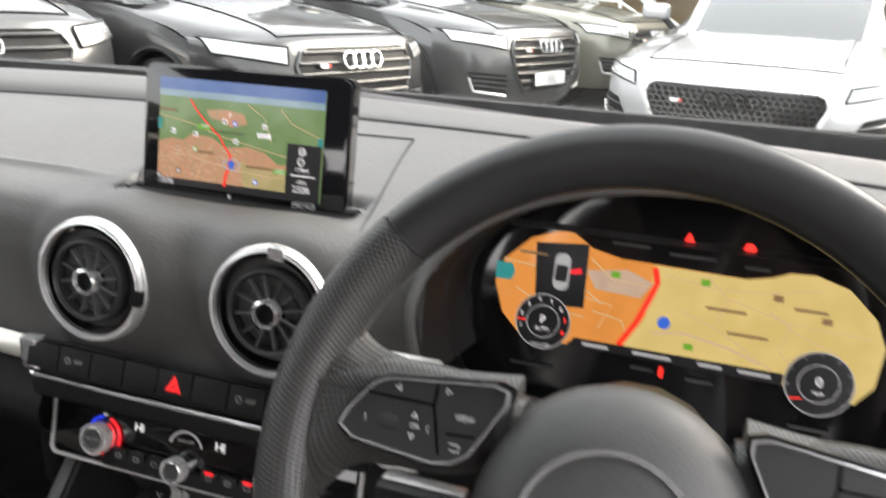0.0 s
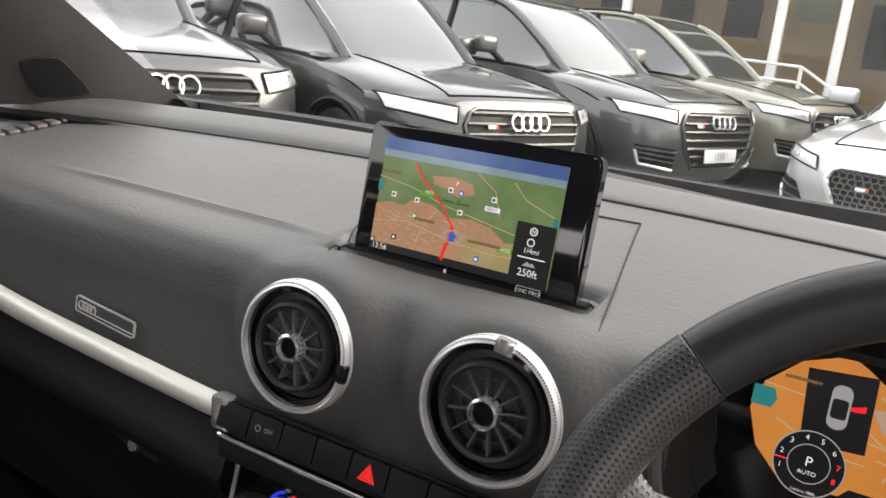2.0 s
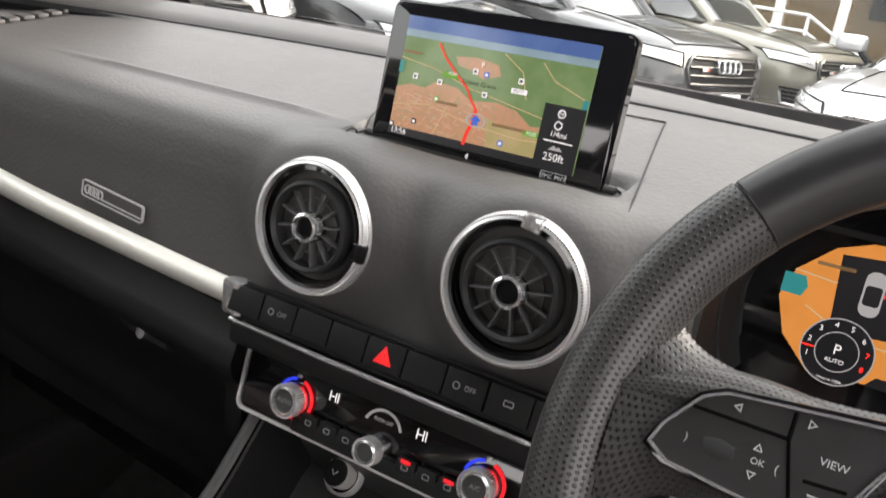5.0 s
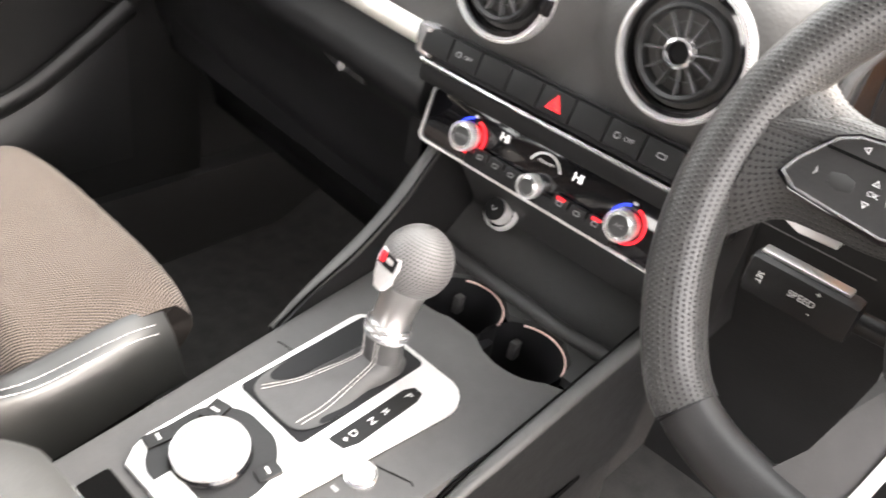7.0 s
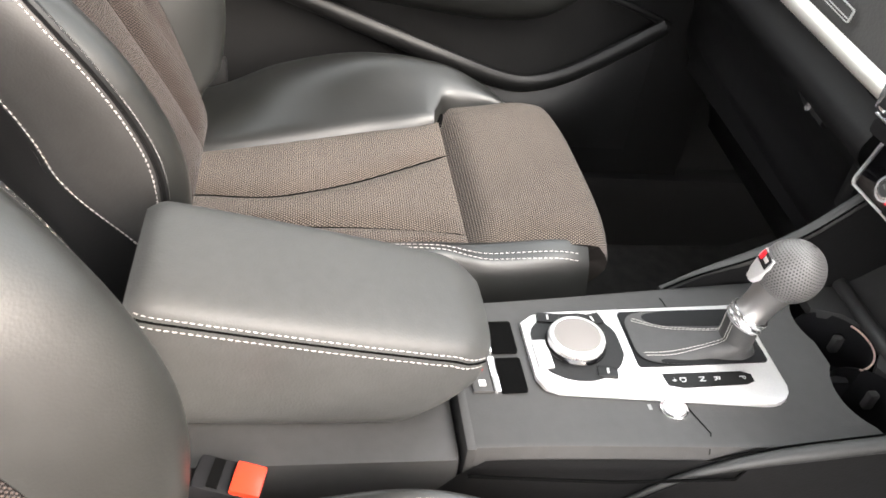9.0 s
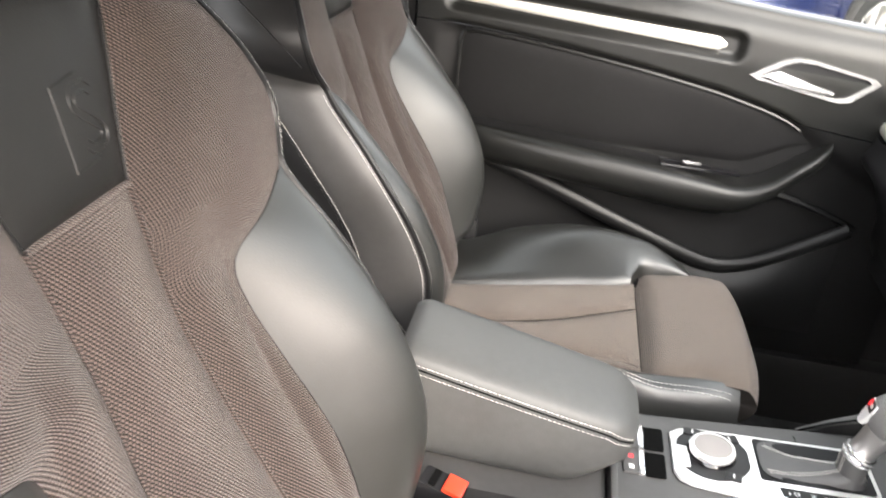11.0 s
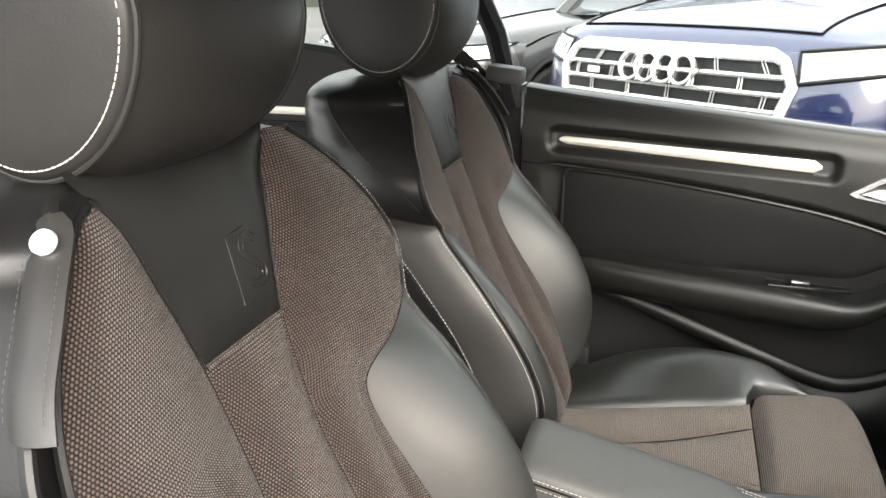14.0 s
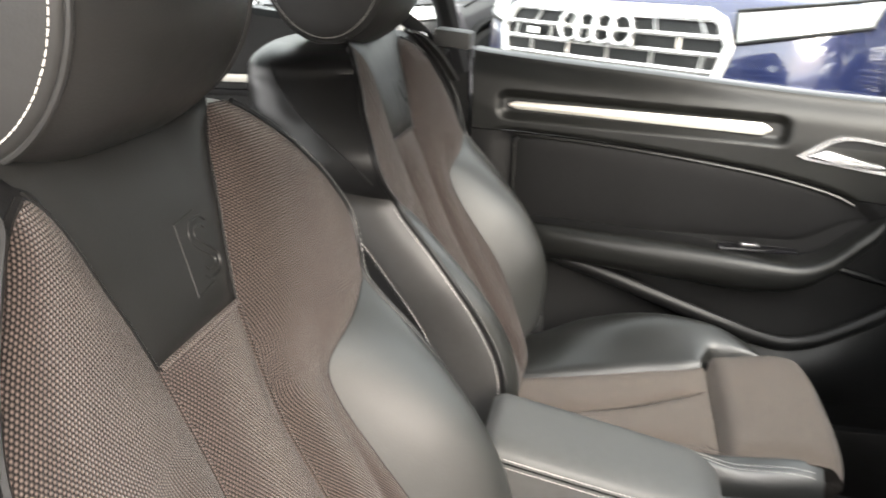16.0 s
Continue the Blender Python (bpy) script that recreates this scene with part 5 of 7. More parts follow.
pad = part("paddle", prism([(0.0, 0.0), (0.026, 0.003), (0.033, -0.002), (0.031, -0.009), (0.012, -0.010), (0.0, -0.006)], 0.004, wm @ pose(-0.132, -0.002, -0.026), 0.001), STEM_METAL, wheel, "pale shift paddle")
for px_, w_ in ((0.30, 0.05), (0.40, 0.10)):
    pdl = thing("pedal", "black rubber-faced foot pedal", "pedal", (px_, 1.02, 0.36), "foot pedals")
    part("pedal_pad", box((w_, 0.016, 0.085), (px_, 1.0, 0.42), 0.005, None), RUBBER, pdl)
    part("pedal_arm", tube([(px_, 1.01, 0.45), (px_, 1.08, 0.60), (px_, 1.10, 0.75)], 0.008, 8), BLACK, pdl)


# ---------------------------------------------------------------- switch row and climate panel
row = thing("switch_row", "row of black push switches under the vents", "switch panel", (0, 0.705, 0.77))
rm = facing((0.0155, 0.7010, 0.7855), (0, -0.94, 0.34))
part("backing", prism(rounded(0.292, 0.026, 0.004), 0.006, rm @ pose(0, 0, -0.008), 0.001), BLACK, row)
marks = {1: "OFF", 6: "OFF"}
for i in range(9):
    x = -0.140 + 0.0311 * i
    kb = part("switch", box((0.0300, 0.0205, 0.007), (x, 0.001, 0.0), 0.0012, rm), KEY_BLACK, row, "black switch key")
    km = rm @ pose(x, 0.001, 0.0037)
    if i in marks:
        lettering("key_text", marks[i], 0.0048, km @ pose(0.004, 0, 0.0001), PRINT_DIM, kb)
        part("key_ring", frame_plate(circle(0.0026, 14), circle(0.0020, 14), 0.0002, km @ pose(-0.006, 0, 0.0001)), PRINT_DIM, kb, smooth=False)
    if i == 4:
        part("hazard_triangle", prism([(-0.0072, -0.0055), (0.0072, -0.0055), (0, 0.0070)], 0.0004, km), GLOW_RED, kb, "red hazard triangle", smooth=False)
        part("hazard_lines", frame_plate([(-0.0048, -0.0042), (0.0048, -0.0042), (0, 0.0044)], [(-0.0034, -0.0034), (0.0034, -0.0034), (0, 0.0028)], 0.0003, km @ pose(0, 0, 0.0004)), RED_PLASTIC, kb, smooth=False)
    if i in (7, 8):
        part("key_mark", frame_plate(rounded(0.007, 0.004, 0.001), rounded(0.0058, 0.0028, 0.0006), 0.0002, km @ pose(0, 0.0008, 0.0001)), PRINT_DIM, kb, smooth=False)
part("chrome_line", tube([(-0.138, 0.697, 0.7700), (-0.05, 0.6945, 0.7700), (0.158, 0.6945, 0.7700)], 0.0018, 8), CHROME, row, "bright chrome line")
part("chrome_top", tube([(-0.130, 0.706, 0.7985), (0.162, 0.704, 0.7985)], 0.0012, 6), BLACK, row)
part("lower_lip", box((0.296, 0.016, 0.016), (0.0105, 0.7035, 0.7595), 0.004), DASH_LOW, row)

clim = thing("climate_panel", "gloss black climate panel with three chrome knobs", "climate control", (0, 0.71, 0.70))
pm2 = facing((0.0105, 0.7060, 0.7225), (0, -0.97, 0.24))
part("panel", prism(rounded(0.276, 0.046, 0.005), 0.005, pm2 @ pose(0, 0, -0.005), 0.001), PIANO, clim, "gloss black panel")
part("panel_frame", frame_plate(rounded(0.282, 0.052, 0.007), rounded(0.277, 0.047, 0.005), 0.004, pm2 @ pose(0, 0, -0.003)), SATIN, clim, "satin metal frame")
part("key_ledge", box((0.150, 0.011, 0.010), (-0.0075, -0.0165, 0.002), 0.002, pm2), DASH_LOW, clim)
for i, x in enumerate((-0.058, -0.041, -0.024, 0.026, 0.043, 0.060)):
    key = part("key", box((0.0152, 0.0105, 0.006), (x - 0.009, -0.0105, 0.0045), 0.0012, pm2), DASH_LOW, clim, "small black climate key")
    part("key_mark", frame_plate(rounded(0.0055, 0.004, 0.0012), rounded(0.0042, 0.0028, 0.0008), 0.0002, pm2 @ pose(x - 0.009, -0.0105, 0.0077)), PRINT_DIM, key, smooth=False)
    if i in (3, 5):
        part("key_lamp", box((0.0075, 0.0024, 0.0008), (x - 0.009, -0.0066, 0.0077), 0, pm2), GLOW_RED, key, "lit red key lamp", smooth=False)


def knob(x, y, r, text, ring):
    k = pm2 @ pose(x, y, 0)
    kn = part("knob", lathe([(r * 1.02, 0.0), (r * 1.02, 0.005), (r * 0.98, 0.0115), (r * 0.90, 0.0150), (r * 0.72, 0.0155)], k, 40), CHROME, clim, "ridged chrome rotary knob")
    rid = bmesh.new()
    for i in range(44):
        a = 2 * math.pi * i / 44
        box((0.0012, 0.0007, 0.009), (r * 1.01, 0, 0.011), 0, k @ pose(0, 0, 0, 0, 0, math.degrees(a)), bm=rid)
    part("knurling", rid, SATIN, kn, kind="stuff")
    part("knob_cap", lathe([(r * 0.73, 0.0152), (r * 0.66, 0.0142), (0.0, 0.0142)], k, 32), SHELF_SKIN, kn, "dark grey knob cap")
    if text:
        lettering("knob_text", text, r * 0.40, k @ pose(0, 0, 0.0145), PRINT_DIM, kn)
    if ring:
        for a0, a1, mm in ((100, 165, GLOW_BLUE), (-100, 72, GLOW_RED)):
            poly = circle(r * 1.34, 24, 0, 0, a0, a1) + circle(r * 1.16, 24, 0, 0, a0, a1)[::-1]
            part("ring_arc", prism(poly, 0.0014, k @ pose(0, 0, 0.0006)), mm, kn, "blue and red temperature arc", smooth=False)
        part("ring_mark", box((0.004, 0.0022, 0.002), (0, r * 1.45, 0.0015), 0.0005, k), SATIN, kn)


knob(-0.0870, 0.000, 0.0120, "AUTO", True)
knob(0.0720, 0.000, 0.0120, "A/C", True)
knob(-0.0118, -0.0095, 0.0095, "", False)
for x in (-0.0545, 0.0205):
    lettering("temperature_text", "HI", 0.0105, pm2 @ pose(x, 0.0125, 0.0008), ICON_WHITE, clim, 0.9)
arcp = circle(0.0165, 20, 0, 0, 20, 160) + circle(0.0145, 20, 0, 0, 20, 160)[::-1]
part("fan_arc", prism(arcp, 0.0006, pm2 @ pose(-0.0105, 0.0030, 0.0002)), PRINT, clim, "white fan speed arc", smooth=False)
lettering("fan_text", "PUSH OFF", 0.0036, pm2 @ pose(-0.0105, 0.0110, 0.0008), PRINT, clim)
part("lower_chrome", tube([pm2 @ Vector((0.085, -0.0235, 0.002)), pm2 @ Vector((0.138, -0.0235, 0.002))], 0.0012, 6), CHROME, clim)

# ---------------------------------------------------------------- centre console
con = thing("centre_console", "dark grey centre console with cup holders and piped edges", "console", (0, 0.4, 0.21))


def deck_z(y):
    return 0.5745 + 0.045 * (y - 0.40)


def deck_edge(x):
    e = 0.652
    for cx_, cy_ in ((-0.036, 0.688), (0.040, 0.682)):
        d = 0.042 ** 2 - (x - cx_) ** 2
        if d > 0:
            e = min(e, cy_ - math.sqrt(d))
    return e


def half_w(y):
    return curve_of([(-0.15, 0.085), (0.25, 0.088), (0.35, 0.090), (0.50, 0.101), (0.62, 0.110), (0.80, 0.120)])(y)


def deck_fn(a, b):
    q = 2 * a - 1
    y0 = 0.300
    x_mid = q * 0.09
    y = y0 + (deck_edge(x_mid) + 0.018 * abs(q) ** 6 - y0) * b
    x = q * half_w(y) - 0.003
    z = deck_z(y) - 0.018 * smoothstep(abs(q), 0.93, 1.0) ** 2
    return (x, y, z)


part("deck", thick(sheet(deck_fn, 80, 40), 0.010), CONSOLE, con, "dark grey console deck")


def flank(sx):
    def f(a, b):
        y = -0.15 + 0.93 * a
        top = 0.520 + (deck_z(max(0.3, y)) - 0.012 - 0.520) * smoothstep(y, 0.285, 0.305)
        z = top - (top - 0.21) * b
        return (sx * (half_w(y) + 0.010 * b) - 0.003, y, z)
    return f


part("flank", sheet(flank(-1), 50, 10), DASH_LOW, con)
part("flank", sheet(flank(1), 50, 10, flip=True), DASH_LOW, con)
part("rear_deck", box((0.178, 0.445, 0.070), (-0.004, 0.074, 0.524), 0.010), CONSOLE, con, "grey console box below the armrest")
part("deck_riser", box((0.176, 0.008, 0.055), (-0.003, 0.302, 0.545), 0.002), CONSOLE, con)
part("deck_seam", tube([(0.095, 0.30, 0.552), (0.108, 0.42, 0.556), (0.112, 0.52, 0.560), (0.105, 0.535, 0.570)], 0.0016, 6), VOID, con)
part("deck_joint", tube([(0.052, 0.595 - 0.10, deck_z(0.50) + 0.0005), (0.080, 0.505, deck_z(0.505) + 0.0005), (0.098, 0.498, deck_z(0.50) - 0.004)], 0.0005, 5), VOID, con)
part("deck_joint", tube([(-0.105, 0.512, deck_z(0.51) - 0.006), (-0.085, 0.520, deck_z(0.52) + 0.0005), (-0.064, 0.522, deck_z(0.52) + 0.0005)], 0.0005, 5), VOID, con)

# raised wings with piping
for sx, keys in ((-1, [(0.530, 0.573), (0.56, 0.588), (0.62, 0.610), (0.67, 0.640), (0.705, 0.672), (0.725, 0.692)]), (1, [(0.440, 0.512), (0.475, 0.545), (0.515, 0.566), (0.56, 0.582), (0.64, 0.602), (0.70, 0.615), (0.76, 0.628), (0.80, 0.640)])):
    fz2 = curve_of(keys)
    y0, y1 = keys[0][0], keys[-1][0] + 0.06
    xs = (lambda y: -half_w(y) - 0.010) if sx < 0 else (lambda y: half_w(y) + 0.006)
    wing = part("wing", thick(sheet(lambda a, b: (xs(y0 + (y1 - y0) * a) - sx * 0.006 * b, y0 + (y1 - y0) * a, fz2(y0 + (y1 - y0) * a) - (fz2(y0 + (y1 - y0) * a) - 0.40) * b), 24, 8, flip=sx > 0), 0.010), DASH_LOW, con, "black raised console side")
    part("piping", tube([(xs(y0 + (y1 - y0) * i / 24) - sx * 0.004, y0 + (y1 - y0) * i / 24, fz2(y0 + (y1 - y0) * i / 24) + 0.001) for i in range(25)], lambda q: 0.0025 + 0.0045 * smoothstep(q, 0.0, 0.35), 10), SHELF_SKIN if sx > 0 else CONSOLE, wing, "soft grey edge piping")
    part("piping_line", tube([(xs(y0 + (y1 - y0) * i / 24) - sx * 0.010, y0 + (y1 - y0) * i / 24, fz2(y0 + (y1 - y0) * i / 24) + 0.0055) for i in range(25)], 0.0012, 6), VOID, wing)

# storage shelf and sloping back wall
part("shelf_back", sheet(lambda a, b: (-0.125 + 0.255 * a, 0.722 + 0.068 * b + 0.004 * math.sin(3 * b), 0.698 - 0.092 * b), 10, 10), SHELF_SKIN, con, "sloping wall under the climate panel")
part("shelf", sheet(lambda a, b: (-0.125 + 0.255 * a, 0.790 - 0.052 * b, 0.606 - 0.026 * smoothstep(b, 0.0, 1.0)), 10, 8), SHELF_SKIN, con, "shelf under the climate panel")
part("shelf_step", tube([(-0.118, 0.735, 0.579), (-0.04, 0.732, 0.5795), (0.05, 0.728, 0.580), (0.118, 0.732, 0.583)], 0.008, 10), SHELF_SKIN, con)
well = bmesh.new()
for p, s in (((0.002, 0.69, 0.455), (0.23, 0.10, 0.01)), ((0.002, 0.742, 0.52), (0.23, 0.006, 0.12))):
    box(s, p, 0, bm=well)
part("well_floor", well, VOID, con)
part("well_bridge", prism([(-0.112, 0.0), (-0.078, 0.0), (-0.070, 0.03), (-0.050, 0.047), (-0.020, 0.047), (-0.002, 0.030), (0.004, 0.026), (0.012, 0.030), (0.03, 0.042), (0.055, 0.042), (0.078, 0.02), (0.082, 0.0), (0.112, 0.0), (0.112, 0.052), (-0.112, 0.052)], 0.010, pose(0, 0.684, 0.566)), SHELF_SKIN, con, "console rim round the cup holders")
for cx_, cy_ in ((-0.036, 0.688), (0.040, 0.682)):
    cup = part("cup_holder", lathe([(0.0405, 0.572), (0.0400, 0.566), (0.0385, 0.52), (0.0375, 0.468), (0.0, 0.466)], pose(cx_, cy_, 0), 40), BLACK, con, "deep black cup holder")
    arc = [(cx_ + 0.0398 * math.cos(radians(a)), cy_ + 0.0398 * math.sin(radians(a)), 0.5705) for a in range(10, 130, 6)]
    part("light_ring", tube(arc, 0.0011, 6), COPPER, cup, "thin copper-coloured light ring")
    part("cup_clip", box((0.008, 0.010, 0.020), (cx_ - 0.022, cy_ + 0.027, 0.545), 0.002), DASH, cup, "grey spring clip")
part("cup_divider", box((0.018, 0.034, 0.06), (0.002, 0.668, 0.532), 0.004), BLACK, con)

lit = thing("cigarette_lighter", "chrome-ringed black lighter plug in the console", "lighter", (-0.072, 0.77, 0.60))
lm = facing((-0.072, 0.7735, 0.622), (0, -0.80, 0.58))
part("socket_ring", lathe([(0.0175, -0.004), (0.0175, 0.003), (0.0160, 0.005), (0.0150, 0.004), (0.0150, -0.004)], lm, 32), SATIN, lit, "chrome socket ring")
part("plug_gap", lathe([(0.0152, 0.0), (0.0, 0.0)], lm, 24), VOID, lit)
part("plug", lathe([(0.0122, -0.004), (0.0122, 0.012), (0.0112, 0.016), (0.0095, 0.017)], lm, 32), SATIN, lit, "chrome plug collar")
part("plug_cap", lathe([(0.0112, 0.0160), (0.0105, 0.0178), (0.0, 0.0178)], lm, 24), KEY_BLACK, lit, "black plug face")
part("plug_mark", ribbon([(-0.003, 0.002), (0, -0.002), (0.003, 0.002)], 0.001, 0.0002, lm @ pose(0, 0, 0.0180)), PRINT, lit, smooth=False)

# ---------------------------------------------------------------- gear selector plate
ang = math.degrees(math.atan(0.045))
plate = thing("selector_plate", "satin silver shift plate with black insets", "console plate", (-0.005, 0.49, 0.578))
gp = pose(-0.0155, 0.487, deck_z(0.488) + 0.0008, ang)
outer = [(-0.038, -0.118), (0.030, -0.118), (0.042, -0.112), (0.048, -0.100), (0.0715, 0.078), (0.0718, 0.086), (0.070, 0.093), (0.066, 0.0995), (0.060, 0.1045), (0.052, 0.107), (-0.042, 0.108), (-0.048, 0.1065), (-0.0525, 0.102), (-0.054, 0.095), (-0.051, -0.095), (-0.047, -0.107)]
part("plate", prism(outer, 0.0045, gp, 0.0012), SATIN, plate, "satin silver plate")
part("control_inset", prism([(max(-0.047, min(0.040, x)), max(-0.112, min(-0.031, y))) for x, y in circle(0.0435, 48, -0.006, -0.0725)], 0.0012, gp @ pose(0, 0, 0.0045)), DASH_LOW, plate, "black control inset")
part("boot_opening", prism(rounded(0.071, 0.124, 0.004, 3, -0.0115, 0.040), 0.0012, gp @ pose(0, 0, 0.0045)), BLACK, plate, "black boot opening")
pr = part("gate_scale", prism([(0.033, -0.004), (0.046, -0.002), (0.050, 0.010), (0.049, 0.070), (0.046, 0.078), (0.038, 0.078), (0.034, 0.070)], 0.0010, gp @ pose(0, 0, 0.0046)), GRILLE_BLACK, plate, "dark gear scale")
for ch, y in (("P", 0.068), ("R", 0.044), ("N", 0.030), ("D", 0.012), ("+", 0.004)):
    lettering("gear_letter", ch, 0.0085, gp @ pose(0.0415, y, 0.0060, 0, 0, -90 * 0), PRINT, pr)
rot = thing("rotary_controller", "round satin silver control knob on the console", "control knob", (-0.0225, 0.4135, 0.58))
rk = pose(-0.0225, 0.4135, deck_z(0.4135) + 0.005, ang)
part("knob_base", lathe([(0.0285, 0.0), (0.0280, 0.004), (0.026, 0.006)], rk, 40), PIANO, rot)
part("knob", lathe([(0.0255, 0.002), (0.0258, 0.010), (0.0250, 0.0125), (0.0225, 0.0136), (0.0215, 0.0132)], rk, 48), SATIN, rot, "satin knob side")
part("knob_top", lathe([(0.0218, 0.0126), (0.020, 0.0132), (0.0, 0.0130)], rk, 40), mat("pale_touch_pad", (0.24, 0.22, 0.21), 0.5), rot, "pale grey touch pad")
rid = bmesh.new()
for i in range(72):
    box((0.0010, 0.0010, 0.008), (0.0258, 0, 0.006), 0, rk @ pose(0, 0, 0, 0, 0, 5 * i), bm=rid)
part("knurling", rid, CHROME, rot, kind="stuff")
for k, (x, y, w, h, a) in enumerate(((-0.036, 0.026, 0.014, 0.020, 14), (0.030, 0.022, 0.012, 0.018, -10), (-0.040, -0.020, 0.012, 0.020, -8), (0.006, -0.036, 0.034, 0.014, 0))):
    bb = part("menu_key", box((w, h, 0.004), (0, 0, 0), 0.0012, rk @ pose(x + 0.006, y * 0.92, 0.0016, 0, 0, a)), SATIN if k == 3 else DASH_LOW, rot, "menu key beside the knob")
    part("key_bar", box((w * 0.5, 0.0016, 0.0004), (0, 0, 0.0022), 0, rk @ pose(x + 0.006, y * 0.92, 0.0016, 0, 0, a)), PRINT, bb, smooth=False)
vk = thing("start_button", "small round satin push button on the console", "button", (0.057, 0.483, 0.576))
vm = pose(0.0535, 0.482, deck_z(0.483), ang)
part("button_ring", lathe([(0.0120, -0.001), (0.0120, 0.003), (0.0105, 0.004), (0.0100, 0.002)], vm, 28), CHROME, vk)
part("button_face", lathe([(0.0102, 0.001), (0.0095, 0.0038), (0.0, 0.0040)], vm, 24), STEM_METAL, vk)
part("button_mark", box((0.006, 0.003, 0.0003), (-0.004, -0.020, 0.0008), 0, vm), PRINT_DIM, vk, smooth=False)

tray = thing("console_trays", "two small black trays with chrome bars", "tray", (-0.010, 0.35, 0.575))
for x0 in (-0.0390, 0.0075):
    part("tray", prism(rounded(0.041, 0.024, 0.003, 3), 0.0012, pose(x0, 0.3485, deck_z(0.352) + 0.0006, ang)), VOID, tray, "flat black plate for the tray's unlit depth")
    part("chrome_bar", box((0.041, 0.006, 0.004), (x0 - 0.001, 0.3335, deck_z(0.335) + 0.002), 0.001), CHROME, tray, "chrome bar")
    key = part("rear_key", box((0.038, 0.018, 0.004), (x0 - 0.001, 0.3215, deck_z(0.32) + 0.001), 0.0015), CONSOLE, tray, "grey console key")
    for dx in (-0.009, 0.009):
        part("key_mark", box((0.007, 0.006, 0.0004), (x0 + dx, 0.3215, deck_z(0.32) + 0.0032), 0), GLOW_RED if (x0 > 0 and dx < 0) else PRINT, key, smooth=False)

gear = thing("gear_selector", "silver gear lever with perforated leather ball knob", "gear lever", (-0.012, 0.555, 0.585))
kc = Vector((-0.012, 0.5830, 0.6800))
cb = Vector((-0.0125, 0.5610, 0.6230))
ax = (kc - cb).normalized()
stem = facing(cb, ax, (0, 1, 0))


def ball_fn(a, b):
    th, ph = 2 * math.pi * a, math.pi * (0.02 + 0.93 * b)
    r = 0.0278
    p = Vector((r * math.sin(ph) * math.cos(th), r * math.sin(ph) * math.sin(th), r * 1.04 * math.cos(ph)))
    return facing(kc, ax, (0, 1, 0)) @ p


part("ball", sheet(ball_fn, 40, 24, closed_u=True, uv=(0.150, 0.080), flip=True), KNOB_SKIN, gear, "perforated grey leather ball")
part("stem", lathe([(0.0165, -0.004), (0.0172, 0.002), (0.0160, 0.008), (0.0150, 0.011), (0.0155, 0.024), (0.0172, 0.036), (0.0205, 0.046), (0.0235, 0.056)], stem, 36), STEM_METAL, gear, "satin silver stem")
for dz in (0.0, 0.0062):
    part("stem_ring", lathe([(0.0170, -0.003 + dz), (0.0183, -0.0015 + dz), (0.0186, 0.001 + dz), (0.0178, 0.0026 + dz), (0.0160, 0.003 + dz)], stem, 32), CHROME, gear)
bp = facing(kc + Vector((-0.005, -0.0232, 0.0060)), (-0.16, -0.88, 0.36), (0, 0.2, 1)) @ Matrix.Diagonal((0.86, 0.92, 1, 1))
shield = [(-0.013, 0.012), (0.012, 0.012), (0.014, 0.004), (0.009, -0.012), (0.004, -0.020), (-0.005, -0.020), (-0.010, -0.010), (-0.0145, 0.004)]
sh = part("knob_badge", prism(shield, 0.006, bp @ pose(0, -0.004, -0.003), 0.0015), SATIN, gear, "silver badge plate on the knob")
part("badge_bar", box((0.021, 0.011, 0.0008), (0, 0.001, 0.0034), 0, bp), GRILLE_BLACK, sh, smooth=False)
part("badge_mark", box((0.006, 0.008, 0.0008), (-0.0066, 0.002, 0.0040), 0, bp), GLOW_RED, sh, smooth=False)
part("badge_mark", box((0.008, 0.004, 0.0008), (0.003, 0.002, 0.0040), 0, bp), SATIN, sh, smooth=False)


def boot_fn(a, b):
    th = 2 * math.pi * a
    c, s = math.cos(th), math.sin(th)
    sq = lambda v: math.copysign(abs(v) ** 0.45, v)
    lo = Vector((-0.0270 + 0.0345 * sq(c), 0.527 + 0.0605 * sq(s), 0.5860))
    hi = stem @ Vector((0.0160 * c, 0.0160 * s, -0.002))
    hi2 = Vector((cb.x + 0.016 * c, cb.y + 0.016 * s, hi.z))
    k = min(1.0, b / 0.70)
    p = lo.lerp(hi2, k ** 0.92)
    rise = hi.z - 0.5860
    p.z = 0.5860 + rise * (0.40 * k ** 1.15 + 0.60 * max(0.0, (b - 0.70) / 0.30))
    slack = math.sin(math.pi * k) * (1 - max(0.0, (b - 0.70) / 0.30))
    p += Vector((c, s, 0)) * 0.0022 * math.sin(9 * k + 2.2 * math.sin(2 * th)) * slack
    p.z -= slack * (0.004 + 0.006 * abs(c) ** 3)
    return p


part("boot", sheet(boot_fn, 72, 40, closed_u=True, flip=False), BOOT_SKIN, gear, "dark leather gear boot with pale stitching")
sts = bmesh.new()
for a in (0.655, 0.680, 0.800, 0.825, 0.235, 0.265):
    pts = [boot_fn(a, 0.03 + 0.95 * i / 40) + Vector((0.0002, -0.0006 if a > 0.5 else 0.0006, 0.0008)) for i in range(41)]
    stitches(pts, 0.0036, 0.0025, 0.00035, sts)
part("boot_stitching", sts, THREAD, gear, "pale stitch lines", kind="stuff")

# ---------------------------------------------------------------- armrest
tilt_m = pose(-0.010, 0.305, 0.578, -11.5)


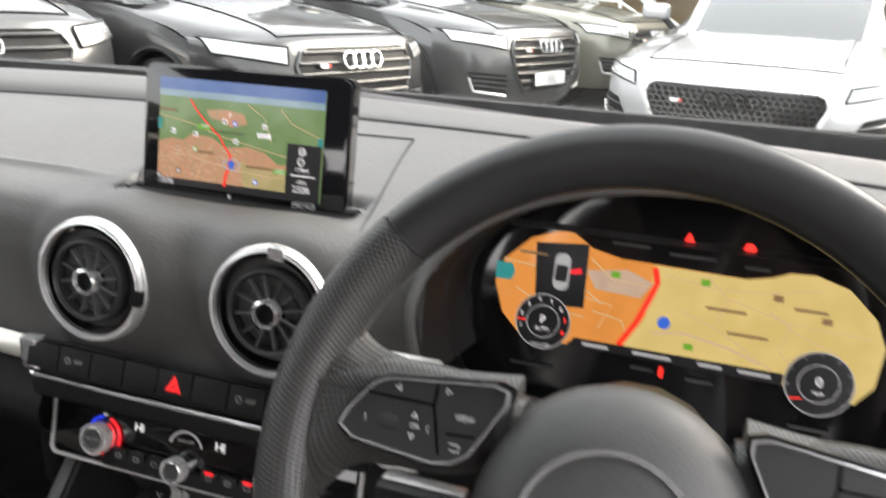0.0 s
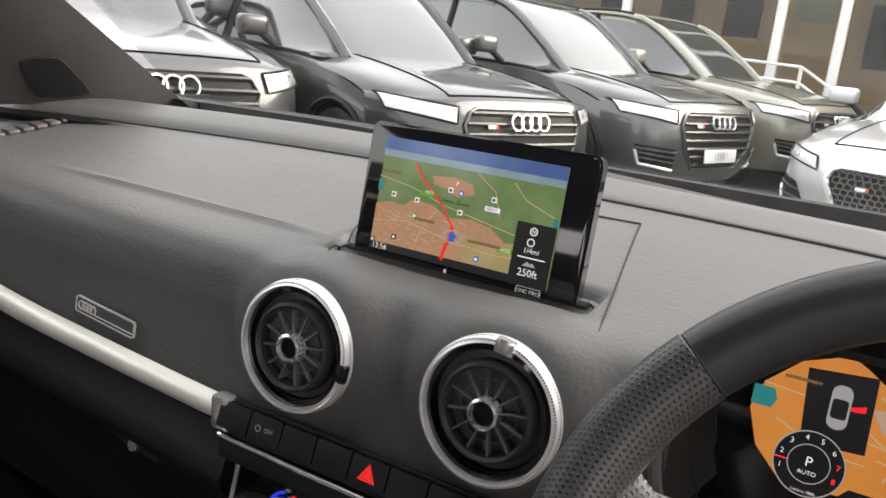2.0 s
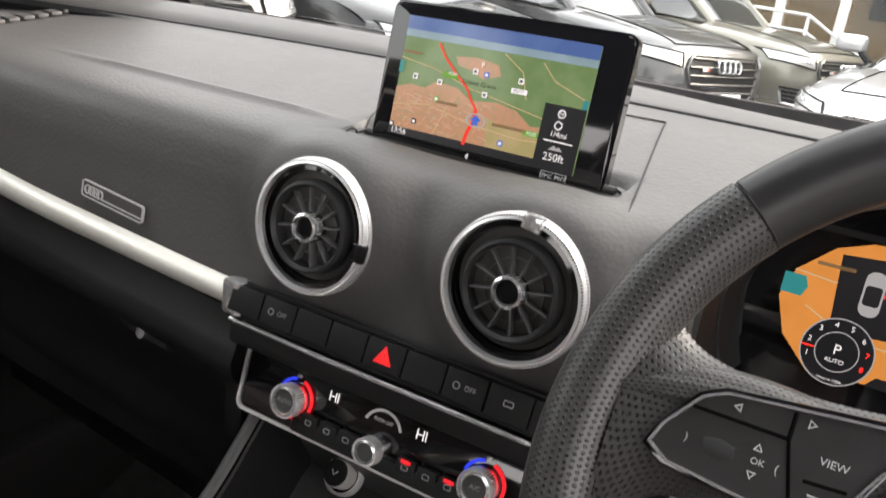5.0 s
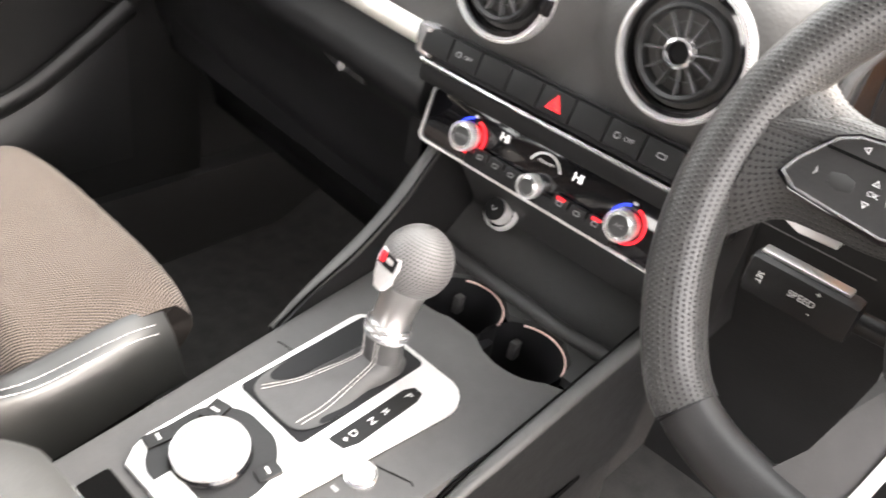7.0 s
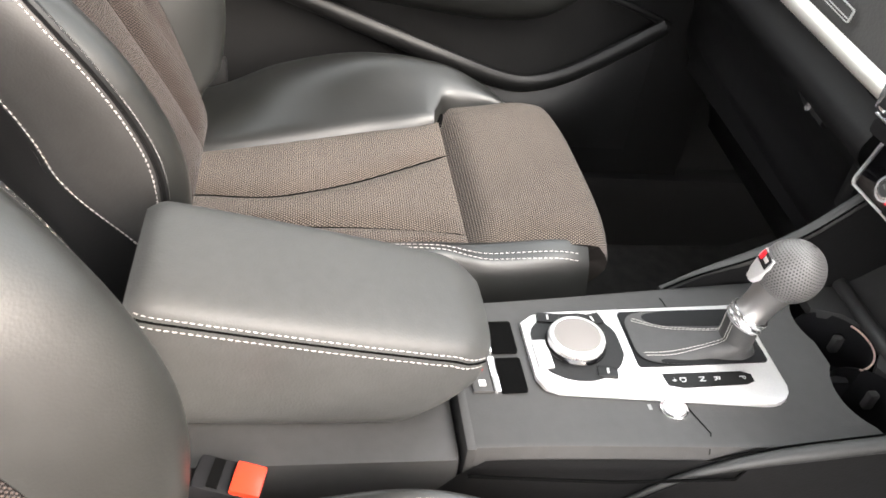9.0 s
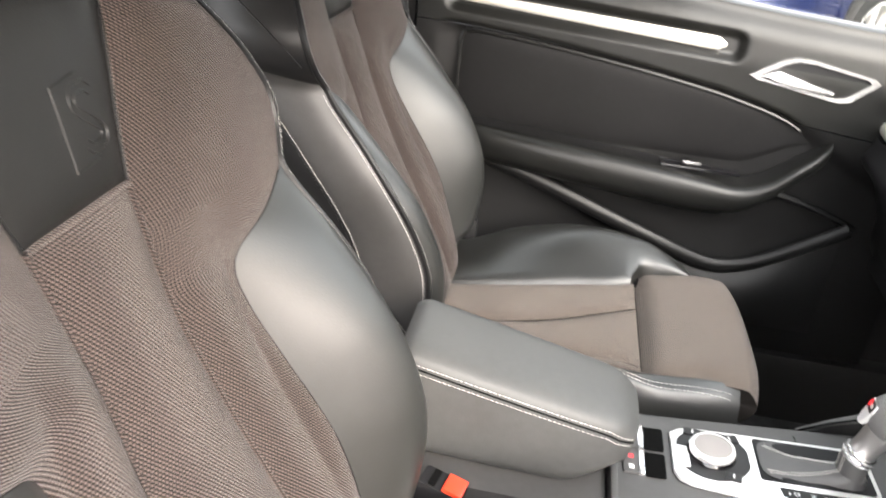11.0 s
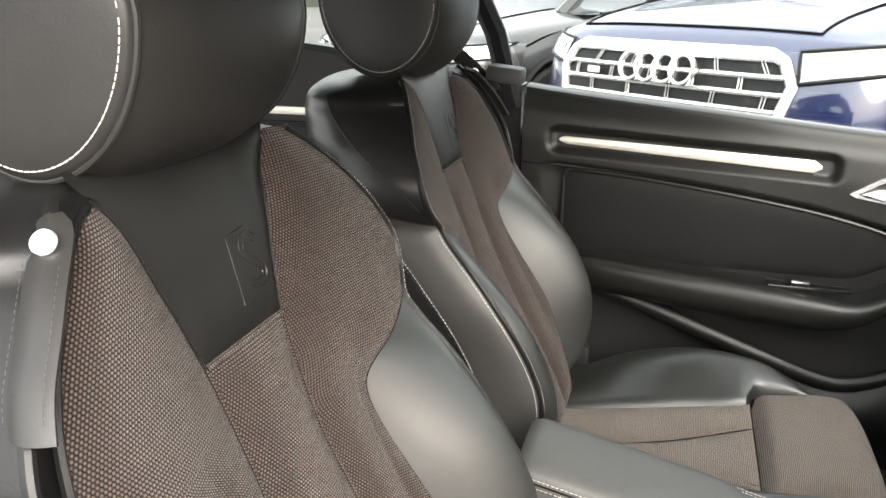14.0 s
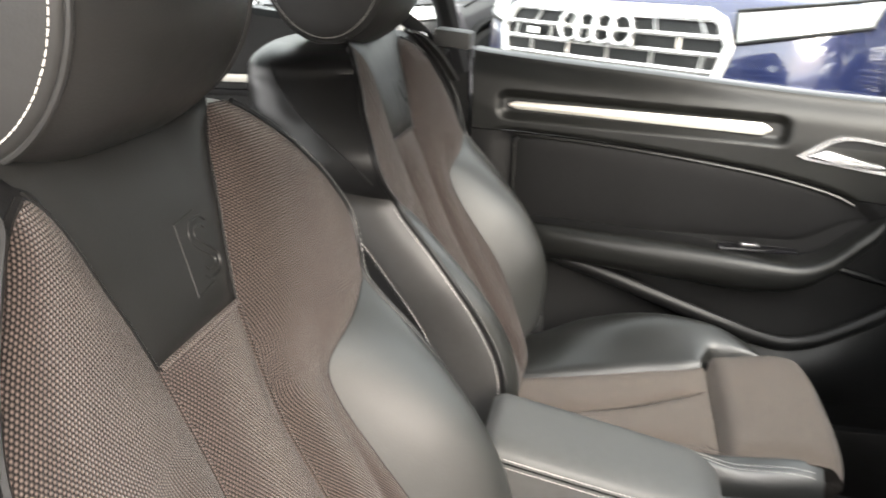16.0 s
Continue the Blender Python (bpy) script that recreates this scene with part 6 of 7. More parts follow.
def arm_fn(a, b):
    """A padded lid: a round its section, b from front to back, in its own tilted frame."""
    th = 2 * math.pi * a
    c, s = math.cos(th), math.sin(th)
    k = 0.30
    w = 0.0665 * (1 - 0.10 * (1 - b) ** 3) * (1 - 0.16 * max(0.0, 1 - b / 0.10) ** 2)
    end = 1 - max(0, 1 - b / 0.16) ** 2.2 * 0.36 - max(0, (b - 0.93) / 0.07) ** 2.4 * 0.30
    x = w * math.copysign(abs(c) ** k, c) * (0.75 + 0.25 * end)
    low = 0.012 - 0.040 * smoothstep(b, 0.0, 0.22) - 0.047 * b
    zz = 0.036 + (0.034 * abs(s) ** 0.44 * end if s > 0 else -(0.036 - low) * abs(s) ** 0.30)
    if s < 0:
        x *= 1 - 0.05 * abs(s) ** 2
    if s > 0:
        zz += 0.004 * (1 - (x / w) ** 2)
    return tilt_m @ Vector((x, -0.275 * b, zz))


bm = sheet(arm_fn, 64, 40, closed_u=True)
for b in (0, 1):
    ring = [bm.verts.new(arm_fn(i / 64, b)) for i in range(64)]
    bm.faces.new(ring)
bmesh.ops.remove_doubles(bm, verts=bm.verts, dist=0.00005)
bmesh.ops.recalc_face_normals(bm, faces=bm.faces)
arm = part("armrest", bm, ARM_SKIN, con, "padded dark leather armrest with double pale stitching")
inv = tilt_m.inverted()


def arm_side(b, z, sx, off=0.0006):
    """Point of the pad's side at height z of its own frame."""
    best = min((inv @ arm_fn(0.125 * i / 60, b) for i in range(121)), key=lambda p: abs(p.z - z))
    return tilt_m @ Vector((sx * (best.x + off), best.y, best.z))


sts = bmesh.new()
for dz in (0.0, -0.009):
    for sx in (1, -1):
        ln = [arm_side(b, 0.0585 + dz - 0.009 * max(0.0, 1 - b / 0.12), sx) for b in [0.006 + 0.98 * i / 50 for i in range(51)]]
        stitches(ln, 0.0054, 0.0032, 0.00045, sts)
    front = [tilt_m @ Vector((x, 0.0008, 0.0495 + dz)) for x in [-0.042 + 0.084 * i / 20 for i in range(21)]]
    stitches(front, 0.0054, 0.0032, 0.00045, sts)
for sx in (1, -1):
    part("seam", tube([arm_side(b, 0.0540 - 0.009 * max(0.0, 1 - b / 0.12), sx, 0.0002) for b in [0.006 + 0.98 * i / 30 for i in range(31)]], 0.0010, 5), VOID, arm)
part("stitching", sts, THREAD, arm, "double row of pale stitches", kind="stuff")
bk = thing("seat_buckle", "black seat belt buckle with a red release", "seat belt buckle", (0.112, 0.12, 0.33))
bkm = pose(0.112, 0.112, 0.545, -10, 0, -12)
part("buckle_body", box((0.030, 0.050, 0.085), (0, 0, 0), 0.005, bkm), BLACK, bk)
part("release", box((0.026, 0.022, 0.007), (0, 0.013, 0.043), 0.002, bkm), RED_PLASTIC, bk, "red release button")
part("slot", box((0.024, 0.008, 0.002), (0, -0.010, 0.0425), 0, bkm), VOID, bk)
part("buckle_stalk", box((0.014, 0.03, 0.20), (0.0, 0.0, -0.12), 0.003, bkm), BLACK, bk)

rest = thing("foot_rest", "black ribbed rubber foot rest in the driver's footwell", "foot rest", (0.165, 1.12, 0.33))
frm = pose(0.165, 1.115, 0.355, 46)
part("rest_plate", box((0.105, 0.165, 0.014), (0, 0, 0), 0.005, frm), RUBBER, rest)
for i in range(6):
    part("rib", box((0.088, 0.008, 0.004), (0, -0.062 + 0.025 * i, 0.008), 0.0015, frm @ pose(0, 0, 0, 0, 0, 14)), DASH_LOW, rest)


# ---------------------------------------------------------------- sports seats
back_y = curve_of([(0.52, 0.085), (0.60, 0.050), (0.66, 0.020), (0.80, -0.052), (0.945, -0.107), (1.00, -0.124), (1.06, -0.144), (1.10, -0.166), (1.13, -0.195)])
half_back = curve_of([(0.52, 0.205), (0.62, 0.217), (0.70, 0.222), (0.78, 0.229), (0.82, 0.232), (0.86, 0.230), (0.90, 0.225), (0.92, 0.2235), (0.94, 0.237), (0.96, 0.244), (0.98, 0.243), (1.00, 0.234), (1.02, 0.222), (1.04, 0.204), (1.06, 0.184), (1.08, 0.160), (1.10, 0.133), (1.115, 0.108)])
edge_y = curve_of([(0.52, 0.045), (0.58, 0.068), (0.62, 0.078), (0.66, 0.082), (0.70, 0.078), (0.74, 0.064), (0.78, 0.043), (0.82, 0.017), (0.86, -0.013), (0.90, -0.047), (0.92, -0.060), (0.94, -0.068), (0.98, -0.081), (1.02, -0.098), (1.06, -0.117), (1.10, -0.146), (1.13, -0.185)])
inner_edge = curve_of([(0.58, 0.066), (0.66, 0.062), (0.75, 0.058), (0.80, 0.056), (0.86, 0.050), (0.91, 0.052), (0.955, 0.057), (0.975, 0.062), (0.996, 0.068), (1.023, 0.077), (1.05, 0.085), (1.07, 0.093), (1.085, 0.104), (1.10, 0.118)])
outer_cloth = curve_of([(0.53, 0.150), (0.90, 0.186), (0.922, 0.216), (0.95, 0.224), (0.987, 0.216), (1.01, 0.203), (1.042, 0.178), (1.065, 0.152), (1.078, 0.132), (1.086, 0.110)])
bolster_edge = curve_of([(0.56, 0.138), (0.70, 0.138), (0.78, 0.132), (0.84, 0.127), (0.865, 0.131), (0.88, 0.146), (0.90, 0.186), (0.915, 0.214), (0.922, 0.222)])


def back_front(l, z):
    """Front of the backrest at lateral place l and height z."""
    w = half_back(z)
    q = min(abs(l), w)
    rise = edge_y(z) - back_y(z)
    u = smoothstep(z, 0.86, 0.95)
    t = max(0.0, (q - 0.112) / (w - 0.112))
    dome = math.sin(t * math.pi / 2) ** 1.15
    dish = max(0.0, (q - 0.045) / (w - 0.045)) ** 1.35
    return back_y(z) + rise * ((1 - u) * dome + u * dish)


flare_in = curve_of([(0.50, 0.0), (0.98, 0.0), (1.02, 0.008), (1.06, 0.024), (1.09, 0.034), (1.105, 0.033), (1.13, 0.026)])
flare_out = curve_of([(0.50, 0.0), (1.00, 0.0), (1.03, 0.010), (1.06, 0.028), (1.09, 0.050), (1.105, 0.058), (1.13, 0.060)])


def back_side(z, d, sx, outer):
    """Side of the backrest, d behind its stitched edge."""
    wide = (flare_out if outer else flare_in)(z) * smoothstep(d, 0.004, 0.060)
    return Vector((sx * (half_back(z) + 0.009 * math.sin(math.pi * min(1.0, d / 0.12)) + 0.001 + wide), edge_y(z) - d, z))


def panel(fl, fr_, z0, z1, puff, nu, nv, roll=5.0):
    """A padded panel of the backrest between two lateral curves."""
    def f(a, b):
        z = z0 + (z1 - z0) * b
        l = fl(z) + (fr_(z) - fl(z)) * a
        h = puff * (1 - abs(2 * a - 1) ** roll) * (1 - abs(2 * b - 1) ** 14)
        return Vector((l, back_front(l, z) + 0.90 * h, z + 0.35 * h))

    cols = {}
    for j in range(nv + 1):
        ps = [f(i / nu, j / nv) for i in range(nu + 1)]
        run = [0.0]
        for p, q in zip(ps, ps[1:]):
            run.append(run[-1] + (q - p).length)
        off = run[-1] / 2
        cols[j] = [r - off for r in run]

    def uv(a, b):
        return (cols[round(b * nv)][round(a * nu)], (z0 + (z1 - z0) * b) * 1.12)
    return sheet(f, nu, nv, uv=uv, flip=True)


def seat_cushion_z(y):
    return curve_of([(-0.02, 0.520), (0.10, 0.530), (0.30, 0.553), (0.40, 0.566), (0.47, 0.576), (0.52, 0.570)])(y)


cushion_out = curve_of([(-0.02, -0.010), (0.07, 0.002), (0.15, 0.030), (0.26, 0.048), (0.36, 0.036), (0.42, 0.008), (0.47, -0.030)])
cushion_in = curve_of([(-0.02, 0.020), (0.07, 0.040), (0.15, 0.056), (0.24, 0.066), (0.30, 0.046), (0.36, 0.006), (0.42, -0.010), (0.47, -0.020)])


def cushion_half(y, outer):
    return (0.262 if outer else 0.212) * (1 - (0.26 if outer else 0.10) * max(0, (y - 0.12) / 0.35) ** 1.3)


hem_out = curve_of([(-0.02, 0.070), (0.066, 0.074), (0.168, 0.087), (0.265, 0.101), (0.355, 0.114), (0.367, 0.140)])


def cushion_point(l, y, lift=0.0, out=0):
    z = seat_cushion_z(y)
    side_h = cushion_out(y) if l * out >= 0 else cushion_in(y) * (1.0 if out > 0 else 0.35)
    q = abs(l)
    w = cushion_half(y, l * out >= 0)
    start = min(0.128, hem_out(y) + 0.004) if l * out > 0 else 0.128
    z += side_h * smoothstep(q, start, min(0.205, w - 0.015)) - 0.05 * smoothstep(q, w - 0.030, w + 0.005) ** 2
    if l * out < 0:
        z -= 0.010 * smoothstep(y, 0.32, 0.38) * smoothstep(q, 0.145, 0.175)
    return Vector((l, y, z + lift))


seam_out = curve_of([(-0.02, 0.020), (0.07, 0.023), (0.107, 0.030), (0.15, 0.034), (0.19, 0.028), (0.24, 0.016), (0.29, -0.003), (0.35, -0.028), (0.36, -0.032)])
seam_in = curve_of([(-0.02, 0.088), (0.155, 0.091), (0.186, 0.096), (0.246, 0.105), (0.306, 0.118), (0.35, 0.129), (0.36, 0.131)])


def make_seat(x0, label, dy, back_dy):
    o = 1 if x0 > 0 else -1
    s = thing("car_seat", label, "car seat", (x0, 0.20, 0.205), "front sports seats")

    def put(name, bm, material, lab="", parent=None, kind=""):
        bm.transform(Matrix.Translation((x0, dy if name.startswith(("cush", "thigh", "seat_m", "hinge")) else back_dy, 0)))
        return part(name, bm, material, parent or s, lab, kind=kind)

    # shell and sides
    def shell(a, b):
        cap = max(0.0, (b - 0.9) / 0.1) * math.pi / 2
        if cap > 0:
            p, mid = shell(a, 0.9), Vector((0, -0.215, 0))
            pull = 1 - 0.38 * (1 - math.cos(cap))
            return Vector((p.x * pull, mid.y + (p.y - mid.y) * pull, p.z + 0.028 * math.sin(cap)))
        z = 0.50 + 0.568 * b / 0.9
        w = half_back(z)
        rear = back_y(z) - 0.105 - 0.030 * smoothstep(z, 0.9, 1.03) + 0.022 * smoothstep(z, 1.05, 1.118)
        deep = edge_y(z) - rear
        if a < 0.3:
            l = w * (2 * a / 0.3 - 1)
            return Vector((l, back_front(l, z) - 0.008 + 0.006 * smoothstep(z, 0.95, 1.03), z))
        if a < 0.5 or a >= 0.8:
            k = (a - 0.3) / 0.2 if a < 0.5 else (1.0 - a) / 0.2
            sx = 1 if a < 0.5 else -1
            p = back_side(z, 0.004 + (deep - 0.004) * k, sx, sx == o)
            p.x -= math.copysign(0.050 * max(0.0, (k - 0.5) / 0.5) ** 2.2, p.x)
            return p
        k = (a - 0.5) / 0.3
        pos, neg = (w - 0.049 + (flare_out if sx == o else flare_in)(z) for sx in (1, -1))
        return Vector((pos + (-neg - pos) * k, rear - 0.030 * math.sin(math.pi * k), z))

    bm = sheet(shell, 80, 90, closed_u=True)
    bm.faces.new([bm.verts.new(shell(i / 80, 1.0)) for i in range(80)])
    bmesh.ops.remove_doubles(bm, verts=bm.verts, dist=0.00005)
    bmesh.ops.recalc_face_normals(bm, faces=bm.faces)
    put("backrest_shell", bm, LEATHER, "black leather backrest side and rear")
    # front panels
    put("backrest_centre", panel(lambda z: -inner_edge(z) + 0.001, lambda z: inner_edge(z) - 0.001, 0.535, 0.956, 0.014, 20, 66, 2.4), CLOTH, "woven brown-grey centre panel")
    put("neck_panel", panel(lambda z: -inner_edge(z) + 0.001, lambda z: inner_edge(z) - 0.001, 0.957, 1.106, 0.008, 24, 30), NECK_SKIN_SHADED, "smooth leather neck panel, dulled for headrest shade, with a stamped mark")
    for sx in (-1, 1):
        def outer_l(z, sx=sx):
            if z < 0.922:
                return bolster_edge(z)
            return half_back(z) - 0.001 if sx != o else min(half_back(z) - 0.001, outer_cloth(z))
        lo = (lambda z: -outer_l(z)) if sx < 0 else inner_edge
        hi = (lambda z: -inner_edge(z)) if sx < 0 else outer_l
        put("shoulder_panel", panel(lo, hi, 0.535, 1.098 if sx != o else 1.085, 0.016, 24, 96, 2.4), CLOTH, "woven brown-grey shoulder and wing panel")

        def bol(a, b, sx=sx):
            z = 0.545 + 0.378 * b
            e0, e1 = bolster_edge(z), half_back(z)
            l = e0 + (e1 + 0.001 - e0) * a
            h = 0.024 * (1 - abs(2 * a - 1) ** 2.0) * smoothstep(1 - b, 0.0, 0.42) * smoothstep(b, 0.0, 0.1)
            return Vector((sx * (l + 0.3 * h), back_front(l, z) + h + 0.001, z + 0.2 * h))
        put("side_bolster", sheet(bol, 24, 60, flip=sx > 0), BOLSTER_SKIN_LIT, "smooth leather side bolster, toned up for the light it catches")
        rim_ = [Vector((sx * half_back(z), edge_y(z) - 0.001, z)) for z in [0.55 + 0.545 * i / 110 for i in range(111)]]
        put("edge_piping", tube(rim_, 0.0042, 8), LEATHER, "black leather edge piping")
        side_run = [back_side(z, 0.012 + 0.085 * smoothstep(z, 0.93, 1.07), sx, sx == o) + Vector((sx * 0.0004, 0, 0)) for z in [0.945 + 0.135 * i / 30 for i in range(31)]]
        put("wing_seam", tube(side_run, 0.0012, 6), LEATHER, "seam on the wing's side")

        def band(a, b, sx=sx):
            z = 0.545 + (0.922 + 0.020 * a - 0.545) * b
            deep = 0.078 * smoothstep(z, 0.58, 0.70) + 0.006
            p = back_side(z, 0.003 + deep * a, sx, sx == o)
            return p + Vector((sx * 0.0035 * (1 - abs(2 * a - 1) ** 4), 0, 0))
        put("side_band", sheet(band, 14, 60, flip=sx > 0), SIDE_SKIN, "dark grey leather side band")
        put("band_seam", tube([band(1.0, i / 50) for i in range(51)], 0.0022, 6), LEATHER, "black seam")
        sts = bmesh.new()
        edge = [p + Vector((sx * 0.0005, 0.0035, 0.001)) for p in rim_]
        if sx != o or o < 0:
            stitches(edge, 0.0055, 0.0034, 0.0005, sts)
        if sx != o:
            stitches([back_side(z, 0.007, sx, False) + Vector((sx * 0.0022, 0, 0)) for z in [0.57 + 0.345 * i / 60 for i in range(61)]], 0.0055, 0.0034, 0.0004, sts)
            stitches([band(0.95, i / 50) + Vector((sx * 0.001, 0, 0)) for i in range(51)], 0.0055, 0.0034, 0.0004, sts)
        if sts.verts:
            put("bolster_stitching", sts, THREAD, "pale edge stitching", kind="stuff")
        if sx == o:
            hem = [Vector((sx * outer_cloth(z), back_front(outer_cloth(z), z) + 0.001, z)) for z in [0.93 + 0.155 * i / 60 for i in range(61)]]
            put("cloth_piping", tube(hem, 0.0032, 6), LEATHER, "black leather piping round the cloth")
            sth = bmesh.new()
            stitches([q + Vector((sx * 0.008, -0.001, 0.003)) for q in hem if q.z > 1.05], 0.0048, 0.0032, 0.0005, sth)
            put("hem_stitching", sth, THREAD, "pale stitching beside the cloth", kind="stuff")
        pip = bmesh.new()
        line_ = []
        for i in range(60):
            z = 0.60 + 0.357 * i / 59
            l = sx * inner_edge(z)
            line_.append((l, back_front(l, z) + 0.001, z))
        tube(line_, 0.0022, 6, bm=pip)
        put("panel_piping", pip, CLOTH, "raised cloth seam")
        top = []
        for i in range(40):
            z = 0.958 + 0.130 * i / 39
            l = sx * inner_edge(z)
            top.append((l, back_front(l, z) + 0.0005, z))
        put("neck_seam", tube(top, 0.0016, 6), LEATHER, "")
    put("cross_seam", tube([(l, back_front(l, 0.9565) + 0.002, 0.9565) for l in [-0.057 + 0.114 * i / 16 for i in range(17)]], 0.0024, 6), CLOTH)
    # belt guide behind the outer shoulder
    if o < 0:
        put("belt_guide", tube([(-0.255 - 0.004 * i / 12, -0.190 + 0.085 * i / 12, 1.112 - 0.072 * (i / 12) ** 1.3) for i in range(13)], 0.009, 10, flat=1.5), BLACK, "black plastic belt guide")
        put("belt_bracket", box((0.05, 0.065, 0.030), (-0.252, -0.195, 1.058), 0.008, pose(0, 0, 0, -6)), SHELF_SKIN, "belt bracket, paler plastic for the light on it")
    # stamped mark
    mm = bmesh.new()
    mz, mx = 1.006, -0.034

    def on_neck(l, z):
        return (l, back_front(l, z) + 0.0068, z + 0.0025)
    bend_x = curve_of([(0, 0.0105), (0.10, 0.005), (0.22, -0.006), (0.34, -0.0105), (0.44, -0.006), (0.56, 0.005), (0.66, 0.0105), (0.78, 0.006), (0.90, -0.005), (1, -0.0105)])
    bend_z = curve_of([(0, 0.0145), (0.10, 0.0185), (0.22, 0.0175), (0.34, 0.0105), (0.44, 0.0040), (0.56, -0.0040), (0.66, -0.0105), (0.78, -0.0175), (0.90, -0.0185), (1, -0.0145)])
    for k in (-0.0030, 0.0030):
        run = [(bend_x(i / 48), bend_z(i / 48)) for i in range(49)]
        pts = []
        for i, (x, z) in enumerate(run):
            (xa, za), (xb, zb) = run[max(0, i - 1)], run[min(48, i + 1)]
            ln = math.hypot(xb - xa, zb - za)
            pts.append(on_neck(mx - (x - k * (zb - za) / ln), mz + z + k * (xb - xa) / ln))
        tube(pts, 0.0012, 6, bm=mm)
    tube([on_neck(l, z) for l, z in ((mx - 0.002, mz + 0.027), (mx + 0.026, mz + 0.024), (mx + 0.030, mz - 0.027), (mx + 0.004, mz - 0.025))], 0.0010, 5, bm=mm)
    put("stamped_mark", mm, NECK_SKIN_SHADED, "mark stamped in the leather")

    # cushion
    def cush(k0, k1, y0, y1, puff, n, m_):
        def f(a, b):
            y = y0 + (y1 - y0) * b
            ends = {-2: -hem_out(y), -1: seam_out(y), 1: seam_in(y), 2: 0.148}
            l0, l1 = sorted((-o * ends[k0], -o * ends[k1]))
            l0, l1 = l0 + 0.0008, l1 - 0.0008
            l = l0 + (l1 - l0) * a
            h = puff * (1 - abs(2 * a - 1) ** 3) * (1 - abs(2 * b - 1) ** 10)
            return cushion_point(l, y, h, o)
        return sheet(f, n, m_, uv=lambda a, b: (f(a, b).x, y0 + (y1 - y0) * b))

    def body(a, b):
        th = 2 * math.pi * a
        c, sn = math.cos(th), math.sin(th)
        y = 0.214 + 0.278 * math.copysign(abs(sn) ** 0.3, sn)
        l = (cushion_half(y, c * o >= 0) - 0.004) * math.copysign(abs(c) ** 0.3, c)
        top = cushion_point(l, y, 0, o).z - 0.006
        return Vector((l * (1 - 0.06 * b), y, top - (top - 0.30) * b))
    bm = sheet(body, 64, 10, closed_u=True, flip=True)
    put("cushion_base", bm, LEATHER, "black leather cushion side")
    for l0, l1 in ((-2, -1), (-1, 1), (1, 2)):
        put("cushion_insert", cush(l0, l1, 0.0, 0.357, 0.008, 14, 40), CLOTH_PALE, "woven brown-grey cushion panel")
    put("cushion_gap_shade", sheet(lambda a, b: cushion_point(-0.148 + 0.296 * a, 0.349 + 0.018 * b, -0.012, o), 10, 2), VOID)

    def ext(a, b):
        l = -0.158 + 0.316 * a
        y1 = 0.510 - 0.012 * abs(2 * a - 1) ** 3
        if b < 0.65:
            y = 0.361 + (y1 - 0.361) * b / 0.65
            p = cushion_point(l * 0.999, y, 0.010 * (1 - abs(2 * a - 1) ** 6) * min(1, b * 8) * 1.0)
            p.z = seat_cushion_z(y) + 0.010 * (1 - abs(2 * a - 1) ** 6) * min(1, b * 8) - 0.004 * abs(2 * a - 1) ** 8
            if b < 0.08:
                p.z -= 0.012 * (1 - b / 0.08)
            return p
        q = (b - 0.65) / 0.35
        z = seat_cushion_z(y1) + 0.008 * (1 - abs(2 * a - 1) ** 6) - 0.004 * abs(2 * a - 1) ** 8
        return Vector((l, y1 + 0.016 * math.sin(q * math.pi), z - 0.052 * q))
    exb = sheet(ext, 24, 40, uv=lambda a, b: (0.316 * a, 0.24 * b))
    thick(exb, 0.03)
    put("thigh_extension", exb, CLOTH_PALE, "woven brown-grey thigh extension")
    for sx in (-1, 1):
        def sb(a, b, sx=sx):
            y = -0.005 + 0.492 * b
            l_in = hem_out(y) + 0.012 * smoothstep(y, 0.356, 0.366) if sx * o > 0 else 0.148
            l = l_in + (cushion_half(y, sx * o > 0) - l_in) * a
            h = 0.012 * (1 - abs(2 * a - 1) ** 4) * (1 - abs(2 * b - 1) ** 6)
            p = cushion_point(sx * l, y, h, o)
            p.z -= 0.022 * max(0.0, 1 - a / 0.06)
            return p
        put("cushion_bolster", sheet(sb, 20, 40, flip=sx < 0), BOLSTER_SKIN_LIT, "smooth leather cushion bolster, toned up for the light it catches")
        sts = bmesh.new()
        for off in (0.0, 0.008):
            ln = []
            for i in range(40):
                y = 0.10 + 0.38 * i / 39
                l = cushion_half(y, sx * o > 0) + 0.0005
                ln.append((sx * l, y, cushion_point(sx * l, y, 0, o).z - 0.004 - off))
            stitches(ln, 0.0060, 0.0036, 0.0005, sts)
        if sx * o < 0:
            for a_ in (0.42, 0.56):
                stitches([sb(a_, 0.50 + 0.48 * i / 40) + Vector((0, 0, 0.0004)) for i in range(41)], 0.0060, 0.0036, 0.0005, sts)
        put("cushion_stitching", sts, THREAD, "double pale stitching", kind="stuff")
    for seam in (seam_out, seam_in):
        put("cushion_seam", tube([cushion_point(-o * seam(0.01 + 0.340 * i / 30), 0.01 + 0.340 * i / 30, 0.0002, o) for i in range(31)], 0.0012, 5), VOID)
    # headrest
    def outline(u, grow=0.0):
        """The headrest seen from the side, as an upright rounded outline."""
        c, sn = math.cos(2 * math.pi * u), math.sin(2 * math.pi * u)
        y = (0.087 + grow) * math.copysign(abs(c) ** 1.05, c)
        z = ((0.132 if sn > 0 else 0.104) + grow) * math.copysign(abs(sn) ** 1.05, sn)
        return Vector((0, -0.187 + y - 0.10 * max(0.0, z), 1.201 + z - 0.04 * y))

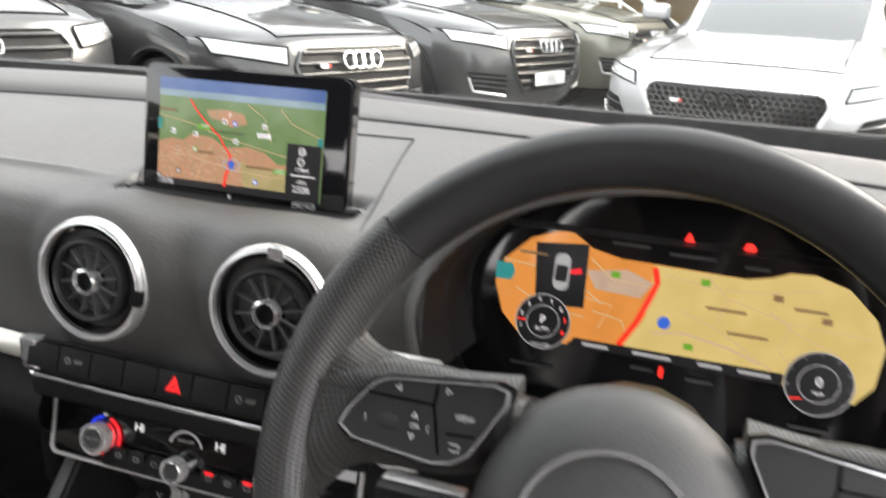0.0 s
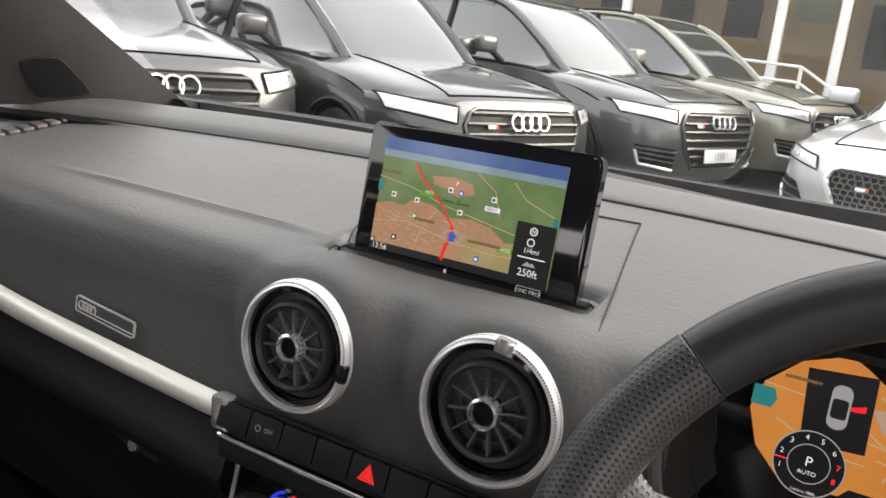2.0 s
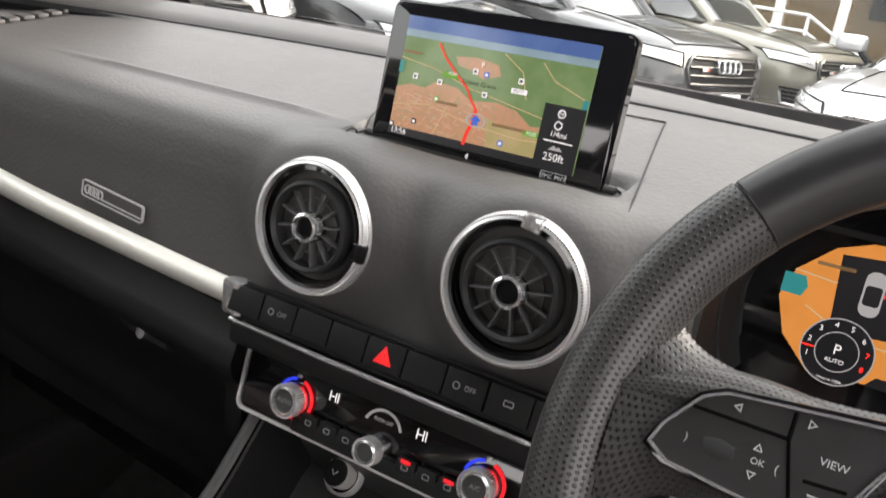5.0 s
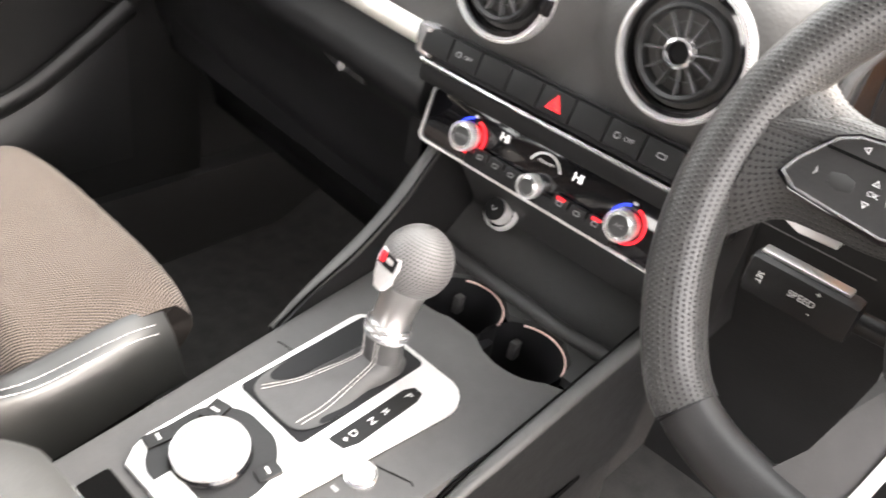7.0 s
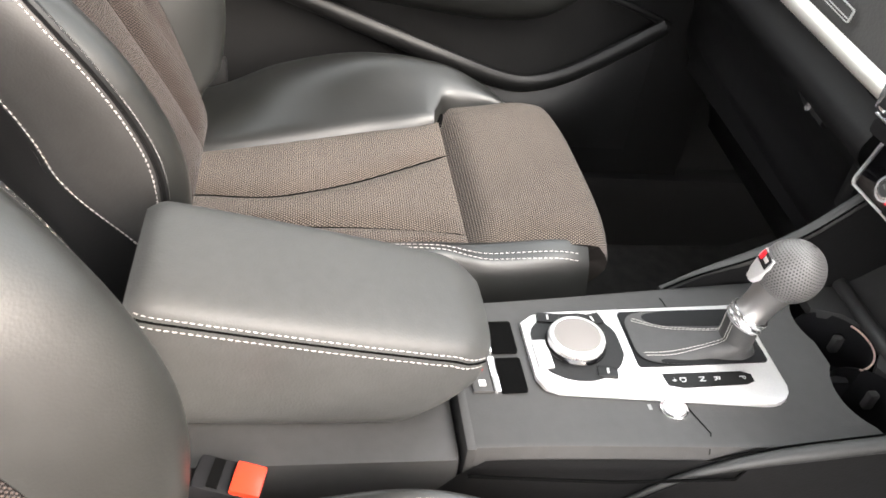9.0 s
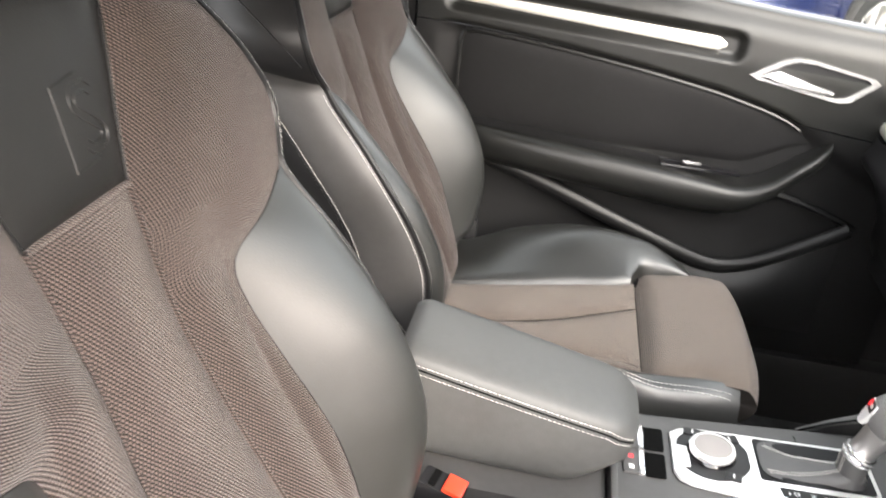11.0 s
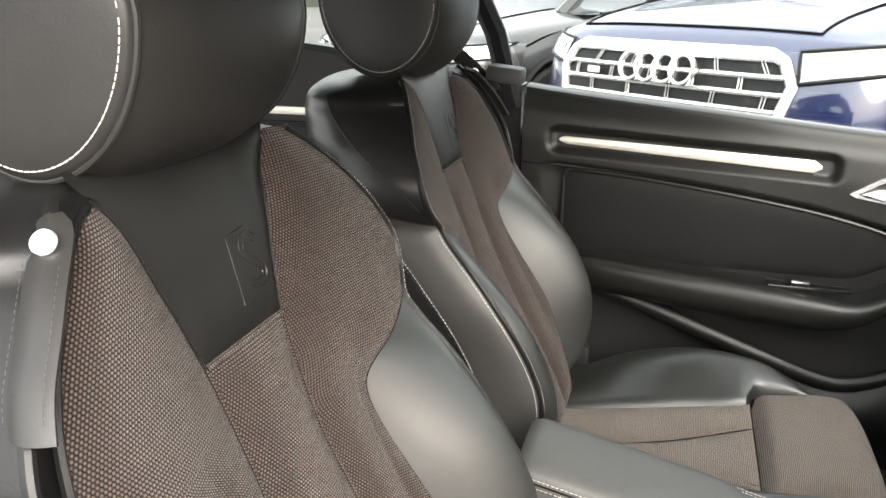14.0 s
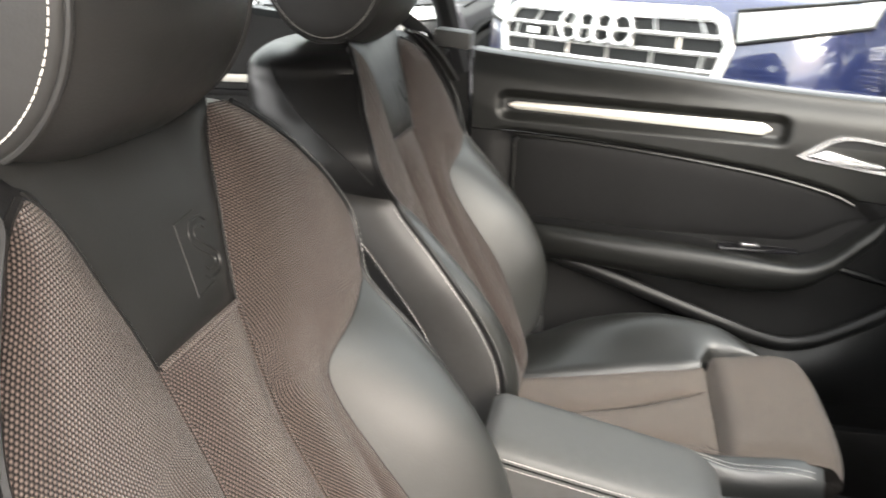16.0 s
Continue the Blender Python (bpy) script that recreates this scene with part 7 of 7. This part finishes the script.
    def head(a, b):
        """a round the side outline, b across from one side panel to the other."""
        t = 2 * b - 1
        sx = math.copysign(1.0, t)
        q = abs(t)
        if q <= 0.6:
            k = q / 0.6
            p = outline(a, 0.013 * (1 - k ** 3.2))
            p.x = sx * 0.104 * k
            return p
        k = (q - 0.6) / 0.4
        p = outline(a)
        mid = Vector((0, -0.187, 1.205))
        r = math.cos(k * math.pi / 2)
        p = mid + (p - mid) * r
        p.x = sx * (0.104 + 0.017 * math.sin(k * math.pi / 2) ** 0.8)
        return p
    bm = sheet(head, 72, 60, closed_u=True)
    bmesh.ops.remove_doubles(bm, verts=bm.verts, dist=0.0002)
    bmesh.ops.recalc_face_normals(bm, faces=bm.faces)
    h = put("headrest", bm, LEATHER_GREY, "padded black leather headrest with pale stitching")
    sts = bmesh.new()
    for sx in (-1, 1):
        put("headrest_piping", tube([outline(i / 72, 0.0005) + Vector((sx * 0.1045, 0, 0)) for i in range(72)], 0.0026, 8, closed=True), LEATHER_GREY, "rolled leather seam", h)
        stitches([head(i / 90, 0.5 + sx * 0.346) + Vector((sx * 0.0006, 0, 0)) for i in range(91)], 0.0052, 0.0038, 0.0005, sts)
    put("headrest_stitching", sts, THREAD, "", h, kind="stuff")
    for sx in (-0.072, 0.072):
        put("headrest_post", tube([(sx, -0.184, 1.08), (sx, -0.175, 1.16)], 0.006, 10), CHROME, "chrome headrest post")
        put("post_bush", lathe([(0.0215, 1.090), (0.0210, 1.099), (0.0190, 1.102), (0.0150, 1.100), (0.0130, 1.104), (0.0, 1.104)], pose(sx, -0.180, 0), 24), BLACK, "black post bush")
    # belt guide on the outer shoulder
    o = 1 if x0 > 0 else -1
    def strap_fn(a, b):
        z = 1.090 - 0.088 * b
        k = a - 0.5
        return (o * (half_back(z) + 0.007 - 0.010 * k * k - 0.006 * max(0.0, k)), edge_y(z) + 0.006 + 0.025 * k * (0.25 + 0.75 * math.sqrt(1 - max(0.0, 1 - b / 0.13) ** 2)), z + 0.003)
    strap = thick(sheet(strap_fn, 8, 24, flip=o > 0), 0.004)
    g = put("belt_strap", strap, LEATHER_GREY, "leather belt guide strap with a press stud")
    put("press_stud", lathe([(0.0074, 0), (0.0070, 0.003), (0.0, 0.0042)], facing((o * (half_back(1.078) + 0.009), edge_y(1.078) + 0.007, 1.082), (o * 0.80, 0.10, 0.60)), 20), SATIN, "round silver press stud", g)
    sts2 = bmesh.new()
    for k in (0.08, 0.92):
        stitches([Vector(strap_fn(k, 0.22 + 0.72 * i / 20)) + Vector((o * 0.0040, 0, 0.001)) for i in range(21)], 0.0046, 0.0028, 0.0003, sts2)
    put("strap_stitching", sts2, CONSOLE, "", g, kind="stuff")
    put("seat_mount", box((0.46, 0.46, 0.10), (0, 0.22, 0.255), 0.02), BLACK, "black seat frame")
    put("hinge_cover", box((0.02, 0.09, 0.10), (o * 0.262, 0.03, 0.515), 0.008), DASH_LOW, "black hinge cover")
    return s


make_seat(0.34, "black leather and woven cloth driver's sports seat", 0.0, 0.0)
make_seat(-0.34, "black leather and woven cloth passenger sports seat", -0.012, -0.030)


# ---------------------------------------------------------------- forecourt, showroom, parked cars
def ground_fn(a, b):
    x, y = -400 + 800 * a, -400 + 800 * b
    d = max(abs(x), abs(y))
    x = x * (abs(x) / 400) ** 1.5
    y = y * (abs(y) / 400) ** 1.5
    z = ground_height(max(-12, min(12, x)), max(-12, min(12, y)))
    return (x, y, z)


part("ground", sheet(ground_fn, 60, 60), ASPHALT, None, "weathered grey asphalt forecourt", kind="structure")

# nose profile, from the bumper's foot over the fascia and along the bonnet: setback and height
NOSE = [(0.14, 0.22), (0.05, 0.32), (0.01, 0.44), (0.0, 0.56), (0.012, 0.68), (0.035, 0.78), (0.070, 0.855), (0.105, 0.892), (0.17, 0.925), (0.32, 0.960), (0.62, 1.005), (1.0, 1.048), (1.38, 1.075)]
FASCIA = 7 / (len(NOSE) - 1)
nose_s = curve_of([(i / (len(NOSE) - 1), q[0]) for i, q in enumerate(NOSE)])
nose_z = curve_of([(i / (len(NOSE) - 1), q[1]) for i, q in enumerate(NOSE)])
plan_s = curve_of([(0, 0.0), (0.4, 0.008), (0.55, 0.020), (0.68, 0.045), (0.78, 0.082), (0.86, 0.14), (0.93, 0.24), (0.98, 0.40), (1.0, 0.54)])
flank_z = curve_of([(0.5, 0.80), (0.66, 0.845), (0.85, 0.905), (1.05, 0.950), (1.30, 0.995), (1.55, 1.020), (4.2, 1.045), (4.7, 0.92)])
flank_w = curve_of([(0.0, 0.955), (0.25, 0.985), (0.55, 1.0), (0.80, 0.985), (1.0, 0.945)])
cabin_z = curve_of([(1.25, 1.06), (1.60, 1.32), (2.10, 1.62), (2.55, 1.70), (3.4, 1.68), (4.0, 1.57), (4.56, 1.06)])
UTILITY = dict(grille=[(-0.36, 0.36), (0.36, 0.36), (0.52, 0.52), (0.575, 0.72), (0.53, 0.80), (0.47, 0.828), (-0.47, 0.828), (-0.53, 0.80), (-0.575, 0.72), (-0.52, 0.52)],
               lamp=[(0.63, 0.730), (0.97, 0.785), (0.985, 0.872), (0.615, 0.835)], intake=[(0.62, 0.36), (0.90, 0.40), (0.93, 0.55), (0.63, 0.53)], rings=0.745, plate=0.47)
SPORTS = dict(grille=[(-0.44, 0.34), (0.44, 0.34), (0.52, 0.46), (0.60, 0.66), (0.57, 0.73), (0.52, 0.755), (-0.52, 0.755), (-0.57, 0.73), (-0.60, 0.66), (-0.52, 0.46)],
              lamp=[(0.67, 0.705), (0.95, 0.775), (0.985, 0.862), (0.70, 0.800)], intake=[(0.66, 0.32), (0.92, 0.34), (0.96, 0.64), (0.80, 0.60)], rings=0.655, plate=0.42)


def parked_car(label, paint_m, place, heading, style=UTILITY, size=1.0, low=1.0, wide=1.0, plate=False, slats="black", badge_red=True, rails=True):
    """A car whose nose stands at place and looks along heading (degrees from +x)."""
    base = Vector((place[0], place[1], ground_height(place[0], place[1])))
    car = thing("parked_car", label, "car", base, "parked cars")
    turn = Matrix.Translation(base) @ Matrix.Rotation(radians(heading - 90), 4, "Z") @ Matrix.Diagonal((size, size, size * low, 1))
    W = 0.945 * wide

    def put(nm, bm, material, lab="", parent=None, smooth=True):
        bm.transform(turn)
        return part(nm, bm, material, parent or car, lab, smooth)

    def body(a, b, lift=0.0):
        u = abs(a)
        on_bonnet = smoothstep(b, FASCIA, 1.0)
        s = nose_s(b) + plan_s(u) * (1 - 0.35 * on_bonnet)
        z = nose_z(b) - 0.055 * u ** 3 * smoothstep(b, FASCIA - 0.12, FASCIA + 0.1) + 0.014 * math.exp(-((u - 0.60) / 0.07) ** 2) * on_bonnet
        wf = 0.96 + 0.04 * smoothstep(b, 0.0, 0.3) - 0.05 * smoothstep(b, 0.35, 0.65)
        out = Vector((math.copysign(u ** 3, a) * 0.9, 0.9 - 0.9 * on_bonnet, 0.15 + 0.8 * on_bonnet)).normalized() * lift
        return Vector((a * W * wf, -s, z)) + out

    def on_face(u, z, lift=0.0):
        """Point of the front at a share u of the half width and a height z."""
        lo, hi = 0.0, FASCIA + 0.1
        for _ in range(22):
            mid = (lo + hi) / 2
            if body(u, mid).z < z:
                lo = mid
            else:
                hi = mid
        return body(u, lo, lift)

    def patch(quad, lift, nu=10, nv=5, g=1):
        def f(a, b):
            (a0, z0), (a1, z1), (a2, z2), (a3, z3) = quad
            u = (a0 * (1 - a) + a1 * a) * (1 - b) + (a3 * (1 - a) + a2 * a) * b
            z = (z0 * (1 - a) + z1 * a) * (1 - b) + (z3 * (1 - a) + z2 * a) * b
            return on_face(g * u, z, lift)
        return f

    put("body", sheet(lambda a, b: body(2 * a - 1, b), 72, 60, flip=True), paint_m, "glossy painted nose and bonnet")

    def flank_fn(g):
        def f(c, d):
            s = 0.50 + 4.2 * c
            z = 0.24 + (flank_z(s) - 0.24) * d
            return Vector((g * W * flank_w(d) * (1 - 0.16 * smoothstep(s, 3.9, 4.7)), -s, z))
        return f

    def cabin(a, b):
        s = 1.25 + 3.31 * b
        roof = cabin_z(s)
        k = abs(2 * a - 1)
        wb, wt = 0.90 * W, 0.66 * W
        if k > 0.55:
            f = (1 - k) / 0.45
            x, z = wb + (wt - wb) * f, 1.03 + max(0.0, roof - 0.05 - 1.03) * f
        else:
            x, z = wt * math.sin(k / 0.55 * math.pi / 2), roof - 0.05 * (k / 0.55) ** 3
        return Vector((math.copysign(x, 2 * a - 1), -s, z))

    put("window", sheet(cabin, 40, 30, flip=True), CAR_GLASS, "dark reflecting window glass")
    put("roof", thick(sheet(lambda a, b: cabin(0.20 + 0.60 * a, 0.30 + 0.55 * b) + Vector((0, 0, 0.010)), 16, 14, flip=True), 0.02), paint_m)
    put("cowl", sheet(lambda a, b: (W * 0.9 * (2 * a - 1), -1.30 - 0.16 * b, 1.055 + 0.01 * b - 0.05 * abs(2 * a - 1) ** 3), 16, 3, flip=True), GRILLE_BLACK)
    put("tail", sheet(lambda a, b: (W * 0.82 * (2 * a - 1), -4.70, 0.24 + 0.80 * b), 8, 6), paint_m)
    for g in (-1, 1):
        side = sheet(flank_fn(g), 84, 20, flip=g > 0)
        bmesh.ops.delete(side, geom=[f for f in side.faces if any(math.hypot(f.calc_center_median().y + wy, f.calc_center_median().z - 0.36) < 0.41 for wy in (0.92, 3.72))], context="FACES")
        put("flank", side, paint_m, "painted side with wheel arches")
        put("shoulder", sheet(lambda a, b: (g * W * (0.945 - 0.075 * b), -1.10 - 3.5 * a, flank_z(1.10 + 3.5 * a) + 0.022 * b), 24, 3, flip=g < 0), paint_m)
        q = 0.0 if g < 0 else 1.0
        edge = 0.225 if g < 0 else 0.775
        put("screen_pillar", tube([cabin(edge, 0.30 * i / 10) + Vector((0, 0.01, 0.012)) for i in range(11)], 0.040, 8), paint_m)
        put("side_frame", tube([cabin(edge, 0.28 + 0.58 * i / 12) + Vector((g * 0.01, 0, 0.004)) for i in range(13)], 0.024, 6), paint_m)
        put("door_post", tube([cabin(edge, 0.47), cabin(abs(q - 0.02), 0.45)], 0.035, 6), GRILLE_BLACK)
        put("window_line", tube([cabin(abs(q - 0.015), 0.05 + 0.85 * i / 12) + Vector((g * 0.012, 0, 0)) for i in range(13)], 0.012, 6), GRILLE_BLACK)
        if rails:
            put("roof_rail", tube([cabin(edge, 0.32 + 0.5 * i / 10) + Vector((0, 0, 0.045)) for i in range(11)], 0.016, 6), GRILLE_BLACK)
        mir = put("door_mirror", box((0.23, 0.13, 0.15), (g * (W + 0.12), -1.86, 1.20), 0.05, None, 3), paint_m, "painted door mirror")
        put("mirror_glass", box((0.17, 0.010, 0.10), (g * (W + 0.125), -1.928, 1.20), 0.003), CAR_GLASS, "", mir)
        put("mirror_arm", tube([(g * (W - 0.06), -1.80, 1.05), (g * (W + 0.05), -1.85, 1.15)], 0.030, 8), GRILLE_BLACK, "", mir)
        # headlight on the corner of the nose
        lamp = patch(style["lamp"], 0.007, 14, 6, g)
        hl = put("headlight", thick(sheet(lamp, 14, 6, flip=g > 0), 0.02), LAMP_GLASS, "pale glazed headlight")
        inner = patch(style["lamp"], 0.0095, 14, 6, g)
        put("headlight_bezel", sheet(lambda a, b: inner(0.05 + 0.86 * a, 0.08 + 0.26 * b), 12, 2, flip=g > 0), STEM_METAL, "", hl)
        for c in (0.16, 0.36, 0.56):
            put("headlight_cell", sheet(lambda a, b: patch(style["lamp"], 0.0125, 4, 3, g)(c + 0.13 * a, 0.40 + 0.36 * b), 4, 3, flip=g > 0), CHROME, "", hl)
        rim_line = [inner(i / 12, 0.0) for i in range(13)] + [inner(1.0, i / 6) for i in range(1, 7)] + [inner(1 - i / 12, 1.0) for i in range(1, 13)] + [inner(0.0, 1 - i / 6) for i in range(1, 6)]
        put("headlight_rim", tube(rim_line, 0.007, 5, closed=True), GRILLE_BLACK, "", hl)
        # lower intake with a bright blade
        vent = patch(style["intake"], 0.004, 10, 5, g)
        iv = put("side_intake", sheet(vent, 10, 5, flip=g > 0), GRILLE_BLACK, "black lower intake")
        for c in (0.30, 0.55, 0.80):
            put("intake_bar", tube([patch(style["intake"], 0.012, 10, 5, g)(i / 8, c) for i in range(9)], 0.008, 5), PAINT_GREY, "", iv)
        put("intake_blade", tube([patch(style["intake"], 0.014, 10, 5, g)(i / 10, -0.06) for i in range(11)] + [patch(style["intake"], 0.014, 10, 5, g)(1.02, i / 6) for i in range(1, 5)], 0.013, 6), SATIN if paint_m is not PAINT_BLACK else PAINT_GREY, "", iv)
        # wheels
        for wy, nm in ((0.92, "front_wheel"), (3.72, "rear_wheel")):
            wx = W - 0.035
            wh = put(nm, lathe([(0.23, -0.20), (0.33, -0.20), (0.355, -0.17), (0.362, -0.08), (0.355, 0.0), (0.33, 0.025), (0.245, 0.02), (0.235, -0.03)], pose(g * wx, -wy, 0.36, 0, 90 * g, 0), 36), RUBBER, "black tyre on a silver alloy rim")
            rim = bmesh.new()
            wmx = pose(g * (wx + 0.004), -wy, 0.36, 0, 90 * g, 0)
            lathe([(0.250, -0.02), (0.252, 0.012), (0.232, 0.014), (0.222, -0.05)], wmx, 36, rim)
            lathe([(0.055, -0.01), (0.050, 0.008), (0.0, 0.012)], wmx, 16, rim)
            for i in range(10):
                box((0.185, 0.026 if i % 2 else 0.040, 0.024), (0.140, 0, -0.012), 0.006, wmx @ pose(0, 0, 0, 0, 0, 36 * i), bm=rim)
            put("rim", rim, SATIN, "silver multi-spoke rim", wh)
            put("wheel_shade_disc", lathe([(0.21, -0.06), (0.0, -0.06)], wmx, 24), VOID, "", wh)
            arch = [(g * (W * 0.992), -wy + 0.415 * math.cos(radians(q_)), 0.36 + 0.415 * math.sin(radians(q_))) for q_ in range(-12, 193, 8)]
            put("wheel_arch", tube(arch, 0.022, 6), GRILLE_BLACK if low >= 1 else paint_m)
            put("arch_liner", lathe([(0.44, -0.30), (0.44, -0.012), (0.42, -0.30), (0.0, -0.30)], pose(g * (W - 0.02), -wy, 0.36, 0, 90 * g, 0), 32), VOID)
        put("bonnet_line", tube([body(g * (0.66 - 0.04 * i / 14), FASCIA + 0.03 + (0.97 - FASCIA - 0.03) * i / 14, 0.002) for i in range(15)], 0.0055, 5), VOID)
    put("bonnet_lip", tube([body(-0.66 + 1.32 * i / 30, FASCIA + 0.03, 0.002) for i in range(31)], 0.006, 5), VOID)
    # grille in one surround
    gp_ = style["grille"]
    n_g = len(gp_)
    left = sorted([(z, x) for x, z in gp_ if x < 0])
    hw = curve_of([(z, -x) for z, x in left])
    z_lo, z_hi = left[0][0], left[-1][0]

    def face(a, b, lift=0.004):
        z = z_lo + (z_hi - z_lo) * b
        return on_face(hw(z) * (2 * a - 1) / W * 0.945, z, lift)
    gril = put("grille", sheet(face, 24, 16, flip=True), GRILLE_BLACK, "black single-frame grille")
    outline = []
    for i in range(n_g):
        (x0, z0), (x1, z1) = gp_[i], gp_[(i + 1) % n_g]
        outline += [on_face((x0 + (x1 - x0) * k / 6) / W * 0.945, z0 + (z1 - z0) * k / 6, 0.010) for k in range(6)]
    put("grille_frame", tube(outline, 0.020 if slats != "black" else 0.013, 6, closed=True), SATIN if slats != "black" else PAINT_GREY, "", gril)
    bars = bmesh.new()
    rows = {"black": 7, "chrome": 8, "mesh": 11}[slats]
    for i in range(rows):
        b = (i + 0.6) / rows
        if slats == "mesh":
            for j in range(24):
                p = face((j + 0.5 + 0.5 * (i % 2)) / 25, b, 0.010)
                lathe([(0.027, 0.0), (0.027, 0.012), (0.021, 0.012), (0.021, 0.0)], facing(p, (0, 1, 0.1)), 6, bars)
        else:
            tube([face(0.015 + 0.97 * j / 14, b, 0.016) for j in range(15)], 0.0100 if slats == "chrome" else 0.014, 6, bm=bars)
    put("grille_bars", bars, {"black": BAR_BLACK, "chrome": CHROME, "mesh": PIANO}[slats], "", gril)
    if slats == "chrome":
        ups = bmesh.new()
        for i in range(10):
            for j in range(rows):
                if (i + j) % 2:
                    continue
                for d in (-0.006, 0.006):
                    a = (i + 0.8) / 10.6 + d
                    tube([face(a, (j + 0.6) / rows, 0.010), face(a, min(0.99, (j + 1.6) / rows), 0.010)], 0.003, 4, bm=ups)
        put("grille_uprights", ups, STEM_METAL, "", gril)
    rz = style["rings"]
    rings = bmesh.new()
    rp = on_face(0.0, rz, 0.030)
    rm_ = facing(rp, (0, 1, 0.20))
    for k in range(4):
        lathe([(0.060, 0.0), (0.060, 0.018), (0.056, 0.022), (0.050, 0.022), (0.047, 0.018), (0.047, 0.0)], rm_ @ pose(-0.126 + 0.084 * k, 0, 0.002 * (k % 2)), 28, rings)
    put("nose_rings", rings, GRILLE_BLACK if slats == "mesh" else CHROME, "four linked metal rings", gril)
    if badge_red:
        bp_ = facing(face(0.81, (rz - 0.03 - z_lo) / (z_hi - z_lo), 0.030), (0.1, 1, 0.15))
        put("nose_badge", box((0.070, 0.026, 0.008), (0, 0, 0), 0.003, bp_), SATIN, "small metal badge", gril)
        if slats != "chrome":
            put("badge_mark", box((0.020, 0.022, 0.009), (0.036, 0, 0.003), 0.002, bp_), RED_PLASTIC, "", gril)
    if plate:
        pm_ = facing(on_face(0.0, style["plate"], 0.040), (0, 1, 0.08))
        put("number_plate", box((0.50, 0.112, 0.010), (0, 0, 0), 0.004, pm_), PLATE_WHITE, "plain white show plate", gril)
        pr_ = bmesh.new()
        for k in range(4):
            lathe([(0.034, 0.0), (0.034, 0.003), (0.028, 0.003), (0.028, 0.0)], pm_ @ pose(-0.066 + 0.044 * k, 0, 0.005), 16, pr_)
        put("plate_mark", pr_, PRINT_DIM, "", gril)
    for x0, x1 in ((-0.62, -0.02), (0.0, 0.60)):
        put("wiper", tube([(x0, -1.36, 1.085), ((x0 + x1) / 2, -1.40, 1.115), (x1, -1.42, 1.125)], 0.011, 6), GRILLE_BLACK)
    return car


parked_car("black sports utility car parked nose-out", PAINT_BLACK, (-1.83, 5.02), -18.6, size=0.95)
parked_car("graphite sports utility car with a white show plate", PAINT_GREY, (-1.05, 7.05), -18.6, size=0.95, plate=True)
parked_car("khaki grey sports utility car parked in the row", PAINT_KHAKI, (-0.35, 9.1), -18.6, size=0.95)
parked_car("dark saloon with a pale reflecting bonnet", PAINT_GREY, (-3.24, 3.35), -22.0, size=1.06, badge_red=False, rails=False)
parked_car("silver sports estate with a dark mesh grille", PAINT_SILVER, (0.42, 5.65), -101.0, SPORTS, low=0.90, slats="mesh", rails=False)
parked_car("blue sports utility car with a chrome slatted grille", PAINT_BLUE, (-3.14, 0.06), -38.0, size=1.21, wide=0.94, slats="chrome")
parked_car("dark car parked beside the blue one", PAINT_BLACK, (-4.3, -1.9), -33.0, badge_red=False)

shop = thing("showroom", "glazed showroom front with white posts and tan interior", "building", (-4, 19, -0.5))
part("back_wall", box((34, 0.4, 6.6), (-4, 23, 2.6)), WALL_TAN, shop, "tan showroom wall")
part("plinth", box((34, 6.0, 0.7), (-4, 20.2, -0.15)), WALL_TAN, shop)
part("roof_slab", box((36, 8, 0.4), (-4, 20.5, 6.1)), WHITE_PAINT, shop)
POSTS = (-17.0, -13.0, -9.2, -5.05, -2.19, -1.15, 1.6, 4.4, 8.0)
for x, x2 in zip(POSTS, POSTS[1:]):
    part("white_post", box((0.17, 0.17, 6.4), (x, 16.3, 2.7), 0.02), WHITE_PAINT, shop, "white painted steel post")
    pane = part("pane", box((x2 - x - 0.24, 0.02, 5.6), ((x + x2) / 2, 16.4, 3.0)), GLASS, shop, "clear glass pane")
    pane.visible_shadow = False
for i in range(16):
    x = -16 + 1.7 * i
    part("wall_picture", box((0.9, 0.05, 1.5), (x, 22.75, 2.2 + 0.5 * (i % 3)), 0.02), (GRILLE_BLACK, PAINT_KHAKI, RED_PLASTIC)[0 if i % 4 else 1], shop, "dark wall display")
rail = thing("handrail", "white tubular steel handrail beside the steps", "railing", (-2.5, 15.6, -0.3))
for x, z0 in ((-4.0, 1.36), (-2.6, 1.30), (-1.62, 1.27), (-0.40, 0.55), (0.2, 0.2)):
    part("rail_post", tube([(x, 15.8, -0.5), (x, 15.8, z0)], 0.032, 10), WHITE_PAINT, rail)
for dz in (0.0, 0.27, 0.54):
    part("rail_bar", tube([(-4.4, 15.8, 1.36 - dz), (-1.62, 15.8, 1.27 - dz), (-0.40, 15.8, 0.55 - dz), (0.3, 15.8, 0.15 - dz)], 0.028, 10), WHITE_PAINT, rail)
part("pavement", box((30, 2.6, 0.12), (-2, 14.8, -0.40)), PAVING, None, "tan paved strip before the showroom", kind="structure")
part("backdrop", sheet(lambda a, b: (-60 + 20 * math.sin(3 * a), -60 + 120 * a, -2 + 11 * b + 2.0 * math.sin(17 * a) * b), 40, 6), mat("far_trees", (0.05, 0.055, 0.04), 0.95), None, "dark far tree line and buildings", kind="structure")
